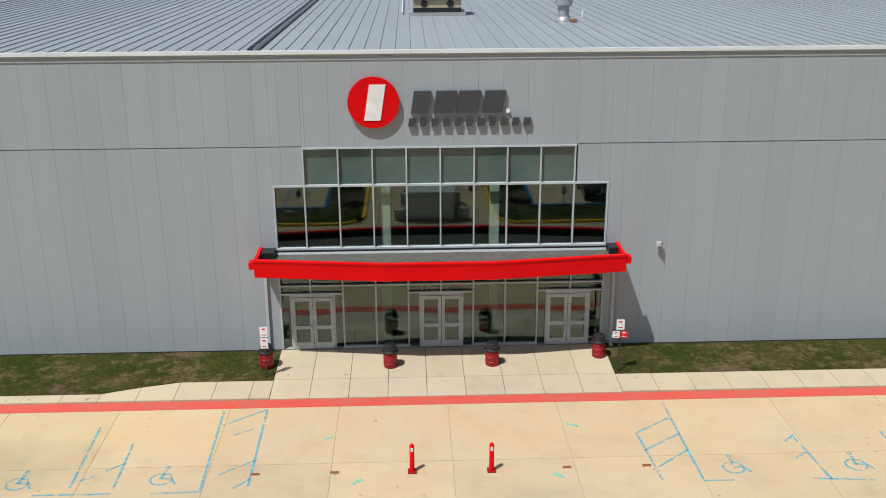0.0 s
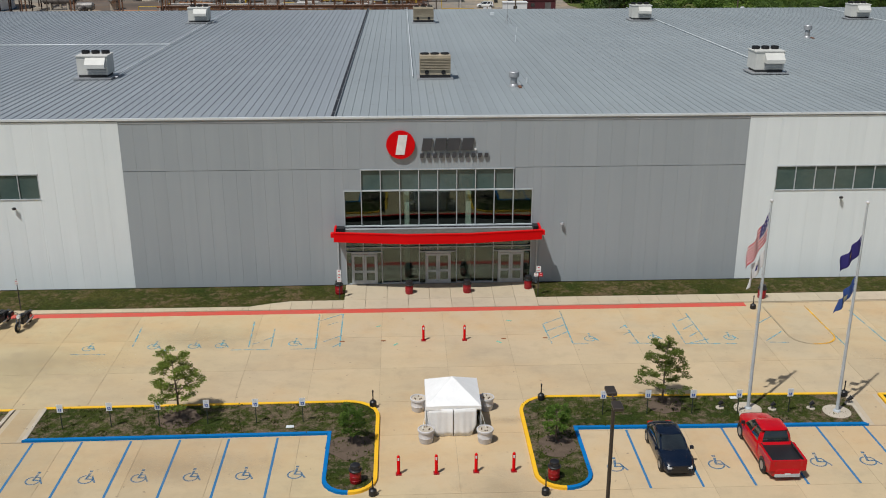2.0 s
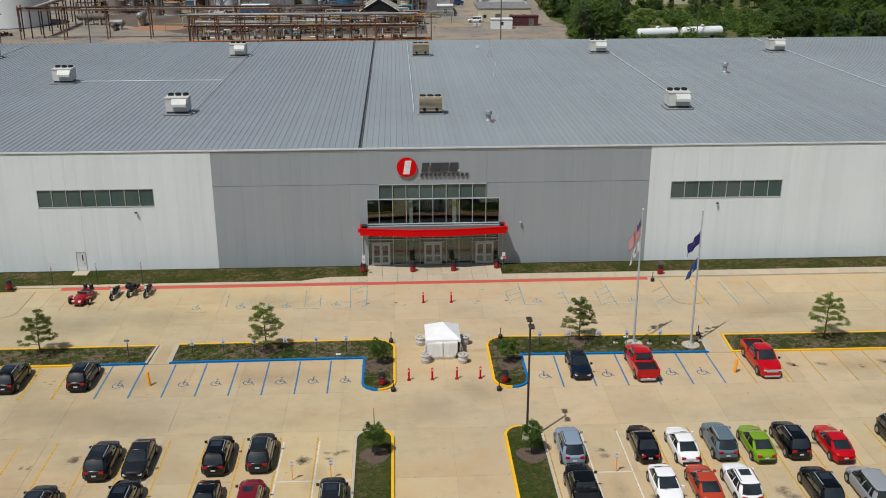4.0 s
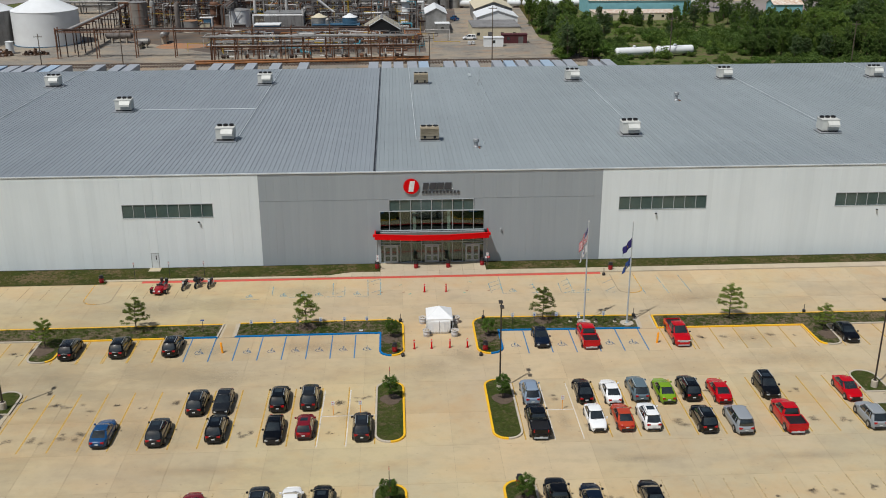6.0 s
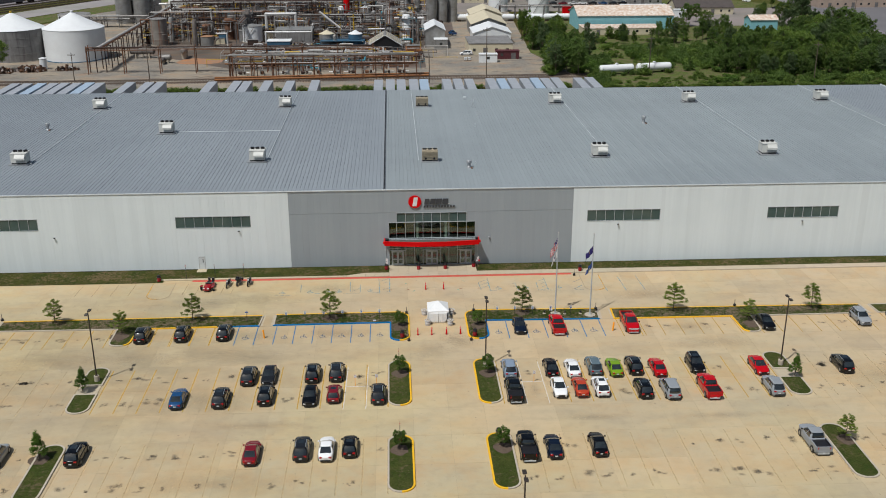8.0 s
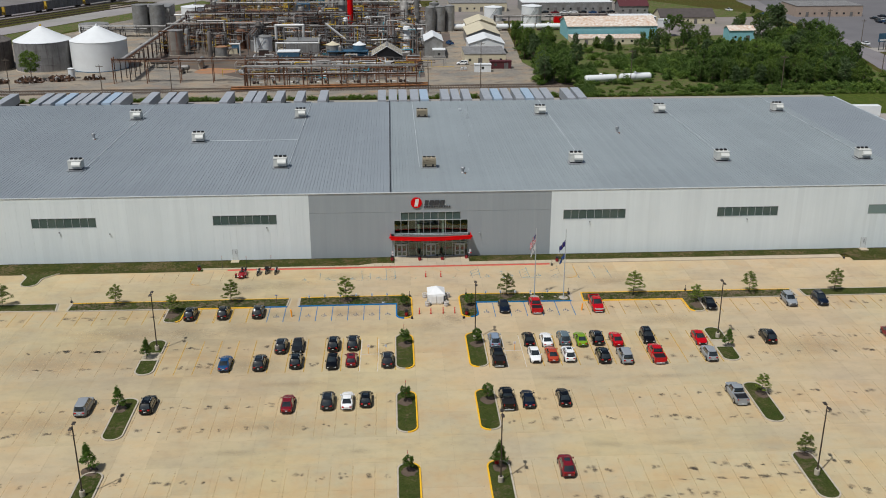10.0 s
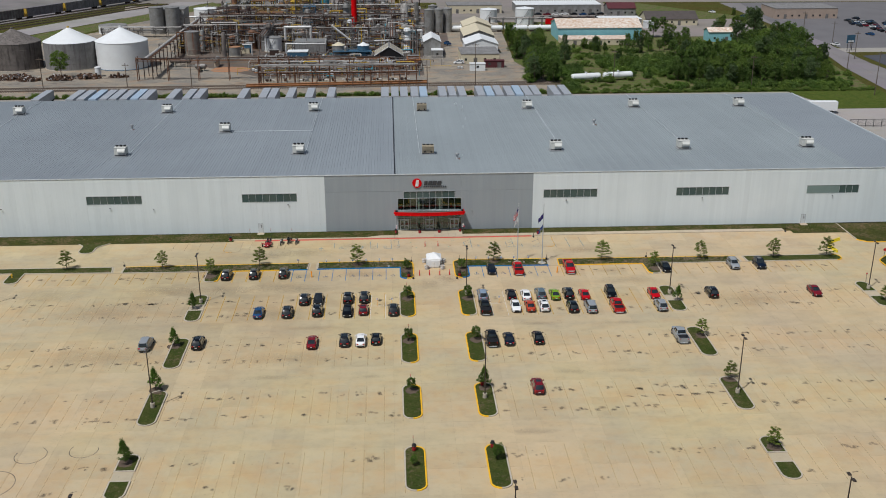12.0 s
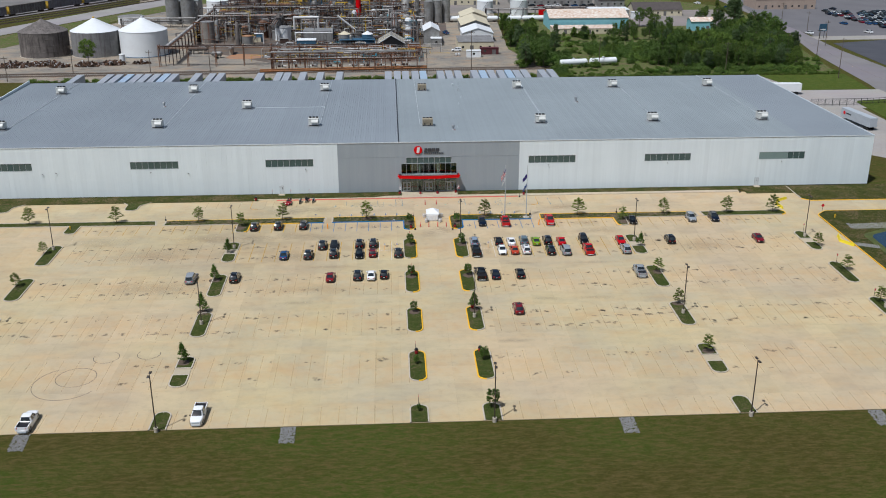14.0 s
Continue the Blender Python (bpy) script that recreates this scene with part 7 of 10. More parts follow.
for x, y, ra in [(36, -77.5, 0.9), (38.6, -77.3, 1.2), (33.2, -77.4, 0.8), (40.9, -77.0, 1.0), (30.5, -77.6, 0.6), (28.3, -77.5, 0.5), (20.5, -81, 0.6), (43.0, -76.8, 0.7)]:
    oil += [(x, y, ra, ra * 0.6), (x + 0.3, y - 0.1, ra * 0.7, ra * 0.5), (x - 0.4, y + 0.1, ra * 0.6, ra * 0.45)]
DUST = [(-27, -25.5, 7, 2.2), (-14, -25.5, 8, 2.2), (-52, -32, 12, 4), (-30, -44, 12, 4.5), (-62, -42, 14, 6), (-74, -33, 12, 5), (-57, -60, 16, 5), (-26, -62, 14, 3.5), (38, -31, 10, 2.6), (60, -42, 14, 5), (36, -26, 7, 2), (-16, -9, 7, 2.4), (-26, -12.5, 9, 3), (-35, -14, 9, 3), (33, -14, 9, 2.4)]
dust = []
for sp in [(-30, -31, 9, 3.8), (-40, -32.5, 8, 3.0), (-24, -32.6, 8, 2.4), (2.5, -27.8, 3.6, 2.2), (3.5, -29.5, 4.0, 2.4), (-1.0, -31.5, 4.2, 3), (21, -69, 5, 1), (-12, -69, 4.5, 1), (12, -87, 6, 1), (3.6, -21.2, 2.8, 0.6), (18, -50.5, 7, 1.0), (-22, -50.3, 8, 1.1), (33, -50.8, 6, 0.9), (30, -69, 7, 1), (-28, -68.5, 8, 1), (-9.5, -41, 1.6, 3.2), (11.7, -43.5, 1.2, 2.5)] + DUST:
    dust.append((sp[0], sp[1], sp[2], sp[3] * 1.2))
M["oil"] = smudge_mat("oil_stain", (0.085, 0.072, 0.058), 0.46, 2.1, 2.8)
smudges("oil_stains", oil, M["oil"], "dark oil drips in the parking stalls")
smudges("tyre_dust", dust, smudge_mat("tyre_dust", (0.25, 0.208, 0.145), 0.17, 0.9, 0.4), "grey tyre dust along the aisles")
M["tyre_mark"] = stain_mat("tyre_mark", (0.12, 0.105, 0.09), 0.62)
bm = bmnew()
for cx, cy, r, a0, a1 in [(-61.6, -96.5, 3.2, 0, 360), (-58.5, -89.5, 2.1, 160, 420), (-51.5, -88.6, 1.9, 150, 380), (-62.5, -98.5, 5.4, 120, 330)]:
    n = 40
    for k in range(n):
        t0, t1 = radians(a0 + (a1 - a0) * k / n), radians(a0 + (a1 - a0) * (k + 1) / n)
        prism(bm, [(cx + q * math.cos(t), cy + q * math.sin(t)) for q, t in ((r, t0), (r + 0.09, t0), (r + 0.09, t1), (r, t1))], 0.001, 0.0035)
tagged(part("tyre_marks", bm, M["tyre_mark"]), "looping dark tyre marks on the concrete", "stain", kind="stuff")

# gravel pads and the pond
M["riprap"] = plain("riprap", (0.27, 0.265, 0.26), (0.16, 0.155, 0.15), 2.5, 9, 0.95, bump=1.0)
for x, tilt in ((-64.4, -0.3), (-25.3, -0.1), (25.9, 0.05), (64.6, 0.1)):
    bm = bmnew()
    rng2 = random.Random(int(x))
    for k in range(420):
        px_, py_ = x + rng2.uniform(-1.1, 1.1), -113.9 - rng2.uniform(0, 4.4)
        r = rng2.uniform(0.09, 0.17)
        bmesh.ops.create_icosphere(bm, subdivisions=1, radius=r, matrix=Matrix.LocRotScale((px_ + tilt * (py_ + 113.9) * 0.3, py_, -0.08), Euler((rng2.random() * 3, rng2.random() * 3, 0)), (1, 0.8, 0.6)))
    tagged(part("riprap", bm, M["riprap"]), "pad of loose grey stone at the lot's edge", "stones", kind="stuff")
W = Nodes("pond_water")
W.bump(W.noise(1.2, 3), 0.15, 0.05)
M["water"] = W.done((0.02, 0.045, 0.075), 0.08, 0, 0.6)
bm = bmnew()
prism(bm, rounded([(98.9, -55), (150, -55), (150, -35.4), (106, -35.2), (99.4, -38.6)], [3, 0, 0, 2, 3]), 0.10, 0.150)
tagged(part("water", bm, M["water"]), "dark blue water of a retention pond", "pond", kind="structure")
M["algae"] = plain("algae", (0.085, 0.105, 0.018), (0.05, 0.06, 0.02), 0.7, 9, 0.7)
bm = bmnew()
prism(bm, rounded([(97.6, -56), (150.4, -56), (150.4, -34.4), (105, -34.0), (97.8, -37.6)], [3, 0, 0, 3, 3]), 0.09, 0.135)
tagged(part("algae", bm, M["algae"]), "green algae along the pond's shore", "algae", kind="structure")
M["bank_gravel"] = plain("bank_gravel", (0.25, 0.235, 0.20), (0.10, 0.11, 0.05), 0.9, 9, 0.95, bump=1.0)
bm = bmnew()
prism(bm, rounded([(97.0, -33.9), (97.4, -30.6), (120, -29.4), (150, -29.6), (150, -34.2), (106, -33.9)], [1, 2, 0, 0, 0, 0]), 0.09, 0.122)
prism(bm, rounded([(93.4, -44.6), (93.4, -42.6), (98.2, -44.4), (98.6, -47.0)], [0, 0, 0.6, 0.6]), 0.09, 0.124)
tagged(part("gravel_bank", bm, M["bank_gravel"]), "grey gravel bank and spillway of the pond", "gravel", kind="structure")
bm = bmnew()
rng2 = random.Random(5)
for k in range(700):
    t = rng2.random()
    if k % 3:
        x, y = 97.4 + 36 * t * t, -30.2 - rng2.random() * 3.4
    else:
        x, y = 93.6 + 4.6 * t, -43.6 - 2.2 * t + rng2.uniform(-1.0, 1.0)
    r = rng2.uniform(0.07, 0.2)
    bmesh.ops.create_icosphere(bm, subdivisions=1, radius=r, matrix=Matrix.LocRotScale((x, y, 0.12), Euler((rng2.random() * 3, 0, rng2.random() * 3)), (1, 0.8, 0.55)))
tagged(part("riprap", bm, M["riprap"]), "grey stones on the bank of the pond", "stones", kind="stuff")
M["yellow_box"] = plain("yellow_plastic", (0.80, 0.62, 0.02), rough=0.5)
for x, y, r in [(91.5, -39.9, 74), (91.9, -43.2, 119), (88.9, -11.9, 32), (86.5, -16.7, 96)]:
    b = thing("barrier", "yellow plastic traffic barrier lying on the concrete", "barrier", pose(x, y, 0.0, 0, 0, r), "yellow barriers")
    bm = bmnew()
    a = [(-0.28, 0), (0.28, 0), (0.12, 0.35), (0.09, 0.62), (-0.09, 0.62), (-0.12, 0.35)]
    f = [bm.verts.new((-1.85, u, v)) for u, v in a]
    g = [bm.verts.new((1.85, u, v)) for u, v in a]
    bm.faces.new(f[::-1])
    bm.faces.new(g)
    for i in range(6):
        j = (i + 1) % 6
        bm.faces.new((f[i], f[j], g[j], g[i]))
    bmesh.ops.recalc_face_normals(bm, faces=bm.faces)
    part("body", bm, M["yellow_box"], b)
# ---------------------------------------------------------------- far ground


def yard_mat(name):
    """Worked yard: grey paving worn through to tan dust, rusty washes, dark wet patches, grit."""
    n = Nodes(name)
    col = n.mix(n.ramp(n.noise(0.06, 6, 0.62), 0.40, 0.58), (0.31, 0.262, 0.200), (0.215, 0.198, 0.172))
    col = n.mix(n.math("MULTIPLY", n.ramp(n.noise(0.10, 5, 0.6, (1, 1.7, 1)), 0.52, 0.68), 0.55), col, (0.36, 0.22, 0.12))
    col = n.mix(n.math("MULTIPLY", n.ramp(n.noise(0.16, 6, 0.66, (0.7, 1.3, 1)), 0.54, 0.64), 0.62), col, (0.085, 0.076, 0.066))
    col = n.mix(n.math("MULTIPLY", n.ramp(n.noise(0.9, 6, 0.7), 0.50, 0.70), 0.35), col, (0.43, 0.39, 0.33))
    f = n.noise(4.0, 6, 0.8)
    col = n.mix(n.math("MULTIPLY", n.ramp(f, 0.50, 0.70), 0.40), col, (0.11, 0.095, 0.08))
    n.bump(f, 0.5, 0.05)
    return n.done(col, 0.92, 0, 0.15)


M["yard"] = yard_mat("yard_gravel")
M["ballast"] = concrete("rail_ballast", (0.22, 0.208, 0.195), (0.15, 0.142, 0.137), (0.19, 0.155, 0.125))
M["road_grey"] = concrete("service_concrete", (0.31, 0.30, 0.28), (0.25, 0.24, 0.225), (0.29, 0.25, 0.2))
M["far_yard"] = concrete("far_yard", (0.26, 0.235, 0.205), (0.20, 0.185, 0.165), (0.27, 0.22, 0.17))
M["asphalt"] = plain("asphalt", (0.155, 0.148, 0.152), (0.125, 0.119, 0.124), 0.06, 8, 0.9)
M["road_top"] = concrete("road_concrete", (0.235, 0.222, 0.222), (0.19, 0.18, 0.182), (0.23, 0.20, 0.18))
M["asphalt_new"] = plain("asphalt_new", (0.055, 0.058, 0.07), (0.075, 0.075, 0.085), 0.1, 8, 0.9)
M["meadow"] = grass_mat("meadow", (0.055, 0.112, 0.016), (0.112, 0.126, 0.036), (0.15, 0.115, 0.07), 0.50)
M["court"] = concrete("court_concrete", (0.355, 0.335, 0.30), (0.30, 0.285, 0.255), (0.35, 0.30, 0.23), island=True)
M["dirt_red"] = plain("dirt_red", (0.40, 0.17, 0.07), (0.26, 0.18, 0.12), 0.3, 6, 0.95)


def sheet(name, pts, z, material, label, category="ground"):
    bm = bmnew()
    prism(bm, pts, -0.2, z)
    return tagged(part(name, bm, M[material]), label, category, kind="structure")


sheet("truck_court", [(-150, BY1 + 0.1), (176, BY1 + 0.1), (176, 117.5), (146, 117.5), (140, 146.5), (-150, 146.5)], -0.03, "court", "pale concrete truck court behind the plant", "pavement")
sheet("truck_drive", [(118, 44), (126, 36), (131.3, 27.5), (134.5, 24), (155.3, 22), (155.3, BY1 + 0.09), (BX1 + 0.1, BY1 + 0.09), (BX1 + 0.1, 60)], -0.03, "court", "concrete truck drive beside the plant", "pavement")
sheet("yard", [(-200, 150), (-70, 150), (58, 152), (46, 215), (52, 345), (-40, 420), (-170, 420), (-150, 330), (-196, 230)], -0.04, "yard", "dusty gravel yard of a chemical works")
M["works_floor"] = concrete("works_floor", (0.15, 0.125, 0.10), (0.085, 0.072, 0.06), (0.22, 0.115, 0.05))
sheet("works_floor", [(-104, 226), (-60, 186), (6, 186), (6, 226), (20, 260), (26, 400), (-100, 400)], -0.035, "works_floor", "dark stained floor of the works")
sheet("yard_red", rounded([(-83, 198), (-66, 197), (-66, 207), (-80, 210)], [4, 5, 4, 4]), -0.03, "dirt_red", "reddish bare soil in the yard")
sheet("meadow", [(58, 150), (174, 149), (184, 225), (198, 350), (150, 420), (60, 350), (46, 215)], -0.04, "meadow", "overgrown meadow with shrubs")
sheet("road", [(170, 20), (200, 20), (199.5, 154), (198.5, 204), (201.5, 248), (209, 331), (215, 420), (202, 420), (198.8, 313), (193.5, 252), (183, 195), (176.5, 126), (173, 106)], -0.035, "road_top", "worn grey road past the plant", "road")
sheet("far_lot", [(203, 243), (420, 232), (420, 420), (215, 420), (201.5, 330)], -0.03, "asphalt", "wide grey parking lot beyond the road", "pavement")
sheet("dark_lot", [(201.5, 160), (300, 152), (300, 231), (235, 231), (203.5, 222)], -0.02, "asphalt_new", "freshly sealed dark lot", "pavement")
M["mown"] = grass_mat("mown_lawn", (0.050, 0.082, 0.012), (0.088, 0.105, 0.020), (0.13, 0.11, 0.05), 0.60)
sheet("mown_lawn", [(146.2, 117.7), (173, 118.6), (176, 148.0), (112, 148.0), (112, 146.6), (140.2, 146.6)], -0.02, "mown", "mown green lawn beside the truck drive", "lawn")
sheet("far_plain", [(-420, 440), (420, 420.2), (700, 900), (-700, 900)], -0.05, "far_yard", "dusty grey ground of the far yards")
sheet("verge", [(200, 232), (300, 231.5), (300, 246), (200.5, 242.5)], -0.01, "court", "pale concrete strip between the lots", "pavement")
bm = bmnew()
for y in range(40, 330, 9):
    xc = 186.3 + max(0, y - 150) * 0.085
    box(bm, xc, xc + 0.14, y, y + 9, -0.04, -0.030)
    box(bm, xc + 0.36, xc + 0.5, y, y + 9, -0.04, -0.030)
tagged(part("centre_line", bm, M["worn_yellow"]), "yellow double centre line of the road", "marking", kind="structure")
# rail corridor to the north-west
sheet("rail_bed", [(-330, 150), (-262, 262), (-182, 408), (-150, 470), (-260, 470), (-420, 250)], -0.025, "ballast", "grey ballast of the rail yard")
sheet("service_road", [(-250, 215), (-207, 268), (-168, 346), (-120, 440), (-142, 440), (-182, 362), (-216, 290), (-262, 235)], -0.01, "road_grey", "pale service road beside the rails", "road")
sheet("embankment", [(-220, 225), (-190, 232), (-160, 318), (-110, 420), (-120, 438), (-167, 344), (-206, 266)], 0.0, "meadow", "green grassy bank beside the service road")

M["rail"] = plain("rail_steel", (0.14, 0.10, 0.08), rough=0.6)
M["sleeper"] = plain("sleeper", (0.11, 0.085, 0.065), rough=0.9, vary=0.2)


def track(x0, y0, x1, y1, label):
    t = thing("rail_track", label, "railway track", kind="structure")
    a, b = Vector((x0, y0)), Vector((x1, y1))
    d = (b - a).normalized()
    s = Vector((-d.y, d.x))
    for k in (-0.72, 0.72):
        bm = bmnew()
        p, q = a + s * (k - 0.05), a + s * (k + 0.05)
        e = b - a
        prism(bm, [tuple(p), tuple(p + e), tuple(q + e), tuple(q)], 0.1, 0.28)
        part("rail", bm, M["rail"], t)
    bm = bmnew()
    L = (b - a).length
    for i in range(int(L / 0.9)):
        c = a + d * i * 0.9
        prism(bm, [tuple(c - s * 1.3), tuple(c + d * 0.28 - s * 1.3), tuple(c + d * 0.28 + s * 1.3), tuple(c + s * 1.3)], -0.1, 0.10)
    tagged(part("sleepers", bm, M["sleeper"], t), kind="stuff")


track(-190, 160.5, 62, 165.5, "rusty rail track along the works")
track(-190, 165.5, 62, 169.5, "rusty rail track along the works")
for k in range(4):
    track(-300 + k * 6.5, 224 - k * 4, -165 + k * 6.5, 440 - k * 4, "rail track of the yard with pale ballast")

# ---------------------------------------------------------------- works
M["steel_rust"] = plain("rusty_steel", (0.20, 0.095, 0.050), (0.10, 0.052, 0.034), 0.8, 10, 0.85, vary=0.2)
M["steel_grey"] = plain("grey_steel", (0.19, 0.185, 0.18), (0.11, 0.10, 0.095), 0.6, 10, 0.6, 0.2, vary=0.2)
M["pipe_grey"] = plain("pipe_lagging", (0.30, 0.29, 0.275), (0.14, 0.13, 0.118), 0.6, 10, 0.5, 0.3, vary=0.3)
M["pipe_white"] = plain("pipe_white", (0.56, 0.54, 0.51), (0.26, 0.24, 0.215), 0.6, 10, 0.5, vary=0.15)
M["tank_white"] = plain("tank_white", (0.76, 0.78, 0.78), (0.70, 0.71, 0.71), 0.3, 5, 0.5)


def streaked(name, a, b, drip):
    """Old tank plate: patches, and drips that run down it."""
    n = Nodes(name)
    col = n.mix(n.ramp(n.noise(0.35, 5, 0.65), 0.35, 0.65), a, b)
    col = n.mix(n.math("MULTIPLY", n.ramp(n.noise(1.0, 5, 0.7, (1, 1, 0.09)), 0.5, 0.66), 0.8), col, drip)
    return n.done(col, 0.75, 0, 0.3)


M["tank_grey"] = streaked("tank_grey", (0.25, 0.245, 0.24), (0.19, 0.185, 0.18), (0.11, 0.10, 0.095))
M["tank_brown"] = streaked("tank_brown", (0.19, 0.168, 0.152), (0.115, 0.10, 0.092), (0.05, 0.042, 0.038))
M["tank_rust"] = streaked("tank_rust", (0.27, 0.25, 0.22), (0.20, 0.175, 0.15), (0.22, 0.075, 0.03))
M["pipe_bright"] = plain("bright_lagging", (0.70, 0.70, 0.69), (0.52, 0.51, 0.49), 0.8, 8, 0.42, 0.2)
M["rust_orange"] = plain("orange_rust", (0.32, 0.135, 0.045), (0.19, 0.08, 0.035), 0.7, 8, 0.85)
M["tank_silver"] = plain("tank_silver", (0.33, 0.33, 0.32), (0.21, 0.20, 0.185), 0.4, 4, 0.5, 0.3)
M["dark_brown"] = plain("dark_brown", (0.055, 0.030, 0.022), (0.03, 0.02, 0.017), 0.6, 6, 0.8)
M["works_yellow"] = plain("works_yellow", (0.58, 0.38, 0.03), (0.42, 0.28, 0.05), 0.6, 8, 0.6)
M["works_blue"] = plain("works_blue", (0.045, 0.125, 0.205), (0.04, 0.095, 0.15), 0.6, 8, 0.6)
M["cyan_wall"] = plain("cyan_wall", (0.24, 0.50, 0.55), (0.20, 0.43, 0.48), 0.4, 6, 0.7)
M["cream_wall"] = plain("cream_wall", (0.60, 0.53, 0.38), (0.54, 0.48, 0.35), 0.4, 6, 0.7)
M["roof_rust"] = plain("rusted_roof", (0.74, 0.70, 0.63), (0.46, 0.27, 0.16), 0.8, 3, 0.8)
M["roof_brown"] = plain("brown_roof", (0.09, 0.075, 0.07), (0.065, 0.055, 0.05), 0.5, 6, 0.9)
SC = Nodes("scrap_metal")
SC_C = SC.mix(SC.ramp(SC.island(), 0.80, 0.97), SC.mix(SC.island(), (0.03, 0.022, 0.018), (0.15, 0.075, 0.04)), (0.55, 0.56, 0.56))
M["scrap"] = SC.done(SC_C, 0.8, 0.0, 0.3)
M["works_teal"] = plain("works_teal", (0.06, 0.28, 0.36), (0.05, 0.2, 0.26), 0.6, 8, 0.6)
M["store_wall"] = plain("store_wall", (0.40, 0.31, 0.25), (0.34, 0.265, 0.215), 0.4, 6, 0.7)
M["autorack"] = streaked("autorack_steel", (0.21, 0.195, 0.205), (0.155, 0.14, 0.15), (0.10, 0.075, 0.06))
M["maroon"] = plain("maroon_steel", (0.10, 0.025, 0.03), rough=0.7)


def storage_tank(x, y, r, h, cone, wall, roof, label, bands=True, rails=True):
    t = thing("storage_tank", label, "tank", pose(x, y, -0.06), "storage tanks")
    bm = bmnew()
    turned(bm, [(r, 0), (r, h)], 40)
    shell = part("shell", bm, M[wall], t)
    bm = bmnew()
    turned(bm, [(r + 0.12, h), (r + 0.10, h + 0.08), (r * 0.5, h + cone * 0.5), (0.35, h + cone)], 40)
    part("cone_roof", bm, M[roof], t)
    if cone > 2:
        bm = bmnew()
        turned(bm, [(0.5, h + cone - 0.2), (0.5, h + cone + 0.5), (0.2, h + cone + 0.6)], 10)
        part("vent", bm, M["works_yellow"] if roof == "tank_white" and wall == "tank_grey" else M[roof], t)
    if bands:
        for k in range(1, 4):
            bm = bmnew()
            z = h * k / 4
            turned(bm, [(r + 0.005, z), (r + 0.05, z + 0.03), (r + 0.05, z + 0.12), (r + 0.005, z + 0.15)], 40)
            part("hoop", bm, M[wall], t)
    bm = bmnew()
    turned(bm, [(r + 0.3, 0), (r + 0.3, 0.25)], 40)
    part("ring_wall", bm, M["works_blue"] if wall == "tank_white" and r > 8 else M["kerb_plain"], t)
    bm = bmnew()
    for k in range(10):
        a0, a1 = -2.2 + 0.09 * k, -2.2 + 0.09 * (k + 1)
        z = 0.4 + (h - 0.5) * k / 10
        rod(bm, ((r + 0.35) * math.cos(a0), (r + 0.35) * math.sin(a0), z), ((r + 0.35) * math.cos(a1), (r + 0.35) * math.sin(a1), z + (h - 0.5) / 10), 0.09, n=5)
    if rails:
        part("stair_rail", bm, M["steel_grey"], t)
    else:
        bm.free()
    return t


storage_tank(-119.9, 212.8, 10.6, 11.0, 5.3, "tank_white", "tank_white", "large white storage tank with a cone roof", False, False)
storage_tank(-141.2, 212.8, 10.6, 11.0, 5.3, "tank_grey", "tank_white", "grey stained storage tank with a white cone roof", True, False)
storage_tank(-164.2, 212.8, 10.6, 10.8, 5.2, "tank_brown", "tank_brown", "rusty brown storage tank with a cone roof", True, False)
storage_tank(-96.2, 241.2, 3.2, 10.2, 0.5, "tank_rust", "tank_grey", "tall rust-streaked steel tank", True, False)
storage_tank(-148.9, 309, 7.0, 4.0, 0.6, "tank_white", "tank_grey", "low white tank with a dark roof", False)
storage_tank(-108.9, 350, 6.2, 7.0, 1.0, "tank_white", "tank_white", "white tank behind the works", False)
storage_tank(-61.0, 248, 3.9, 6.4, 0.7, "tank_white", "tank_silver", "short white process tank among the pipes", False)
storage_tank(-77.0, 236.6, 2.5, 4.0, 0.4, "tank_silver", "dirt_red", "low grey tank with a pinkish top", False, False)
storage_tank(-30.0, 223.3, 2.8, 6.5, 1.3, "tank_silver", "cream_wall", "steel tank in a blue frame", True, False)
storage_tank(-19.3, 222.6, 2.6, 6.5, 1.3, "works_blue", "tank_white", "blue tank with a pale roof", True, False)
storage_tank(-17.2, 300, 2.4, 7.0, 0.8, "tank_silver", "tank_white", "silver tank with a pale roof", False)
storage_tank(-9.4, 314, 2.6, 7.2, 0.4, "tank_silver", "tank_grey", "weathered silver tank among the pipes", True, False)
storage_tank(46.6, 339, 4.7, 7.0, 0.8, "tank_white", "tank_white", "white tank beside the sheds", False)
storage_tank(65.5, 331, 5.1, 8.4, 0.9, "tank_white", "tank_white", "white tank beside the sheds", False)
for x, y, h in ((12.3, 298, 12), (17.2, 300, 12), (22.0, 303, 12), (14.6, 306, 13)):
    storage_tank(x, y, 2.3, h, 0.9, "tank_silver", "tank_silver", "tall grey steel silo beside the works", True, False)
storage_tank(-124.6, 190.6, 1.2, 3.7, 0.3, "tank_white", "tank_white", "small white tank in the yard", False, False)


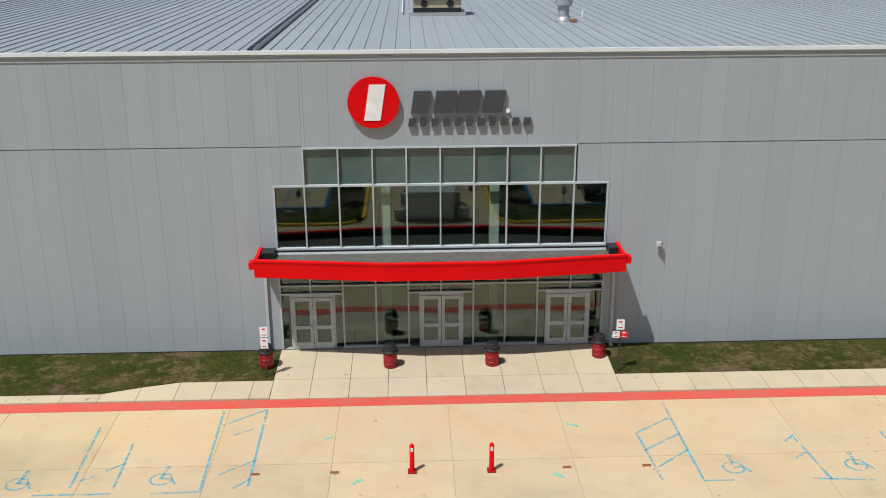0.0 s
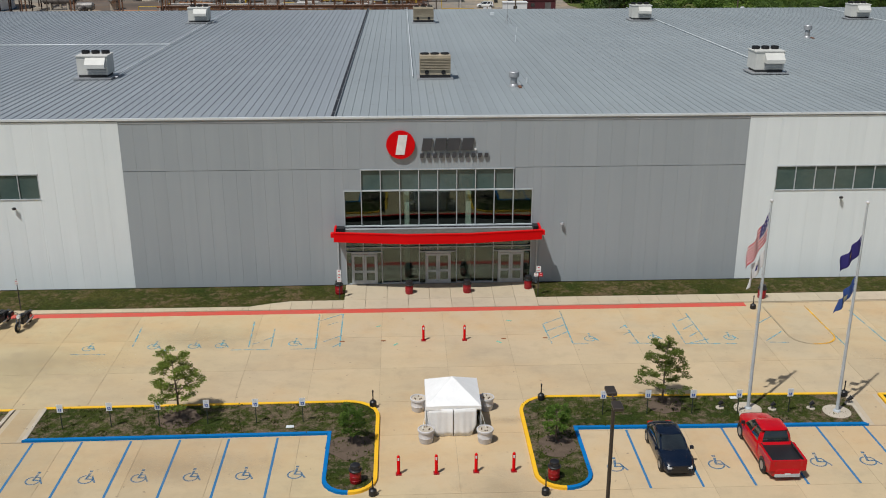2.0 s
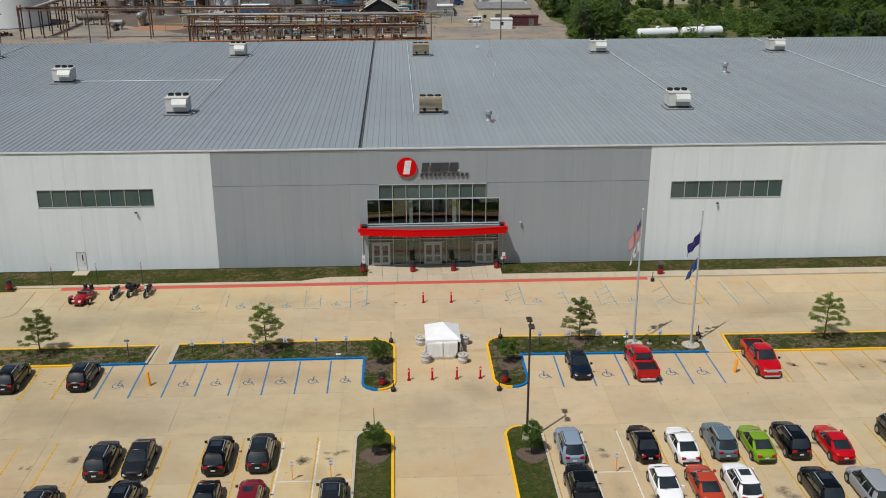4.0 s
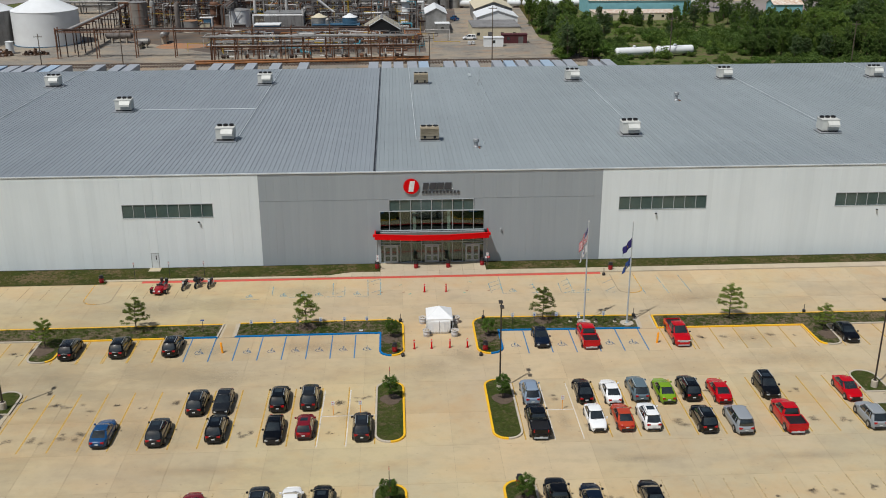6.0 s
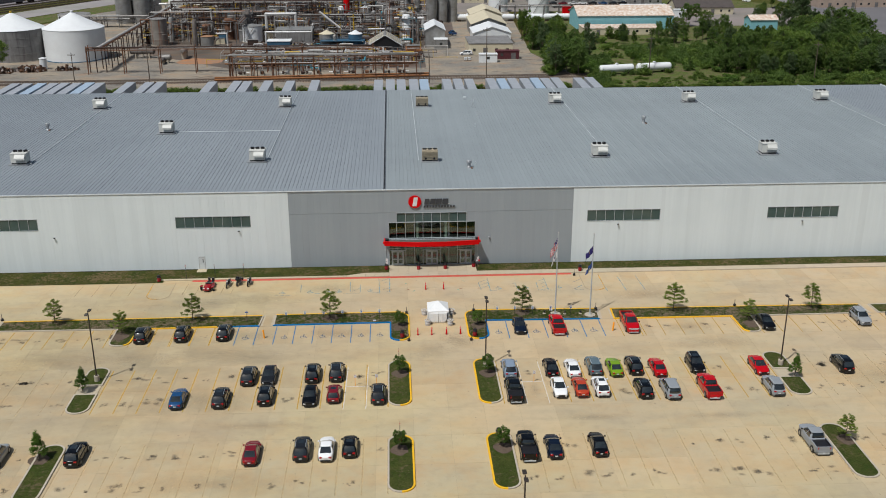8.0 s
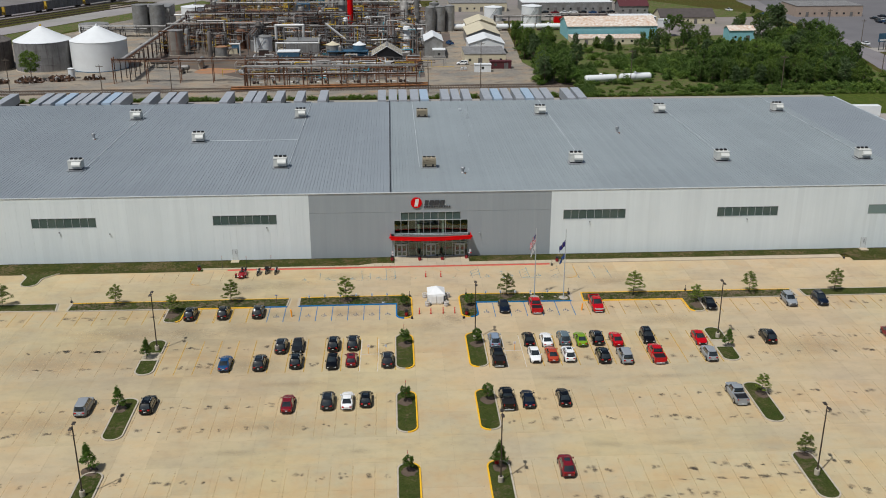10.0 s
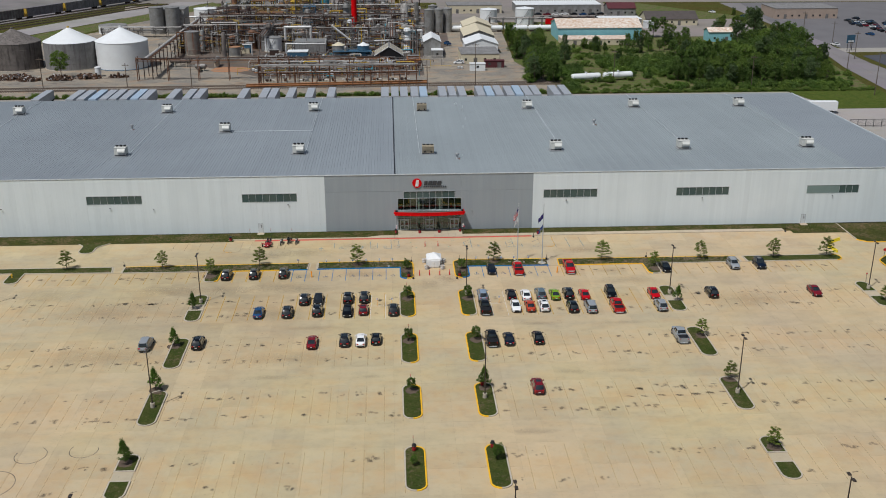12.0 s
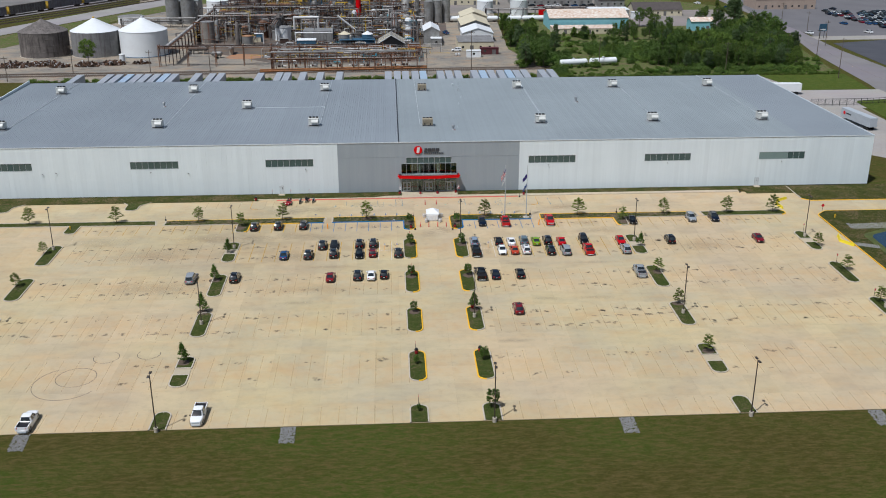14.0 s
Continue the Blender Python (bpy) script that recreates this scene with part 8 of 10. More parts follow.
def block(name, label, x0, x1, y0, y1, h, wall, roof, ridge=0.0, along="y", cat="building", doors=1, base=-0.06):
    """A shed or building: walls, a flat or gabled roof, a door and windows."""
    b = thing(name, label, cat)
    bm = bmnew()
    box(bm, x0, x1, y0, y1, base, h)
    w = part("wall", bm, M[wall], b)
    bm = bmnew()
    e = 0.35
    if ridge:
        if along == "y":
            xm = (x0 + x1) / 2
            prof = [(x0 - e, h - 0.05), (xm, h + ridge), (x1 + e, h - 0.05), (x1 + e, h + 0.12), (xm, h + ridge + 0.2), (x0 - e, h + 0.12)]
            a = [bm.verts.new((p, y0 - e, q)) for p, q in prof]
            c = [bm.verts.new((p, y1 + e, q)) for p, q in prof]
        else:
            ym = (y0 + y1) / 2
            prof = [(y0 - e, h - 0.05), (ym, h + ridge), (y1 + e, h - 0.05), (y1 + e, h + 0.12), (ym, h + ridge + 0.2), (y0 - e, h + 0.12)]
            a = [bm.verts.new((x0 - e, p, q)) for p, q in prof]
            c = [bm.verts.new((x1 + e, p, q)) for p, q in prof]
        bm.faces.new(a)
        bm.faces.new(c[::-1])
        for i in range(6):
            j = (i + 1) % 6
            bm.faces.new((a[j], a[i], c[i], c[j]))
        bmesh.ops.recalc_face_normals(bm, faces=bm.faces)
        part("roof", bm, M[roof], b)
        for side in (0, 1):
            bm = bmnew()
            if along == "y":
                yy = (y0, y1 - 0.1)[side]
                f = [bm.verts.new((p, yy, q)) for p, q in ((x0, h), (x1, h), (xm, h + ridge))]
                g = [bm.verts.new((p, yy + 0.1, q)) for p, q in ((x0, h), (x1, h), (xm, h + ridge))]
            else:
                xx = (x0, x1 - 0.1)[side]
                f = [bm.verts.new((xx, p, q)) for p, q in ((y0, h), (y1, h), (ym, h + ridge))]
                g = [bm.verts.new((xx + 0.1, p, q)) for p, q in ((y0, h), (y1, h), (ym, h + ridge))]
            bm.faces.new(f)
            bm.faces.new(g[::-1])
            for i in range(3):
                j = (i + 1) % 3
                bm.faces.new((f[j], f[i], g[i], g[j]))
            bmesh.ops.recalc_face_normals(bm, faces=bm.faces)
            part("gable", bm, M[wall], b)
    else:
        box(bm, x0 - 0.15, x1 + 0.15, y0 - 0.15, y1 + 0.15, h, h + 0.25)
        part("roof", bm, M[roof], b)
    n = max(1, int((x1 - x0) / 4))
    for k in range(n):
        xx = x0 + (x1 - x0) * (k + 0.5) / n
        bm = bmnew()
        if k % 3 == doors % 3:
            box(bm, xx - 0.8, xx + 0.8, y0 - 0.04, y0 - 0.005, base, min(h * 0.8, 2.4))
            part("door", bm, M["steel_grey"], b)
        else:
            box(bm, xx - 0.5, xx + 0.5, y0 - 0.04, y0 - 0.005, min(h * 0.4, 1.2), min(h * 0.75, 2.2))
            part("window", bm, CAR_GLASS, b)
    return b


block("process_building", "grey windowless block of the works", -128.8, -112.4, 308, 322, 11.5, "pipe_white", "tank_silver")
block("process_shed", "weathered grey shed among pipes", -49.3, -35.7, 226.6, 236, 7.2, "tank_grey", "tank_silver")
block("control_hut", "small white hut beside the pipe rack", -51.6, -43.1, 216.4, 222, 4.6, "works_blue", "tank_white")
shed = block("open_shed", "brown gabled shed in the works", -14.2, -2.2, 214.4, 227, 3.2, "roof_brown", "tank_grey", 3.6)
# flat black sheet stands for the unlit inside; the wall behind it is closed
bm = bmnew()
outline = [(-13.4, -0.05), (-3.0, -0.05), (-3.0, 3.3), (-8.2, 6.2), (-13.4, 3.3)]
front = [bm.verts.new((p, 214.30, q)) for p, q in outline]
back = [bm.verts.new((p, 214.38, q)) for p, q in outline]
bm.faces.new(front)
bm.faces.new(back[::-1])
for i in range(5):
    bm.faces.new((front[(i + 1) % 5], front[i], back[i], back[(i + 1) % 5]))
part("opening", bm, M["black"], shed, "black sheet for the unlit open front")
for s in (-1, 1):
    bm = bmnew()
    rod(bm, (-8.2 + s * 6.3, 214.0, 3.2), (-8.2, 214.0, 6.98), 0.12, n=6)
    part("verge_board", bm, M["tank_white"], shed, "white verge board")
    for y in (215.6, 218.6, 221.6, 224.6):
        bm = bmnew()
        a = [bm.verts.new((-8.2 + s * u, y + d, 3.32 + 3.68 * (6.35 - u) / 6.35 + 0.02)) for u, d in ((0.5, 0), (6.0, 0), (6.0, 0.9), (0.5, 0.9))]
        b = [bm.verts.new(v.co + Vector((0, 0, 0.06))) for v in a]
        bm.faces.new(b)
        for i in range(4):
            bm.faces.new((a[i], a[(i + 1) % 4], b[(i + 1) % 4], b[i]))
        bmesh.ops.recalc_face_normals(bm, faces=bm.faces)
        part("roof_light", bm, M["cream_wall"], shed, "yellowed translucent roof sheet")
block("white_shed", "pale corrugated shed beside the yard", 7.4, 14.8, 231.3, 248, 6.2, "tank_silver", "tank_white", 2.0)
block("white_shed", "small pale annex beside the yard", 10.6, 15.6, 226.5, 231.2, 3.2, "tank_silver", "tank_white")
block("cream_shed", "cream gabled warehouse beside the yard", 29.3, 43.2, 290, 308.5, 4.5, "cream_wall", "cream_wall", 2.6)
block("cream_shed", "cream gabled warehouse with a pale roof", 27.0, 41.3, 255.6, 280, 5.0, "tank_silver", "cream_wall", 2.6)
block("cream_shed", "white gabled warehouse with a pale roof", 26.2, 41.0, 236, 252, 4.2, "tank_white", "tank_white", 2.4)
block("office_block", "low cream office with a grey flat roof", 22.6, 39.0, 211.6, 230, 3.9, "cream_wall", "tank_grey")
block("freight_container", "dark maroon freight container in the yard", 31.7, 40.0, 201.4, 204.2, 2.7, "maroon", "maroon", cat="container")
block("site_trailer", "white site trailer in the yard", 25.1, 31.4, 194.7, 197.4, 2.7, "tank_white", "tank_white", cat="trailer")
block("blue_warehouse", "pale blue warehouse with a rust-streaked roof", 74.2, 115.6, 273, 294, 5.8, "cyan_wall", "roof_rust", 3.2, "x")
block("lean_to", "low annex with a whitish roof", 74.0, 106.6, 258, 270, 2.5, "cream_wall", "roof_rust")
block("blue_hut", "small pale blue hut with a rusty roof", 146.6, 158.2, 264.5, 273, 4.6, "cyan_wall", "roof_rust", 1.6, "x")
block("house", "house with a low brown roof", 130, 158, 321, 336, 3.2, "cream_wall", "roof_brown", 3.4, "x")
block("outbuilding", "flat-roofed pale building beyond the meadow", 104, 126, 315, 327, 4.2, "tank_silver", "tank_white")
block("store_building", "long pale store beyond the lot", 209, 245, 344, 366, 5.5, "store_wall", "tank_grey")
block("lorry_trailer", "white box trailer beside the house", 126.5, 132, 311, 314, 3.4, "tank_white", "tank_white", cat="trailer")


def pipe_rack(x0, x1, y, depth, h, levels, pipes, steel, label, seed, step=6.6):
    """A pipe bridge: posts, cross beams, and pipes on every level."""
    rng = random.Random(seed)
    r = thing("pipe_rack", label, "pipe rack", group="pipe racks")
    n = max(2, round((x1 - x0) / step) + 1)
    for i in range(n):
        x = x0 + (x1 - x0) * i / (n - 1)
        for yy in (y, y + depth):
            bm = bmnew()
            box(bm, x - 0.14, x + 0.14, yy - 0.14, yy + 0.14, -0.06, h)
            part("post", bm, M[steel], r)
        for lv in levels:
            bm = bmnew()
            box(bm, x - 0.12, x + 0.12, y - 0.4, y + depth + 0.4, lv - 0.28, lv)
            part("beam", bm, M[steel], r)
    for lv in levels:
        for yy in (y - 0.2, y + depth + 0.1):
            bm = bmnew()
            box(bm, x0, x1, yy, yy + 0.14, lv - 0.5, lv - 0.28)
            part("girder", bm, M[steel], r)
        for k in range(pipes):
            rr = rng.choice((0.09, 0.12, 0.16, 0.22, 0.30))
            yy = y + 0.2 + (depth - 0.4) * (k + 0.5) / pipes
            a, b = x0 - 0.5, x1 + 0.5
            if rng.random() < 0.4:
                a = rng.uniform(x0, (x0 + x1) / 2)
            if rng.random() < 0.4:
                b = rng.uniform((x0 + x1) / 2, x1)
            bm = bmnew()
            rod(bm, (a, yy, lv + rr), (b, yy, lv + rr), rr, n=8)
            if rng.random() < 0.6:
                rod(bm, (a, yy, lv + rr), (a, yy, rng.uniform(0.2, lv * 0.6)), rr, n=8)
            part("pipe", bm, M[rng.choice(("pipe_grey", "pipe_grey", "pipe_white", "steel_rust", "tank_silver", "dark_brown"))], r)
    return r


pipe_rack(-57.6, 2.3, 165.4 + 1.6, 3.2, 8.0, (4.6, 7.6), 3, "steel_rust", "rusty two-level pipe bridge beside the rails", 1)
pipe_rack(-106.4, -12.0, 179.5, 2.6, 9.2, (8.2,), 3, "steel_rust", "tall pipe bridge over the yard", 2, 12)
pipe_rack(-60, -17.0, 186, 4.0, 3.6, (3.2,), 4, "steel_grey", "dense pipe bridge of the works", 3)
pipe_rack(-58, -19.0, 200, 4.0, 3.4, (3.0,), 4, "steel_grey", "dense pipe bridge of the works", 4)
pipe_rack(-104, -55, 262, 5, 10, (4.5, 7, 9.5), 5, "dark_brown", "brown pipe bridge deep in the works", 5)
pipe_rack(-52, 4, 250, 5, 10, (4.5, 7, 9.5), 5, "steel_grey", "grey pipe bridge deep in the works", 6)
pipe_rack(-100, 0, 285, 6, 12, (5, 8, 11), 5, "dark_brown", "brown pipe bridge deep in the works", 7)
pipe_rack(-95, 6, 325, 6, 12, (5, 8, 11), 5, "steel_grey", "grey pipe bridge at the back of the works", 8)
pipe_rack(45, 100, 312, 3, 6, (5.5,), 5, "steel_grey", "low pipe bridge beyond the sheds", 9)
pipe_rack(-150, -112, 292, 4, 5, (3, 4.6), 7, "steel_grey", "low pipe bridge behind the tanks", 10)


def pipe_rack_ns(x, y0, y1, h, n, steel, label, seed):
    rng = random.Random(seed)
    r = thing("pipe_rack", label, "pipe rack", group="pipe racks")
    k = int((y1 - y0) / 7)
    for i in range(k + 1):
        y = y0 + (y1 - y0) * i / k
        for xx in (x, x + 3.2):
            bm = bmnew()
            box(bm, xx - 0.14, xx + 0.14, y - 0.14, y + 0.14, -0.06, h)
            part("post", bm, M[steel], r)
        bm = bmnew()
        box(bm, x - 0.3, x + 3.5, y - 0.12, y + 0.12, h - 0.3, h)
        part("beam", bm, M[steel], r)
    for i in range(n):
        rr = rng.choice((0.12, 0.18, 0.25))
        bm = bmnew()
        rod(bm, (x + 0.2 + 2.8 * i / n, y0, h + rr), (x + 0.2 + 2.8 * i / n, y1, h + rr), rr, n=8)
        part("pipe", bm, M[rng.choice(("pipe_grey", "pipe_white", "steel_rust"))], r)


pipe_rack_ns(-104.5, 183, 300, 8.0, 6, "dark_brown", "brown pipe bridge running away into the works", 21)
pipe_rack_ns(-66, 238, 320, 8.6, 6, "steel_grey", "pipe bridge running away into the works", 22)
pipe_rack_ns(-8, 232, 320, 8.6, 6, "steel_grey", "pipe bridge running away into the works", 23)


def pump_skid(m, motor, label):
    """A pump and motor on a steel bed, with a riser, a bend and a switch box on a post."""
    p = thing("pump_skid", label, "pump", m, "pump skids")
    bm = bmnew()
    box(bm, -1.5, 1.5, -0.6, 0.6, -0.06, 0.30)
    part("bed", bm, M["kerb_plain"], p)
    bm = bmnew()
    rod(bm, (-1.3, 0, 0.85), (-0.1, 0, 0.85), 0.50, n=12)
    box(bm, -1.1, -0.3, -0.4, 0.4, 0.30, 0.6)
    part("motor", bm, M[motor], p)
    bm = bmnew()
    rod(bm, (-0.1, 0, 0.85), (0.4, 0, 0.85), 0.12, n=8)
    rod(bm, (0.4, 0, 0.85), (1.0, 0, 0.85), 0.55, 0.40, n=12)
    part("pump_casing", bm, M["dark_brown"], p)
    bm = bmnew()
    rod(bm, (0.7, 0, 0.85), (0.7, 0, 2.7), 0.16, n=8)
    rod(bm, (0.7, 0, 2.7), (0.7, 1.6, 2.7), 0.16, n=8)
    rod(bm, (1.0, 0, 0.85), (2.4, 0, 0.85), 0.16, n=8)
    part("pipe", bm, M["pipe_bright"], p)
    bm = bmnew()
    rod(bm, (-1.35, 0.5, 0.3), (-1.35, 0.5, 2.0), 0.07, n=6)
    box(bm, -1.75, -0.95, 0.36, 0.62, 1.3, 2.3)
    part("switch_box", bm, M["tank_grey"], p)
    return p


def tote(m):
    """A caged liquid tote on a pallet."""
    t = thing("liquid_tote", "white plastic liquid tote in a steel cage", "tote", m, "liquid totes")
    bm = bmnew()
    box(bm, -0.5, 0.5, -0.6, 0.6, 0.10, 1.12)
    bmesh.ops.bevel(bm, geom=bm.edges[:], offset=0.07, segments=2, affect="EDGES")
    part("bottle", bm, M["tank_white"], t)
    bm = bmnew()
    for x in (-0.45, 0, 0.45):
        box(bm, x - 0.07, x + 0.07, -0.6, 0.6, -0.06, 0.10)
    part("pallet", bm, M["steel_rust"], t)
    for z in (0.35, 0.75, 1.12):
        bm = bmnew()
        for a, b in (((-0.53, -0.63), (0.53, -0.63)), ((0.53, -0.63), (0.53, 0.63)), ((0.53, 0.63), (-0.53, 0.63)), ((-0.53, 0.63), (-0.53, -0.63))):
            rod(bm, (*a, z), (*b, z), 0.025, n=6)
        part("cage_bar", bm, M["steel_grey"], t)
    return t


rp_ = random.Random(77)
SKIDS = [pump_skid(pose(-55, 174.6, 0), "dark_brown", "brown pump on a concrete bed beside the pipe bridge"), pump_skid(pose(-48.6, 175.4, 0, 0, 0, 90), "steel_rust", "rusty pump on a concrete bed beside the pipe bridge"), pump_skid(pose(-41, 174.8, 0, 0, 0, 180), "tank_grey", "grey pump on a concrete bed beside the pipe bridge")]
for i, x in enumerate(np.arange(-35, 1, 5.4)):
    copy_thing(SKIDS[i % 3], pose(x + rp_.uniform(-0.8, 0.8), 174.8 + rp_.uniform(-0.7, 0.7), 0, 0, 0, rp_.choice((0, 90, 180))))
for i, x in enumerate(np.arange(-57, -18, 4.6)):
    copy_thing(SKIDS[(i + 1) % 3], pose(x + rp_.uniform(-0.8, 0.8), 195.4 + rp_.uniform(-1.2, 1.2), 0, 0, 0, rp_.choice((0, 90, 180))))
for i, x in enumerate(np.arange(-56, -18, 5.8)):
    copy_thing(SKIDS[i % 3], pose(x + rp_.uniform(-0.8, 0.8), 208.4 + rp_.uniform(-1.2, 1.2), 0, 0, 0, rp_.choice((0, 90, 180))))
TOTE = tote(pose(-9.0, 194, 0, 0, 0, 8))
for x, y in ((-7.6, 194.2), (-6.3, 194.0), (-8.8, 196.0), (-2.0, 203.6), (-0.6, 203.9), (-62.6, 196.2), (-61.2, 196.4), (-64, 198.2), (-31.4, 192.6), (20.6, 199.2), (21.9, 199.4)):
    copy_thing(TOTE, pose(x, y, 0, 0, 0, rp_.uniform(-10, 10)))


def vessel(x, y, r, h, mat, label, seed, platforms=True):
    """A process column with rings, platforms and a bent overhead pipe."""
    rng = random.Random(seed)
    v = thing("process_column", label, "process column", pose(x, y, -0.06), "process columns")
    bm = bmnew()
    turned(bm, [(r * 1.1, 0), (r, 0.8), (r, h * 0.93), (r * 0.8, h * 0.98), (r * 0.3, h)], 16)
    part("shell", bm, M[mat], v)
    if platforms:
        for k in range(2):
            z = h * (0.45 + 0.4 * k)
            bm = bmnew()
            turned(bm, [(r + 0.02, z), (r + 0.9, z), (r + 0.9, z + 0.08), (r + 0.02, z + 0.08)], 14)
            part("platform", bm, M["works_yellow"] if seed % 3 == 0 else M["steel_grey"], v)
            bm = bmnew()
            for a in range(10):
                t0, t1 = a * 0.6283, (a + 1) * 0.6283
                p0 = ((r + 0.88) * math.cos(t0), (r + 0.88) * math.sin(t0))
                p1 = ((r + 0.88) * math.cos(t1), (r + 0.88) * math.sin(t1))
                rod(bm, (*p0, z), (*p0, z + 1.1), 0.03, n=4)
                rod(bm, (*p0, z + 1.1), (*p1, z + 1.1), 0.03, n=4)
            part("railing", bm, M["works_yellow"] if seed % 3 == 0 else M["steel_grey"], v)
    bm = bmnew()
    a = rng.uniform(0, 6.28)
    dx, dy = math.cos(a) * (r + 1.0), math.sin(a) * (r + 1.0)
    rod(bm, (0, 0, h * 0.97), (0, 0, h + 0.7), r * 0.22, n=8)
    rod(bm, (0, 0, h + 0.6), (dx, dy, h + 0.6), r * 0.22, n=8)
    rod(bm, (dx, dy, h + 0.6), (dx, dy, 0.3), r * 0.22, n=8)
    part("overhead_pipe", bm, M["pipe_grey"], v)
    return v


vessel(-81.2, 235.2, 0.95, 10.6, "tank_brown", "slim weathered process column in the yard", 1, False)
vessel(-71.2, 255, 1.8, 8.6, "steel_rust", "rusty brown cooling column", 2)
vessel(-93.2, 250, 1.0, 9.6, "tank_silver", "slim silver column beside the yard", 4, False)
stack = thing("chimney", "tall bright red steel chimney", "chimney", pose(-25.0, 286, -0.06))
bm = bmnew()
turned(bm, [(1.6, 0), (1.35, 3), (1.3, 24)], 18)
part("stack", bm, M["red_metal"], stack)
rng = random.Random(77)
MATS = ["tank_silver", "tank_silver", "tank_brown", "pipe_grey", "dark_brown", "tank_white", "steel_rust", "works_yellow"]
for k in range(58):
    x, y = rng.uniform(-102, 6), rng.uniform(240, 395)
    if -34 < x < -14 and y < 240 or abs(x + 61) < 6 and abs(y - 248) < 6:
        continue
    r = rng.choice((0.6, 0.9, 1.2, 1.7))
    vessel(x, y, r, rng.uniform(5, 14), rng.choice(MATS), rng.choice(("weathered process column with platforms", "grey process column with railings", "brown process vessel among pipes")), 100 + k, r > 0.8)


def drum(x, y, z, r, L, mat, label, ang):
    d = thing("pressure_drum", label, "pressure vessel", pose(x, y, -0.06, 0, 0, ang), "pressure drums")
    bm = bmnew()
    rod(bm, (-L / 2, 0, z), (L / 2, 0, z), r, n=16)
    rod(bm, (-L / 2 - r * 0.5, 0, z), (-L / 2, 0, z), r * 0.5, r, 16)
    rod(bm, (L / 2, 0, z), (L / 2 + r * 0.5, 0, z), r, r * 0.5, 16)
    part("shell", bm, M[mat], d)
    for s in (-0.3, 0.3):
        bm = bmnew()
        box(bm, s * L - 0.2, s * L + 0.2, -r * 0.8, r * 0.8, 0, z - r * 0.5)
        part("saddle", bm, M["kerb_plain"], d)


for k in range(26):
    drum(rng.uniform(-100, 4), rng.choice((rng.uniform(190, 215), rng.uniform(228, 380))) if k % 3 else rng.uniform(228, 380), rng.uniform(1.4, 3.5), rng.uniform(0.5, 1.2), rng.uniform(3, 8), rng.choice(MATS[:6]), "horizontal pressure drum on saddles", rng.choice((0, 90, 0)))


def frame_tower(x, y, w, d, h, mat, label, seed):
    """An open steel frame with decks, rails and equipment boxes."""
    rng = random.Random(seed)
    f = thing("steel_structure", label, "steel structure", pose(x, y, -0.06), "process structures")
    for i in range(3):
        for j in range(2):
            bm = bmnew()
            box(bm, -w / 2 + w * i / 2 - 0.15, -w / 2 + w * i / 2 + 0.15, -d / 2 + d * j - 0.15, -d / 2 + d * j + 0.15, 0, h)
            part("post", bm, M[mat], f)
    n = max(2, int(h / 3.4))
    for k in range(1, n + 1):
        z = h * k / n
        bm = bmnew()
        box(bm, -w / 2 - 0.2, w / 2 + 0.2, -d / 2 - 0.2, d / 2 + 0.2, z - 0.22, z - 0.05)
        part("deck", bm, M["steel_rust" if mat == "works_yellow" else mat], f)
        for yy in (-d / 2 - 0.15, d / 2 + 0.15):
            bm = bmnew()
            rod(bm, (-w / 2, yy, z + 0.95), (w / 2, yy, z + 0.95), 0.05, n=5)
            rod(bm, (-w / 2, yy, z + 0.5), (w / 2, yy, z + 0.5), 0.04, n=5)
            for q in range(6):
                rod(bm, (-w / 2 + w * q / 5, yy, z - 0.1), (-w / 2 + w * q / 5, yy, z + 0.95), 0.04, n=4)
            part("railing", bm, M["works_yellow"] if mat == "works_yellow" else M[mat], f)
        if k < n or rng.random() < 0.6:
            bm = bmnew()
            px_ = rng.uniform(-w / 4, w / 4)
            rr = rng.uniform(0.6, 1.1)
            turned(bm, [(rr, 0), (rr, 1.6), (rr * 0.5, 2.1)], 12, (px_, rng.uniform(-d / 5, d / 5), z - 0.05))
            part("vessel", bm, M[rng.choice(MATS[:5])], f)
    for s in (-1, 1):
        bm = bmnew()
        rod(bm, (-w / 2, s * d / 2, 0.1), (0, s * d / 2, h / 2), 0.07, n=5)
        rod(bm, (w / 2, s * d / 2, 0.1), (0, s * d / 2, h / 2), 0.07, n=5)
        part("brace", bm, M[mat], f)


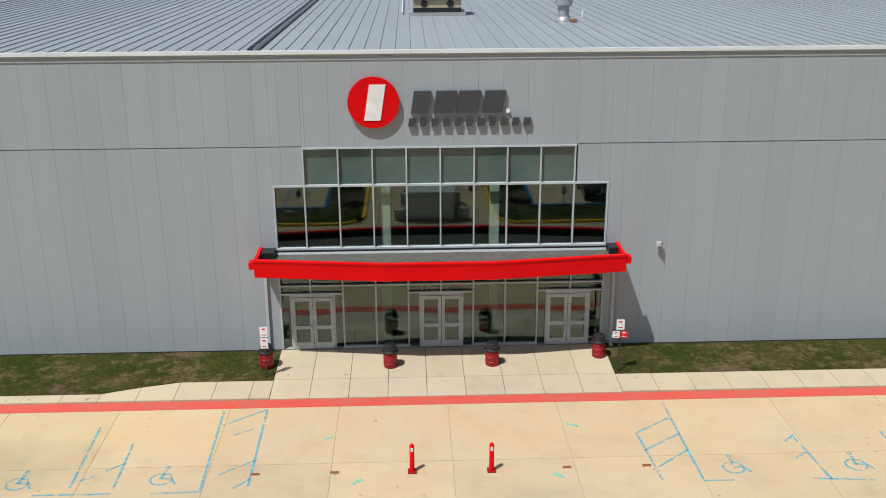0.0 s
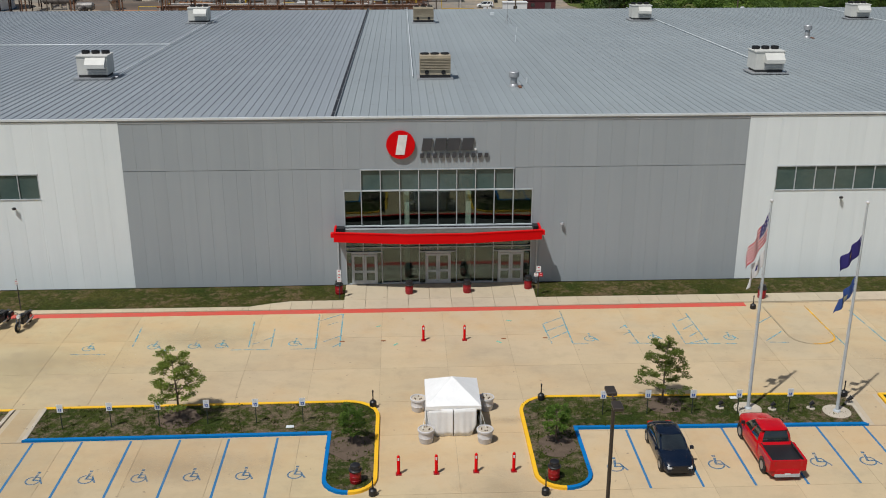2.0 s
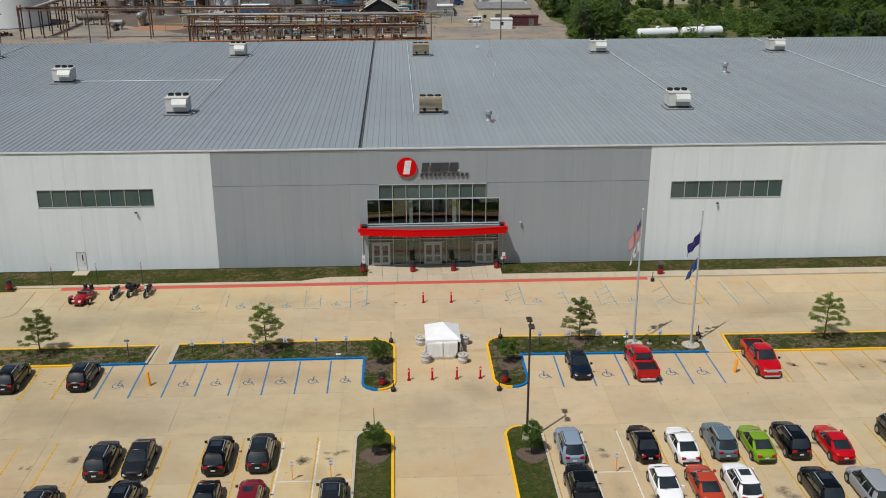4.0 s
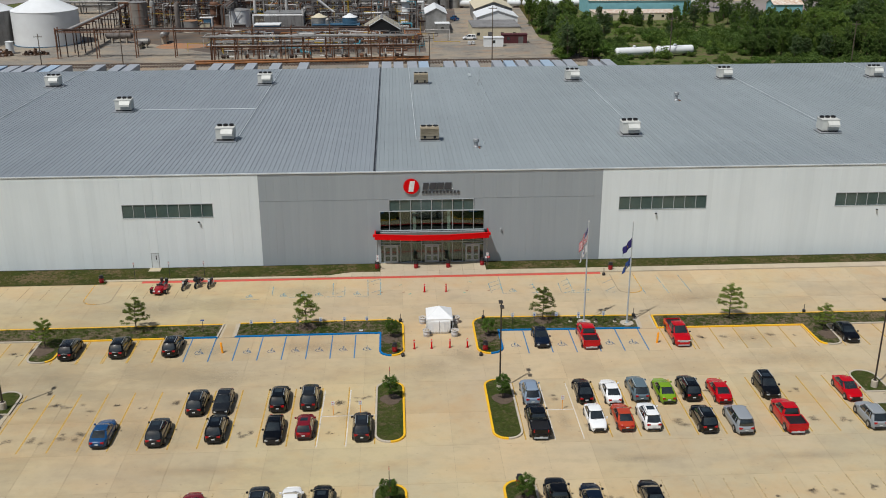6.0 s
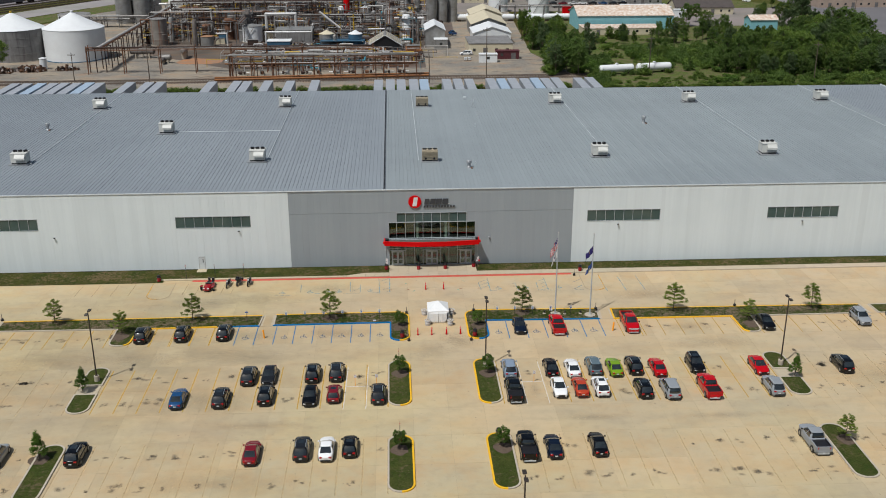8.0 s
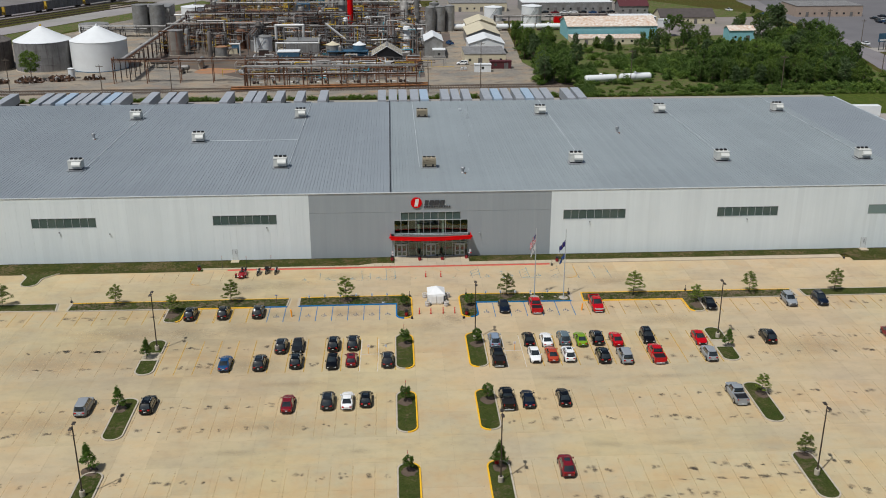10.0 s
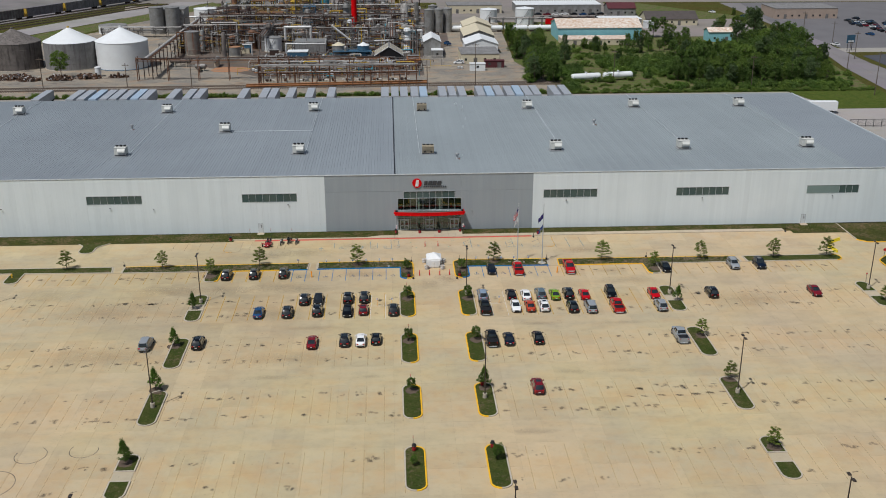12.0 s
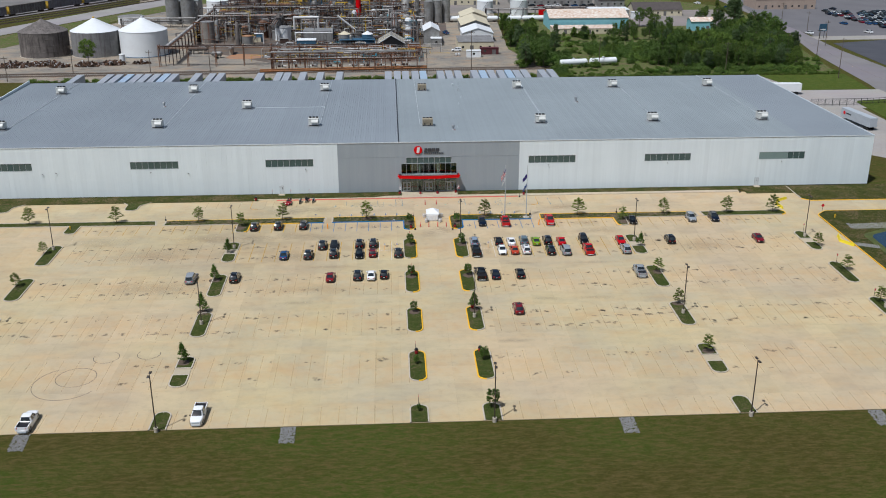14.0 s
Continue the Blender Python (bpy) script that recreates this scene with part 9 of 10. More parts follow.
for k, (x, y, w, d, h, mat) in enumerate([(-67.5, 297, 13, 7, 11.5, "works_yellow"), (-49, 316, 6, 5, 12, "works_blue"), (-88, 275, 10, 6, 10, "dark_brown"), (-78, 300, 9, 6, 12, "dark_brown"), (-58, 275, 9, 6, 9, "steel_grey"), (-40, 290, 10, 6, 10, "dark_brown"), (-30, 262, 10, 6, 8, "steel_grey"), (-12, 262, 9, 6, 8, "steel_grey"), (-5, 285, 8, 6, 9, "steel_grey"), (-75, 335, 12, 7, 13, "works_yellow"), (-50, 345, 12, 7, 13, "works_yellow"), (-30, 340, 10, 7, 12, "dark_brown"), (-92, 320, 10, 7, 11, "dark_brown"), (-24, 221, 16, 5, 4.5, "works_blue"), (-34, 206, 10, 5, 3.4, "steel_grey"), (-60, 365, 14, 7, 13, "works_yellow"), (-20, 370, 12, 7, 12, "steel_grey"), (-85, 355, 12, 7, 12, "dark_brown"), (-38, 240, 10, 5, 6, "steel_grey"), (-20, 238, 10, 5, 6, "steel_grey"), (-72, 276, 8, 5, 7, "steel_grey"), (-95, 298, 8, 5, 8, "works_yellow")]):
    frame_tower(x, y, w, d, h, mat, "open steel process structure with decks and railings", 300 + k)
for k in range(60):
    x, y = rng.uniform(-100, 8), rng.uniform(194, 330)
    if 190 < y < 236 and x < -62:
        continue
    w_, d_, h_ = rng.uniform(1.5, 5), rng.uniform(1.5, 4), rng.uniform(1.2, 4.2)
    b = thing("equipment_cabinet", "weathered equipment housing among the pipes", "equipment", pose(x, y, -0.06, 0, 0, rng.choice((0, 90))), "equipment housings")
    bm = bmnew()
    box(bm, -w_ / 2, w_ / 2, -d_ / 2, d_ / 2, 0, h_)
    part("housing", bm, M[rng.choice(MATS + ["cream_wall", "works_blue", "tank_grey"])], b)
    bm = bmnew()
    box(bm, -w_ / 2 - 0.1, w_ / 2 + 0.1, -d_ / 2 - 0.1, d_ / 2 + 0.1, h_, h_ + 0.12)
    part("lid", bm, M["tank_silver"], b)

# large lagged ducts and lines that stand out among the works


def duct(pts, r, mat, label):
    """A bent pipe with flanged elbows, and stanchions under its long runs."""
    d = thing("duct", label, "pipe", group="large ducts")
    bm = bmnew()
    for a_, b_ in zip(pts, pts[1:]):
        rod(bm, a_, b_, r, n=12)
    for q in pts[1:-1]:
        bmesh.ops.create_icosphere(bm, subdivisions=2, radius=r * 1.08, matrix=Matrix.Translation(q))
    part("pipe", bm, M[mat], d)
    for a_, b_ in zip(pts, pts[1:]):
        L_ = abs(b_[0] - a_[0])
        for s_ in range(int(L_ / 7) + 1 if L_ > 5 else 0):
            f_ = (s_ + 0.5) / (int(L_ / 7) + 1)
            x_, z_ = a_[0] + (b_[0] - a_[0]) * f_, a_[2] + (b_[2] - a_[2]) * f_
            b2 = bmnew()
            box(b2, x_ - 0.12, x_ + 0.12, a_[1] - 0.12, a_[1] + 0.12, -0.06, z_ - r + 0.03)
            part("stanchion", b2, M["steel_rust" if mat != "pipe_bright" else "steel_grey"], d)
    return d


BRIGHT, RUSTY = "large pale lagged duct bending through the works", "rusty orange pipeline on low stanchions"
duct([(-55.5, 250, 5.0), (-55.5, 250, 10.5), (-43.8, 250, 10.5), (-43.8, 250, 5.5)], 0.6, "pipe_bright", BRIGHT)
duct([(-34.1, 246, 11.7), (-24.8, 246, 4.2)], 0.5, "pipe_bright", "pale inclined conveyor duct over the works")
duct([(-52.8, 224, 0.5), (-52.8, 224, 7.1), (-35.6, 224, 7.0), (-35.6, 224, 9.0)], 0.34, "pipe_bright", BRIGHT)
duct([(-4.2, 258, 0.4), (-4.2, 258, 7.4), (7.2, 258, 7.3), (7.2, 258, 1.0)], 0.65, "pipe_bright", BRIGHT)
duct([(5.9, 300, 15.5), (6.5, 300, 5.2), (10.2, 300, 3.7)], 1.15, "pipe_grey", "wide grey overhead duct beside the silos")
duct([(-26.8, 280, 5.9), (-5.1, 280, 5.8)], 0.42, "pipe_bright", BRIGHT)
duct([(-26.8, 276, 4.1), (-5.8, 276, 4.0)], 0.36, "steel_rust", RUSTY)
duct([(-106.2, 290, 10.2), (-100.9, 290, 10.1), (-100.9, 290, 1.0)], 0.48, "pipe_bright", BRIGHT)
duct([(-90.7, 262, 11.1), (-79.2, 262, 11.1), (-79.2, 262, 2.0)], 0.32, "pipe_white", BRIGHT)
duct([(-22.4, 240, 5.3), (-6.1, 240, 5.8), (-6.1, 240, 1.0)], 0.36, "pipe_bright", BRIGHT)
duct([(-77.6, 272, 8.9), (-63.3, 272, 9.0)], 0.5, "steel_rust", RUSTY)
duct([(-73.4, 236, 5.0), (-69.2, 236, 5.0), (-69.2, 236, 0.3)], 0.32, "pipe_bright", BRIGHT)
duct([(-60.2, 166.3, 7.9), (1.8, 166.3, 7.8)], 0.2, "pipe_grey", "lagged pipe along the front pipe bridge")
duct([(-62.5, 164.0, 0.62), (6.5, 168.4, 0.62)], 0.34, "rust_orange", RUSTY)
duct([(-62.5, 165.0, 1.1), (6.5, 169.4, 1.1)], 0.28, "rust_orange", RUSTY)
duct([(-60.0, 171.2, 4.4), (2.0, 171.2, 4.4)], 0.22, "rust_orange", RUSTY)

# small piping through the works
PIPE_SETS = [("pipe_grey", 330), ("steel_rust", 330), ("dark_brown", 330), ("pipe_white", 170), ("pipe_bright", 60), ("works_yellow", 150), ("works_teal", 40), ("steel_grey", 200), ("rust_orange", 90)]
for mat, n in PIPE_SETS:
    bm = bmnew()
    for k in range(n):
        p = Vector((rng.uniform(-102, 6), rng.uniform(188, 390), rng.uniform(1, 9)))
        if p.x < -62 and p.y < 236:
            p.x += 55
        if -72 < p.x < -50 and 226 < p.y < 249:
            p.y += 45
        low = p.y < 232
        if low:
            p.z = min(p.z, 2.6)
        r_ = rng.choice((0.08, 0.1, 0.14, 0.2, 0.3))
        ax = rng.choice((0, 0, 1, 2))
        for seg in range(rng.choice((2, 3, 4))):
            q = p.copy()
            L_ = rng.uniform(1.5, 9) * rng.choice((-1, 1))
            q[ax] += L_ * (0.5 if ax == 2 else 1)
            q.z = max(0.2, min(3.4 if low else 12, q.z))
            if (q - p).length > 0.2:
                rod(bm, p, q, r_, n=6)
            p, ax = q, rng.choice([a for a in (0, 1, 2) if a != ax])
        rod(bm, (p.x, p.y, p.z), (p.x, p.y, -0.05), r_, n=6)
    tagged(part("pipework", bm, M[mat]), "tangle of process pipes through the works", "pipes", kind="stuff")

# scrap heap by the tanks
for (hx, hy, rx, ry, hh, n) in ((-168, 184.5, 7, 4.5, 1.9, 420), (-157, 187, 9, 4.0, 1.5, 380), (-149, 182.5, 4, 2.2, 0.9, 120), (-138, 184, 5, 2.6, 1.6, 260), (-127.5, 186.5, 5, 2.4, 1.5, 220), (-116, 188, 4, 1.6, 0.7, 90)):
    bm = bmnew()
    for k in range(n):
        a, d = rng.uniform(0, 6.283), math.sqrt(rng.random())
        x, y = hx + rx * d * math.cos(a), hy + ry * d * math.sin(a)
        z = hh * (1 - d * d) * rng.uniform(0.3, 1.0)
        s_ = rng.choice((0.3, 0.5, 0.8, 1.3))
        bmesh.ops.create_cube(bm, size=1, matrix=Matrix.LocRotScale((x, y, z), Euler((rng.random() * 3, rng.random() * 3, rng.random() * 3)), (s_ * rng.uniform(0.5, 2.2), s_ * 0.6, s_ * 0.5))) if k < 250 else rod(bm, (x, y, z), (x + rng.uniform(-1.2, 1.2), y + rng.uniform(-1, 1), z + rng.uniform(-0.3, 0.5)), rng.uniform(0.05, 0.16), n=4)
    tagged(part("scrap_heap", bm, M["scrap"]), "heap of rusty scrap metal in the yard", "scrap", kind="stuff")

# far yard with parked cars behind the sheds
sheet("gravel_lot", [(118, 282), (182, 282), (188, 345), (128.1, 345)], -0.025, "far_yard", "dark gravel lot round the houses", "pavement")
vessel(-45, 372, 3.0, 17, "works_teal", "tall teal process column at the back of the works", 5, False)
vessel(-58, 330, 1.6, 15, "works_yellow", "yellow process column with platforms", 6)
vessel(0, 300, 1.7, 15, "pipe_white", "tall pale column with a bent overhead duct", 7, False)
sheet("far_yard", [(22, 338), (128, 338), (128, 430), (22, 430)], -0.02, "far_yard", "dusty parking yard behind the sheds", "pavement")
block("far_store", "long pale building at the far yard", 66, 116, 372, 392, 5.0, "tank_silver", "tank_white")
block("far_store", "low cream building at the far yard", 26, 58, 376, 392, 4.5, "cream_wall", "tank_grey")
block("house", "small house with a dark purple roof", 118, 134, 362, 374, 4.0, "tank_silver", "maroon", 2.6, "x")
for hx in (-125.5, -117.5):
    storage_tank(hx, 305.5, 3.6, 13.2, 0.5, "tank_silver", "tank_silver", "grey steel fan stack before the windowless block", True, False)

# ---------------------------------------------------------------- freight: trailers, rail cars, tank cars, vans
TRAILER = {"grey": plain("trailer_grey", (0.36, 0.38, 0.41), (0.30, 0.32, 0.35), 0.5, 6, 0.5), "blue": plain("trailer_blue", (0.36, 0.45, 0.55), (0.31, 0.40, 0.50), 0.5, 6, 0.5), "white": M["tank_white"], "pale": plain("trailer_pale", (0.42, 0.45, 0.48), (0.36, 0.39, 0.42), 0.5, 6, 0.5)}


def make_trailer(m, colour, label):
    t = thing("box_trailer", label, "trailer", m, "parked trailers")
    bm = bmnew()
    box(bm, -1.3, 1.3, -8.1, 8.1, 1.15, 4.08)
    part("box", bm, TRAILER[colour], t)
    for y in (-6.6, -5.4):
        for s in (-1, 1):
            bm = bmnew()
            rod(bm, (s * 0.75, y, 0.5), (s * 1.28, y, 0.5), 0.5, n=14)
            part("wheel", bm, M["tyre"], t)
    for s in (-1, 1):
        bm = bmnew()
        box(bm, s * 0.9 - 0.08, s * 0.9 + 0.08, 4.9, 5.1, 0.0, 1.15)
        part("landing_leg", bm, M["dark"], t)
        bm = bmnew()
        box(bm, 0.03 if s > 0 else -1.2, 1.2 if s > 0 else -0.03, -8.14, -8.105, 1.25, 3.98)
        part("door", bm, TRAILER[colour], t)
    return t


tsrc = {}
for i, x in enumerate([-128.5, -117, -113.4, -109.4, -105.8, -102.6, -99.0, -95.4, -92.2, -83.4, -77.8, -74.4, -59.2, -51.9, -48.8, -42.7, -36.0, -28.6, -9.8, -6.3, -3.1, 0.6, 3.7, 10.5, 13.8, 17.3, 23.8, 27.0, 30.3, 34.0, 37.2, 40.3, 43.5, 50.4, 54.0]):
    colour = "blue" if i in (3, 7, 22, 27, 30) else "grey"
    m = pose(x, 135.4 + 0.3 * math.sin(i * 3), -0.03, 0, 0, 180)
    tsrc[colour] = copy_thing(tsrc[colour], m) if colour in tsrc else make_trailer(m, colour, "%s box trailer parked in the truck court" % ("pale blue" if colour == "blue" else "grey"))
make_trailer(pose(134.6, 111.5, -0.03, 0, 0, 87), "white", "white box trailer parked beside the lawn")
big = make_trailer(pose(143.0, 63.5, -0.03, 0, 0, 8), "pale", "pale grey box trailer with a red mark beside the plant")
for s_ in (-1, 1):
    bm = bmnew()
    rod(bm, (s_ * 1.305, 6.2, 2.8), (s_ * 1.32, 6.2, 2.8), 0.6, n=20)
    part("mark", bm, M["red_metal"], big, "red round mark")
    bm = bmnew()
    box(bm, 1.305 if s_ > 0 else -1.32, 1.32 if s_ > 0 else -1.305, 2.4, 5.2, 2.6, 3.0)
    part("bar", bm, M["dark"], big, "dark plain bar")


def tank_car(x, y, ang, label):
    t = thing("tank_car", label, "rail tank car", pose(x, y, -0.05, 0, 0, ang), "rail tank cars")
    bm = bmnew()
    rod(bm, (-5.6, 0, 1.9), (5.6, 0, 1.9), 1.3, n=18)
    rod(bm, (-6.1, 0, 1.9), (-5.6, 0, 1.9), 0.8, 1.3, 18)
    rod(bm, (5.6, 0, 1.9), (6.1, 0, 1.9), 1.3, 0.8, 18)
    part("barrel", bm, M["tank_white"], t)
    bm = bmnew()
    turned(bm, [(0.5, 3.1), (0.5, 3.6), (0.3, 3.7)], 12)
    part("dome", bm, M["tank_white"], t)
    for s in (-1, 1):
        bm = bmnew()
        box(bm, s * 4.2 - 1.1, s * 4.2 + 1.1, -0.9, 0.9, 0.0, 0.7)
        part("bogie", bm, M["dark_brown"], t)


tank_car(68.5, 170.2, 12, "white rail tank car in the weeds")
tank_car(81.7, 172.8, 10, "white rail tank car in the weeds")
for x in (29, 44.5, 57.5, 70):
    tank_car(x, 303.5, 0, "white rail tank car beyond the sheds")
for k in range(-2, 8):
    px_, py_ = -262 + k * 14.0, 280 + k * 24.7
    t = thing("hopper_car", "covered rail freight car in the yard", "rail car", pose(px_, py_, 0.1, 0, 0, 60.5), "rail freight cars")
    bm = bmnew()
    box(bm, -13.4, 13.4, -1.5, 1.5, 0.9, 5.6)
    part("box", bm, M[("autorack", "tank_grey", "autorack", "tank_brown")[k % 4]], t)
    bm = bmnew()
    for s in range(14):
        box(bm, -13.2 + s * 2.0, -13.0 + s * 2.0, -1.58, -1.502, 0.95, 5.5)
    tagged(part("ribbing", bm, M["tank_grey"], t), kind="stuff")
    for s in (-1, 1):
        bm = bmnew()
        box(bm, s * 10.4 - 1.4, s * 10.4 + 1.4, -1.0, 1.0, 0.0, 0.9)
        part("bogie", bm, M["dark_brown"], t)
        bm = bmnew()
        box(bm, s * 13.1 - 0.33, s * 13.1 + 0.33, -1.53, 1.53, 1.0, 5.3)
        part("end_door", bm, M["works_yellow"], t, "yellow end door")
park("van", "white", 21.6, 211.0, 1, 90)
park("pickup", "blue", 19.5, 262, 1, 20)

# far cars, simple but whole
FARC = {}


def far_car(x, y, colour, ang):
    m = pose(x, y, -0.03, 0, 0, ang)
    if colour in FARC:
        return copy_thing(FARC[colour], m)
    c = thing("car", "%s car in the lot beyond the road" % TONE[colour], "car", m, "far parked cars")
    bm = bmnew()
    prof = [(-2.3, 0.3), (2.3, 0.3), (2.3, 0.75), (1.3, 0.95), (-2.0, 1.0), (-2.3, 0.8)]
    a = [bm.verts.new((-0.9, p, q)) for p, q in prof]
    b = [bm.verts.new((0.9, p, q)) for p, q in prof]
    bm.faces.new(a)
    bm.faces.new(b[::-1])
    for i in range(6):
        j = (i + 1) % 6
        bm.faces.new((a[j], a[i], b[i], b[j]))
    bmesh.ops.recalc_face_normals(bm, faces=bm.faces)
    part("body", bm, PAINT[colour], c)
    bm = bmnew()
    v = box(bm, -0.8, 0.8, -1.8, 1.0, 0.95, 1.42)
    for q in v[4:]:
        q.co.x *= 0.8
        q.co.y = q.co.y * 0.62 - 0.15
    part("cabin", bm, CAR_GLASS, c)
    bm = bmnew()
    box(bm, -0.62, 0.62, -1.2, 0.42, 1.42, 1.46)
    part("roof", bm, PAINT[colour], c)
    bm = bmnew()
    for s in (-1, 1):
        for yy in (-1.4, 1.4):
            rod(bm, (s * 0.7, yy, 0.33), (s * 0.93, yy, 0.33), 0.33, n=10)
    tagged(part("running_gear", bm, M["tyre"], c), kind="stuff")
    FARC[colour] = c
    return c


COLS = ["black", "white", "silver", "navy", "blue", "charcoal", "black", "darkred", "greyblue", "white"]
for r in range(11):
    y = 262 + r * 6.4
    for k in range(17):
        if rng.random() < 0.2:
            continue
        far_car((251 - r * 0.9) + k * 3.0 + rng.uniform(-0.2, 0.2), y + rng.uniform(-0.4, 0.4), rng.choice(COLS), rng.choice((0, 180)))
for x, y, c in [(203.5, 251, "white"), (234.7, 252, "white"), (235, 282, "blue"), (246, 332, "charcoal"), (254, 340, "navy"), (186, 340, "charcoal"), (194, 352, "blue"), (182, 372, "white")]:
    far_car(x, y, c, 20)
for k in range(16):
    far_car(78 + (k % 8) * 5.2, 352 + (k // 8) * 14 + rng.uniform(-1, 1), rng.choice(COLS), 90)
lorry = block("lorry_cab", "bright red lorry tractor in the far yard", 77, 83, 329, 331.6, 3.0, "red_metal", "red_metal", cat="lorry")

# ---------------------------------------------------------------- poles, fence, hedge, woods
M["pole_wood"] = plain("pole_wood", (0.13, 0.10, 0.075), rough=0.9)


def utility_pole(x, y, h, arms=True):
    p = thing("utility_pole", "weathered wooden utility pole with a crossarm", "utility pole", pose(x, y, -0.1), "utility poles")
    bm = bmnew()
    rod(bm, (0, 0, 0), (0, 0, h), 0.17, 0.11, 8)
    part("pole", bm, M["pole_wood"], p)
    if arms:
        bm = bmnew()
        box(bm, -1.2, 1.2, -0.07, 0.07, h - 0.9, h - 0.72)
        part("crossarm", bm, M["pole_wood"], p)
        for s in (-1.1, -0.4, 0.4, 1.1):
            bm = bmnew()
            rod(bm, (s, 0, h - 0.72), (s, 0, h - 0.5), 0.05, n=6)
            part("insulator", bm, M["tank_grey"], p)


for x, y, h in [(24.3, 160, 17), (79.2, 169.1, 12.5), (128.5, 153.6, 12.5), (169.7, 139.4, 16), (-82, 160.5, 12.5), (-138.5, 166, 12), (-108, 169, 9), (6, 158, 9), (196, 214, 12), (206, 260, 10), (210, 305, 9), (-160, 152, 10), (182, 190, 12)]:
    utility_pole(x, y, h)
fence = thing("steel_fence", "dark steel fence by the truck drive", "fence")
for k in range(8):
    bm = bmnew()
    rod(bm, (138.7 + k * 2.6, 91.4, -0.05), (138.7 + k * 2.6, 91.4, 2.5), 0.09, n=6)
    part("post", bm, M["dark"], fence)
for z in (0.4, 2.4):
    bm = bmnew()
    rod(bm, (138.7, 91.4, z), (156.9, 91.4, z), 0.06, n=5)
    part("rail", bm, M["dark"], fence)
bm = bmnew()
for k in range(61):
    rod(bm, (138.8 + k * 0.3, 91.4, 0.4), (138.8 + k * 0.3, 91.4, 2.4), 0.022, n=4)
tagged(part("bars", bm, M["dark"], fence), kind="stuff")
sheet("east_lawn", rounded([(155.5, 22), (172.5, 22), (172.6, 101), (157.5, 98.5)], [0, 0, 3, 4]), 0.05, "mown", "mown lawn beside the truck drive", "lawn")
steel_rail = thing("rail_fence", "low dark steel fence on the lawn by the drive", "fence")
for k in range(7):
    bm = bmnew()
    rod(bm, (157.6 + k * 2.3, 93.0 + k * 0.3, 0.0), (157.6 + k * 2.3, 93.0 + k * 0.3, 2.1), 0.08, n=6)
    part("post", bm, M["dark"], steel_rail)
for z in (0.5, 1.2, 2.0):
    bm = bmnew()
    rod(bm, (157.4, 93.0, z), (171.6, 94.85, z), 0.07, n=5)
    part("rail", bm, M["dark"], steel_rail)
board = thing("roadside_sign", "tall blue roadside sign on two posts", "sign", pose(203.5, 236, -0.03, 0, 0, 15))
for s_ in (-1.2, 1.2):
    bm = bmnew()
    rod(bm, (s_, 0, 0), (s_, 0, 6.4), 0.14, n=8)
    part("post", bm, M["dark"], board)
bm = bmnew()
box(bm, -2.2, 2.2, -0.35, -0.16, 3.6, 7.2)
part("panel", bm, M["works_blue"], board, "blue sign panel")
bm = bmnew()
box(bm, -1.6, 1.6, -0.37, -0.352, 4.0, 4.7)
part("bar", bm, M["tank_white"], board, "pale plain bar")


def bush_mesh(seed, r, h, count, size, material):
    rng_ = np.random.default_rng(seed)
    cs = [(rng_.normal() * r * 0.5, rng_.normal() * r * 0.5, abs(rng_.normal()) * h * 0.35 + 0.25 * h) for _ in range(14)]
    return leaves_mesh("foliage", cs, r * 0.5, count, size, material, rng_, 0.9)


BUSH = [bush_mesh(40 + k, 1.6, 2.0, 60, 0.20, M[("leaf_wood", "leaf_pale", "leaf_maple")[k % 3]]) for k in range(5)]


def bush(x, y, s, k):
    ob = new("shrub", BUSH[k % 5])
    ob.matrix_basis = pose(x, y, -0.08, 0, 0, (k * 67) % 360) @ Matrix.Diagonal((s, s, s * 0.85, 1))
    return tagged(ob, "leafy green shrub in the rough", "shrub", "shrubs")


def thicket(name, spots_, label, seed, lo, hi, material):
    """Many low bushes grown into one mass."""
    hv, hf, rs = [], [], random.Random(seed)
    for i, (x, y) in enumerate(spots_):
        src_me = BUSH[i % 5]
        co = np.empty(len(src_me.vertices) * 3)
        src_me.vertices.foreach_get("co", co)
        a, s_ = rs.uniform(0, 6.28), rs.uniform(lo, hi)
        co = co.reshape(-1, 3) @ np.array([[math.cos(a), math.sin(a), 0], [-math.sin(a), math.cos(a), 0], [0, 0, 0.85]]) * s_
        k0 = len(hv)
        hv += [tuple(p) for p in co + np.array([x + rs.uniform(-0.6, 0.6), y + rs.uniform(-0.7, 0.9), -0.08])]
        hf += [tuple(k0 + q for q in f.vertices) for f in src_me.polygons]
    me = bpy.data.meshes.new(name)
    me.from_pydata(hv, [], hf)
    me.materials.append(M[material])
    return tagged(new(name, me), label, name.replace("_", " "), kind="stuff")


thicket("hedge", [(x, 148.3) for x in np.arange(-150, 174, 1.7)], "ragged green hedge along the truck court", 5, 0.45, 0.95, "leaf_pale")
rs = random.Random(8)
UNDER = [(rs.uniform(108, 166), rs.uniform(151, 200)) for _ in range(160)] + [(rs.uniform(84, 114), rs.uniform(180, 220)) for _ in range(70)] + [(rs.uniform(46, 70), rs.uniform(176, 250)) for _ in range(60)]
thicket("undergrowth", [p for p in UNDER if p[0] < 156 + (p[1] - 150) * 0.22], "dense green undergrowth below the trees", 6, 0.7, 1.6, "leaf_wood")
WEEDS = [(rs.uniform(60, 104), rs.uniform(151, 162)) for _ in range(90)] + [(rs.uniform(64, 118), rs.uniform(178, 250)) for _ in range(150)]
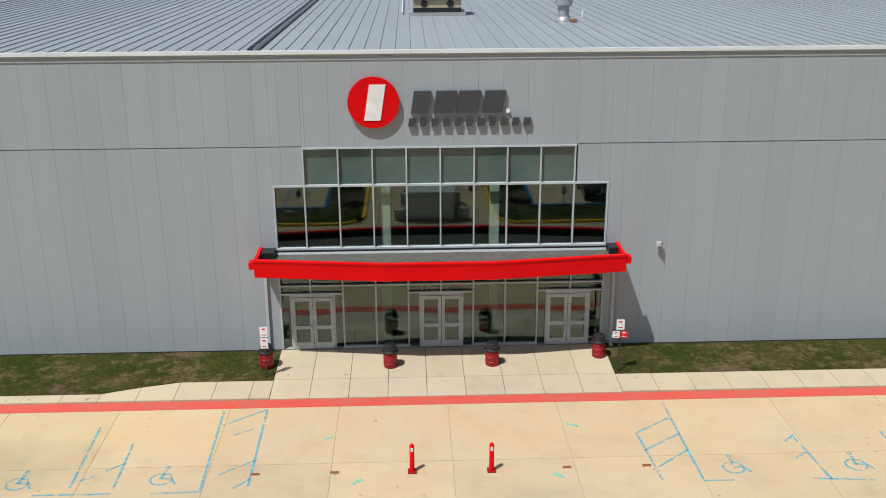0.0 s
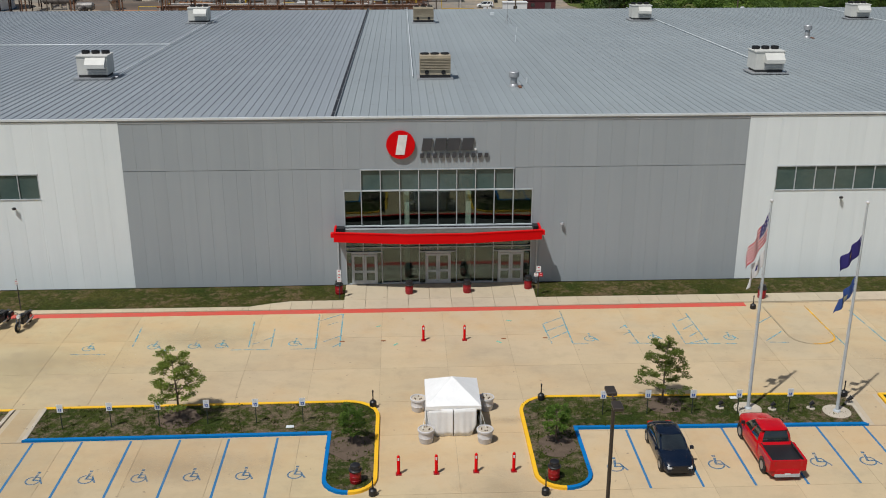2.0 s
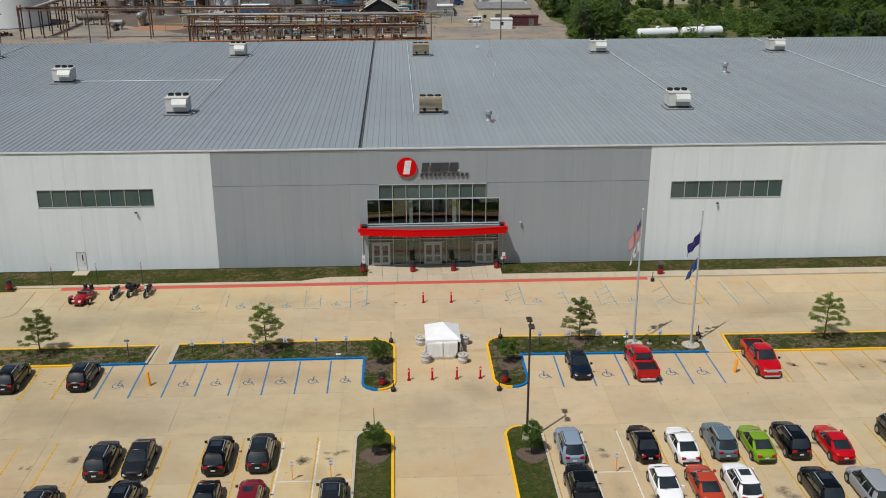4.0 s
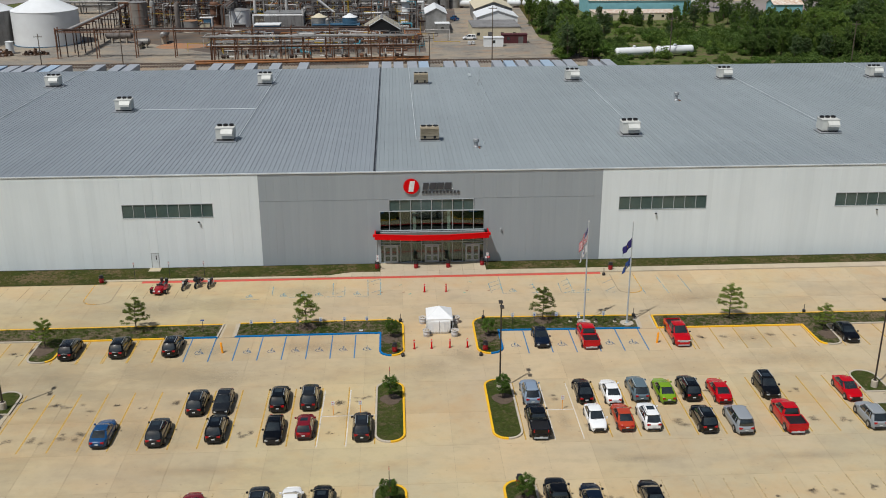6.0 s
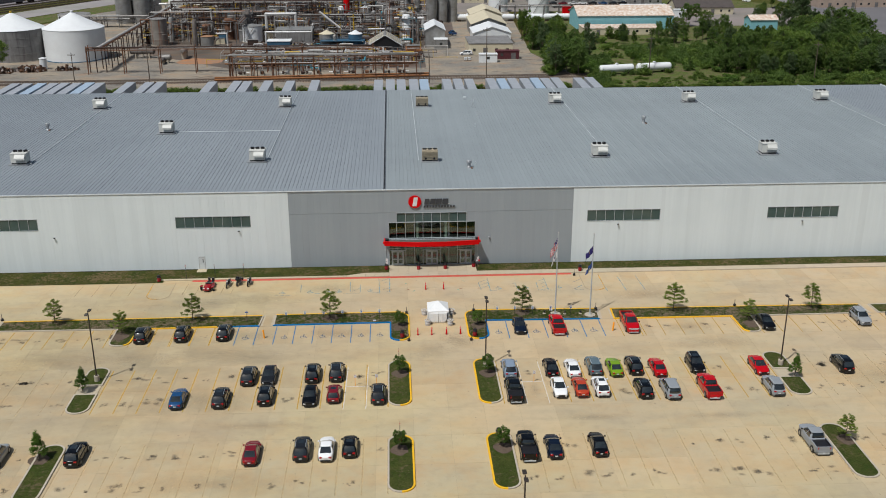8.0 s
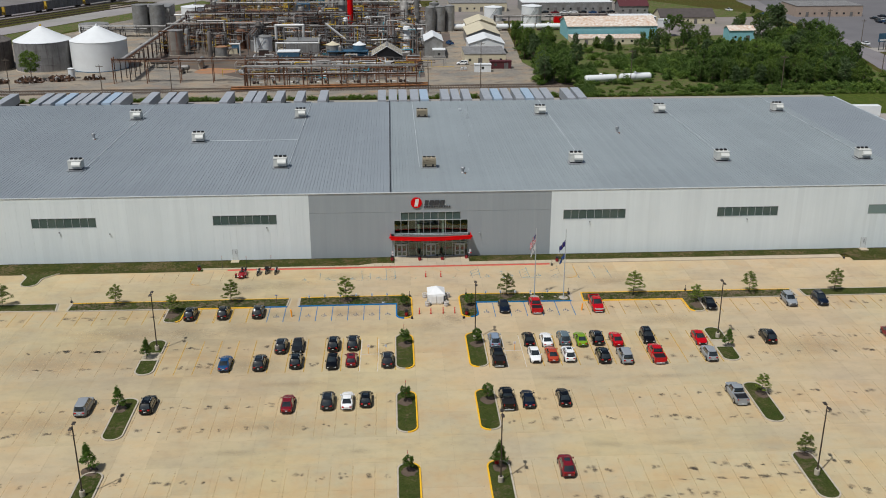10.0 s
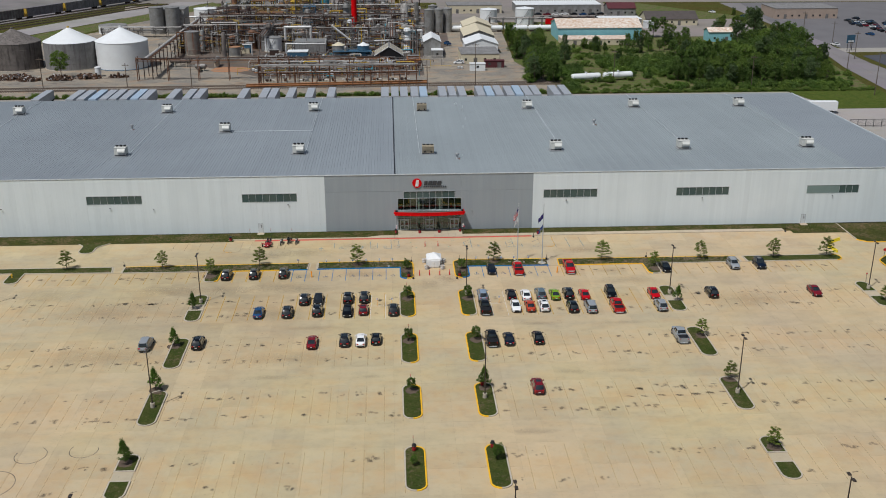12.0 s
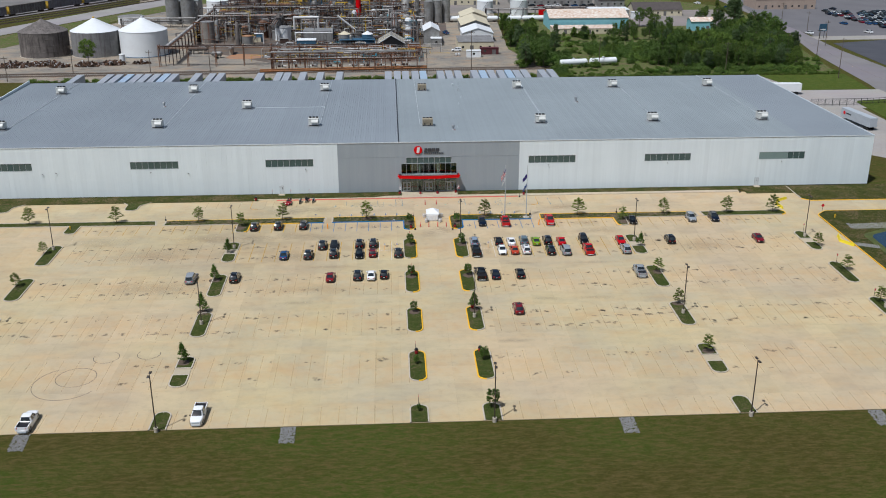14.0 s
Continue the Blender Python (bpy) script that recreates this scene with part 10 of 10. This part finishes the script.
thicket("weeds", WEEDS, "tall yellow-green weeds in the rough meadow", 7, 0.22, 0.60, "leaf_pale")
k = 0
for x, y, s_ in ((64.0, 166.5, 1.2), (66.8, 167.2, 0.9), (73.5, 168.6, 1.0), (77.0, 168.5, 1.7), (78.5, 170.0, 1.2), (86.6, 171.0, 0.9), (70.5, 167.4, 0.7)):
    k += 1
    bush(x, y, s_, k)
for _ in range(158):
    k += 1
    x, y = rng.uniform(58, 180), rng.uniform(152, 262)
    if 62 < x < 94 and 150 < y < 178 or (x > 170 and y < 165) or 70 < x < 118 and y > 254 or 96 < x < 112 and y < 172 and rng.random() < 0.8:
        continue
    if 88 < x < 112 and 222 < y < 232:
        continue
    bush(x, y, rng.uniform(0.6, 1.7), k)
for _ in range(62):
    k += 1
    bush(rng.uniform(82, 116), rng.uniform(182, 218), rng.uniform(0.9, 2.0), k)
for _ in range(54):
    k += 1
    x = rng.uniform(98, 168)
    bush(x, rng.uniform(150.5, 160), rng.uniform(0.8, 1.7), k)
for _ in range(36):
    k += 1
    bush(rng.uniform(46, 66), rng.uniform(164, 236), rng.uniform(0.8, 1.9), k)
M["leaf_poplar"] = leaf_mat("leaf_poplar", (0.085, 0.140, 0.050), (0.150, 0.205, 0.085))
WOOD = []
for k in range(6):
    t = make_tree("tree", "leafy green tree in the wood behind the plant", 10.0, (2.3, 2.9, 1.7, 1.35, 2.6, 2.0)[k], 900 + k, "wood", pose(132 + k * 5, 163 + k, -0.1))
    if k in (1, 3, 5):
        [c for c in t.children if c.name.startswith("crown")][0].data.materials[0] = M[("leaf_pale", "leaf_pale", "leaf_poplar")[k // 2]]
    tagged(t, group="wood trees")
    WOOD.append(t)


def wood_tree(x, y, h, k):
    c = copy_thing(WOOD[k % 6], Matrix())
    c.matrix_basis = pose(x, y, -0.1, 0, 0, (k * 53) % 360) @ Matrix.Diagonal((h / 10 * 1.05, h / 10 * 1.05, h / 10, 1))


def grow(n, x0, x1, y0, y1, h0, h1, gap, keep=lambda x, y: True):
    """Trees strewn over a stretch, no two closer than the gap."""
    made = 0
    for _ in range(n * 30):
        x, y = rng.uniform(x0, x1), rng.uniform(y0, y1)
        if not keep(x, y) or any((x - a) ** 2 + (y - b) ** 2 < gap * gap for a, b in spots):
            continue
        spots.append((x, y))
        wood_tree(x, y, rng.uniform(h0, h1), len(spots))
        made += 1
        if made == n:
            break


spots = []
ROADSIDE = lambda x, y: x < 160 + (y - 150) * 0.22
grow(48, 104, 172, 157, 176, 6.0, 9.5, 3.0, lambda x, y: ROADSIDE(x, y) and x > 104 + (168 - y) * 0.8)
grow(58, 106, 178, 174, 208, 8.0, 12.5, 3.2, lambda x, y: ROADSIDE(x, y) and (x > 116 or y < 190))
grow(26, 150, 184, 204, 238, 10.0, 14.5, 3.6, ROADSIDE)
grow(14, 118, 150, 208, 236, 5.0, 8.0, 4.0)
grow(12, 104, 128, 232, 256, 6.0, 9.0, 4.0)
grow(25, 44, 65, 186, 262, 8.0, 12.0, 3.6, lambda x, y: x > 47 or y > 232)
grow(8, 46, 62, 165, 184, 7.0, 11.5, 3.4, lambda x, y: x < 58)
grow(12, 72, 104, 232, 250, 4.0, 8.0, 4.0)
grow(10, 84, 114, 184, 216, 3.5, 6.0, 4.0)
grow(8, 118, 192, 278, 350, 7.0, 11.0, 5.0, lambda x, y: not (124 < x < 162 and y > 300) and x < 186)
for x, y, h, kk in ((172.5, 276, 16.0, 5), (175.5, 283, 14.0, 0), (166.0, 281, 11.0, 1), (172.6, 194, 11.0, 5), (177.5, 205, 9.0, 3), (95, 176, 4.5, 2), (104, 178, 5.0, 0), (134, 262, 8.0, 4), (128, 268, 9.0, 1)):
    wood_tree(x, y, h, kk)
wood_tree(-138, 187, 11.5, 1)
# ---------------------------------------------------------------- concrete panels of the lot
JX = [0.5 + 4.32 * k for k in range(-35, 23)]
JY = [-4.44, -9.4, -14.2, -18.7, -22.6, -28.5, -34.6, -41.2, -47.3, -53.5, -59.5, -65.6, -71.7, -77.6, -83.7, -89.8, -95.8, -101.9, -107.8, -113.7]
slab_mesh = unit_box("slab", M["slab"])
near = []
bm_verts, bm_faces = [], []
G = 0.009
count = 0
for j in range(len(JY) - 1):
    for i in range(len(JX) - 1):
        x0, x1 = JX[i] + G, JX[i + 1] - G
        y1, y0 = JY[j] - G, JY[j + 1] + G
        if x1 > 93.2:
            x1 = 93.2
        if x0 > 92.5:
            continue
        if abs((x0 + x1) / 2 - CX) < 52 and j < 12:
            piece("slab", slab_mesh, pavement, (x0, y0, -0.06), (x1 - x0, y1 - y0, 0.06))
            count += 1
        else:
            k = len(bm_verts)
            bm_verts += [(x0, y0, -0.06), (x1, y0, -0.06), (x1, y1, -0.06), (x0, y1, -0.06), (x0, y0, 0), (x1, y0, 0), (x1, y1, 0), (x0, y1, 0)]
            bm_faces += [tuple(k + q for q in f) for f in ((4, 5, 6, 7), (0, 1, 5, 4), (1, 2, 6, 5), (2, 3, 7, 6), (3, 0, 4, 7))]
k = len(bm_verts)
for a in range(20):
    x0, x1 = 93.22 + a * 4.3, 93.22 + (a + 1) * 4.3 - 0.02
    k = len(bm_verts)
    ya, yb = (-24.4, -6.3) if a == 0 else (-21.6, -12.4)
    bm_verts += [(x0, ya, -0.06), (x1, ya, -0.06), (x1, yb, -0.06), (x0, yb, -0.06), (x0, ya, 0), (x1, ya, 0), (x1, yb, 0), (x0, yb, 0)]
    bm_faces += [tuple(k + q for q in f) for f in ((4, 5, 6, 7), (0, 1, 5, 4), (1, 2, 6, 5), (2, 3, 7, 6), (3, 0, 4, 7))]
me = bpy.data.meshes.new("slabs_far")
me.from_pydata(bm_verts, [], bm_faces)
me.materials.append(M["slab_far"])
far_slabs = new("slabs", me)
far_slabs.parent = pavement
tagged(far_slabs, kind="stuff")
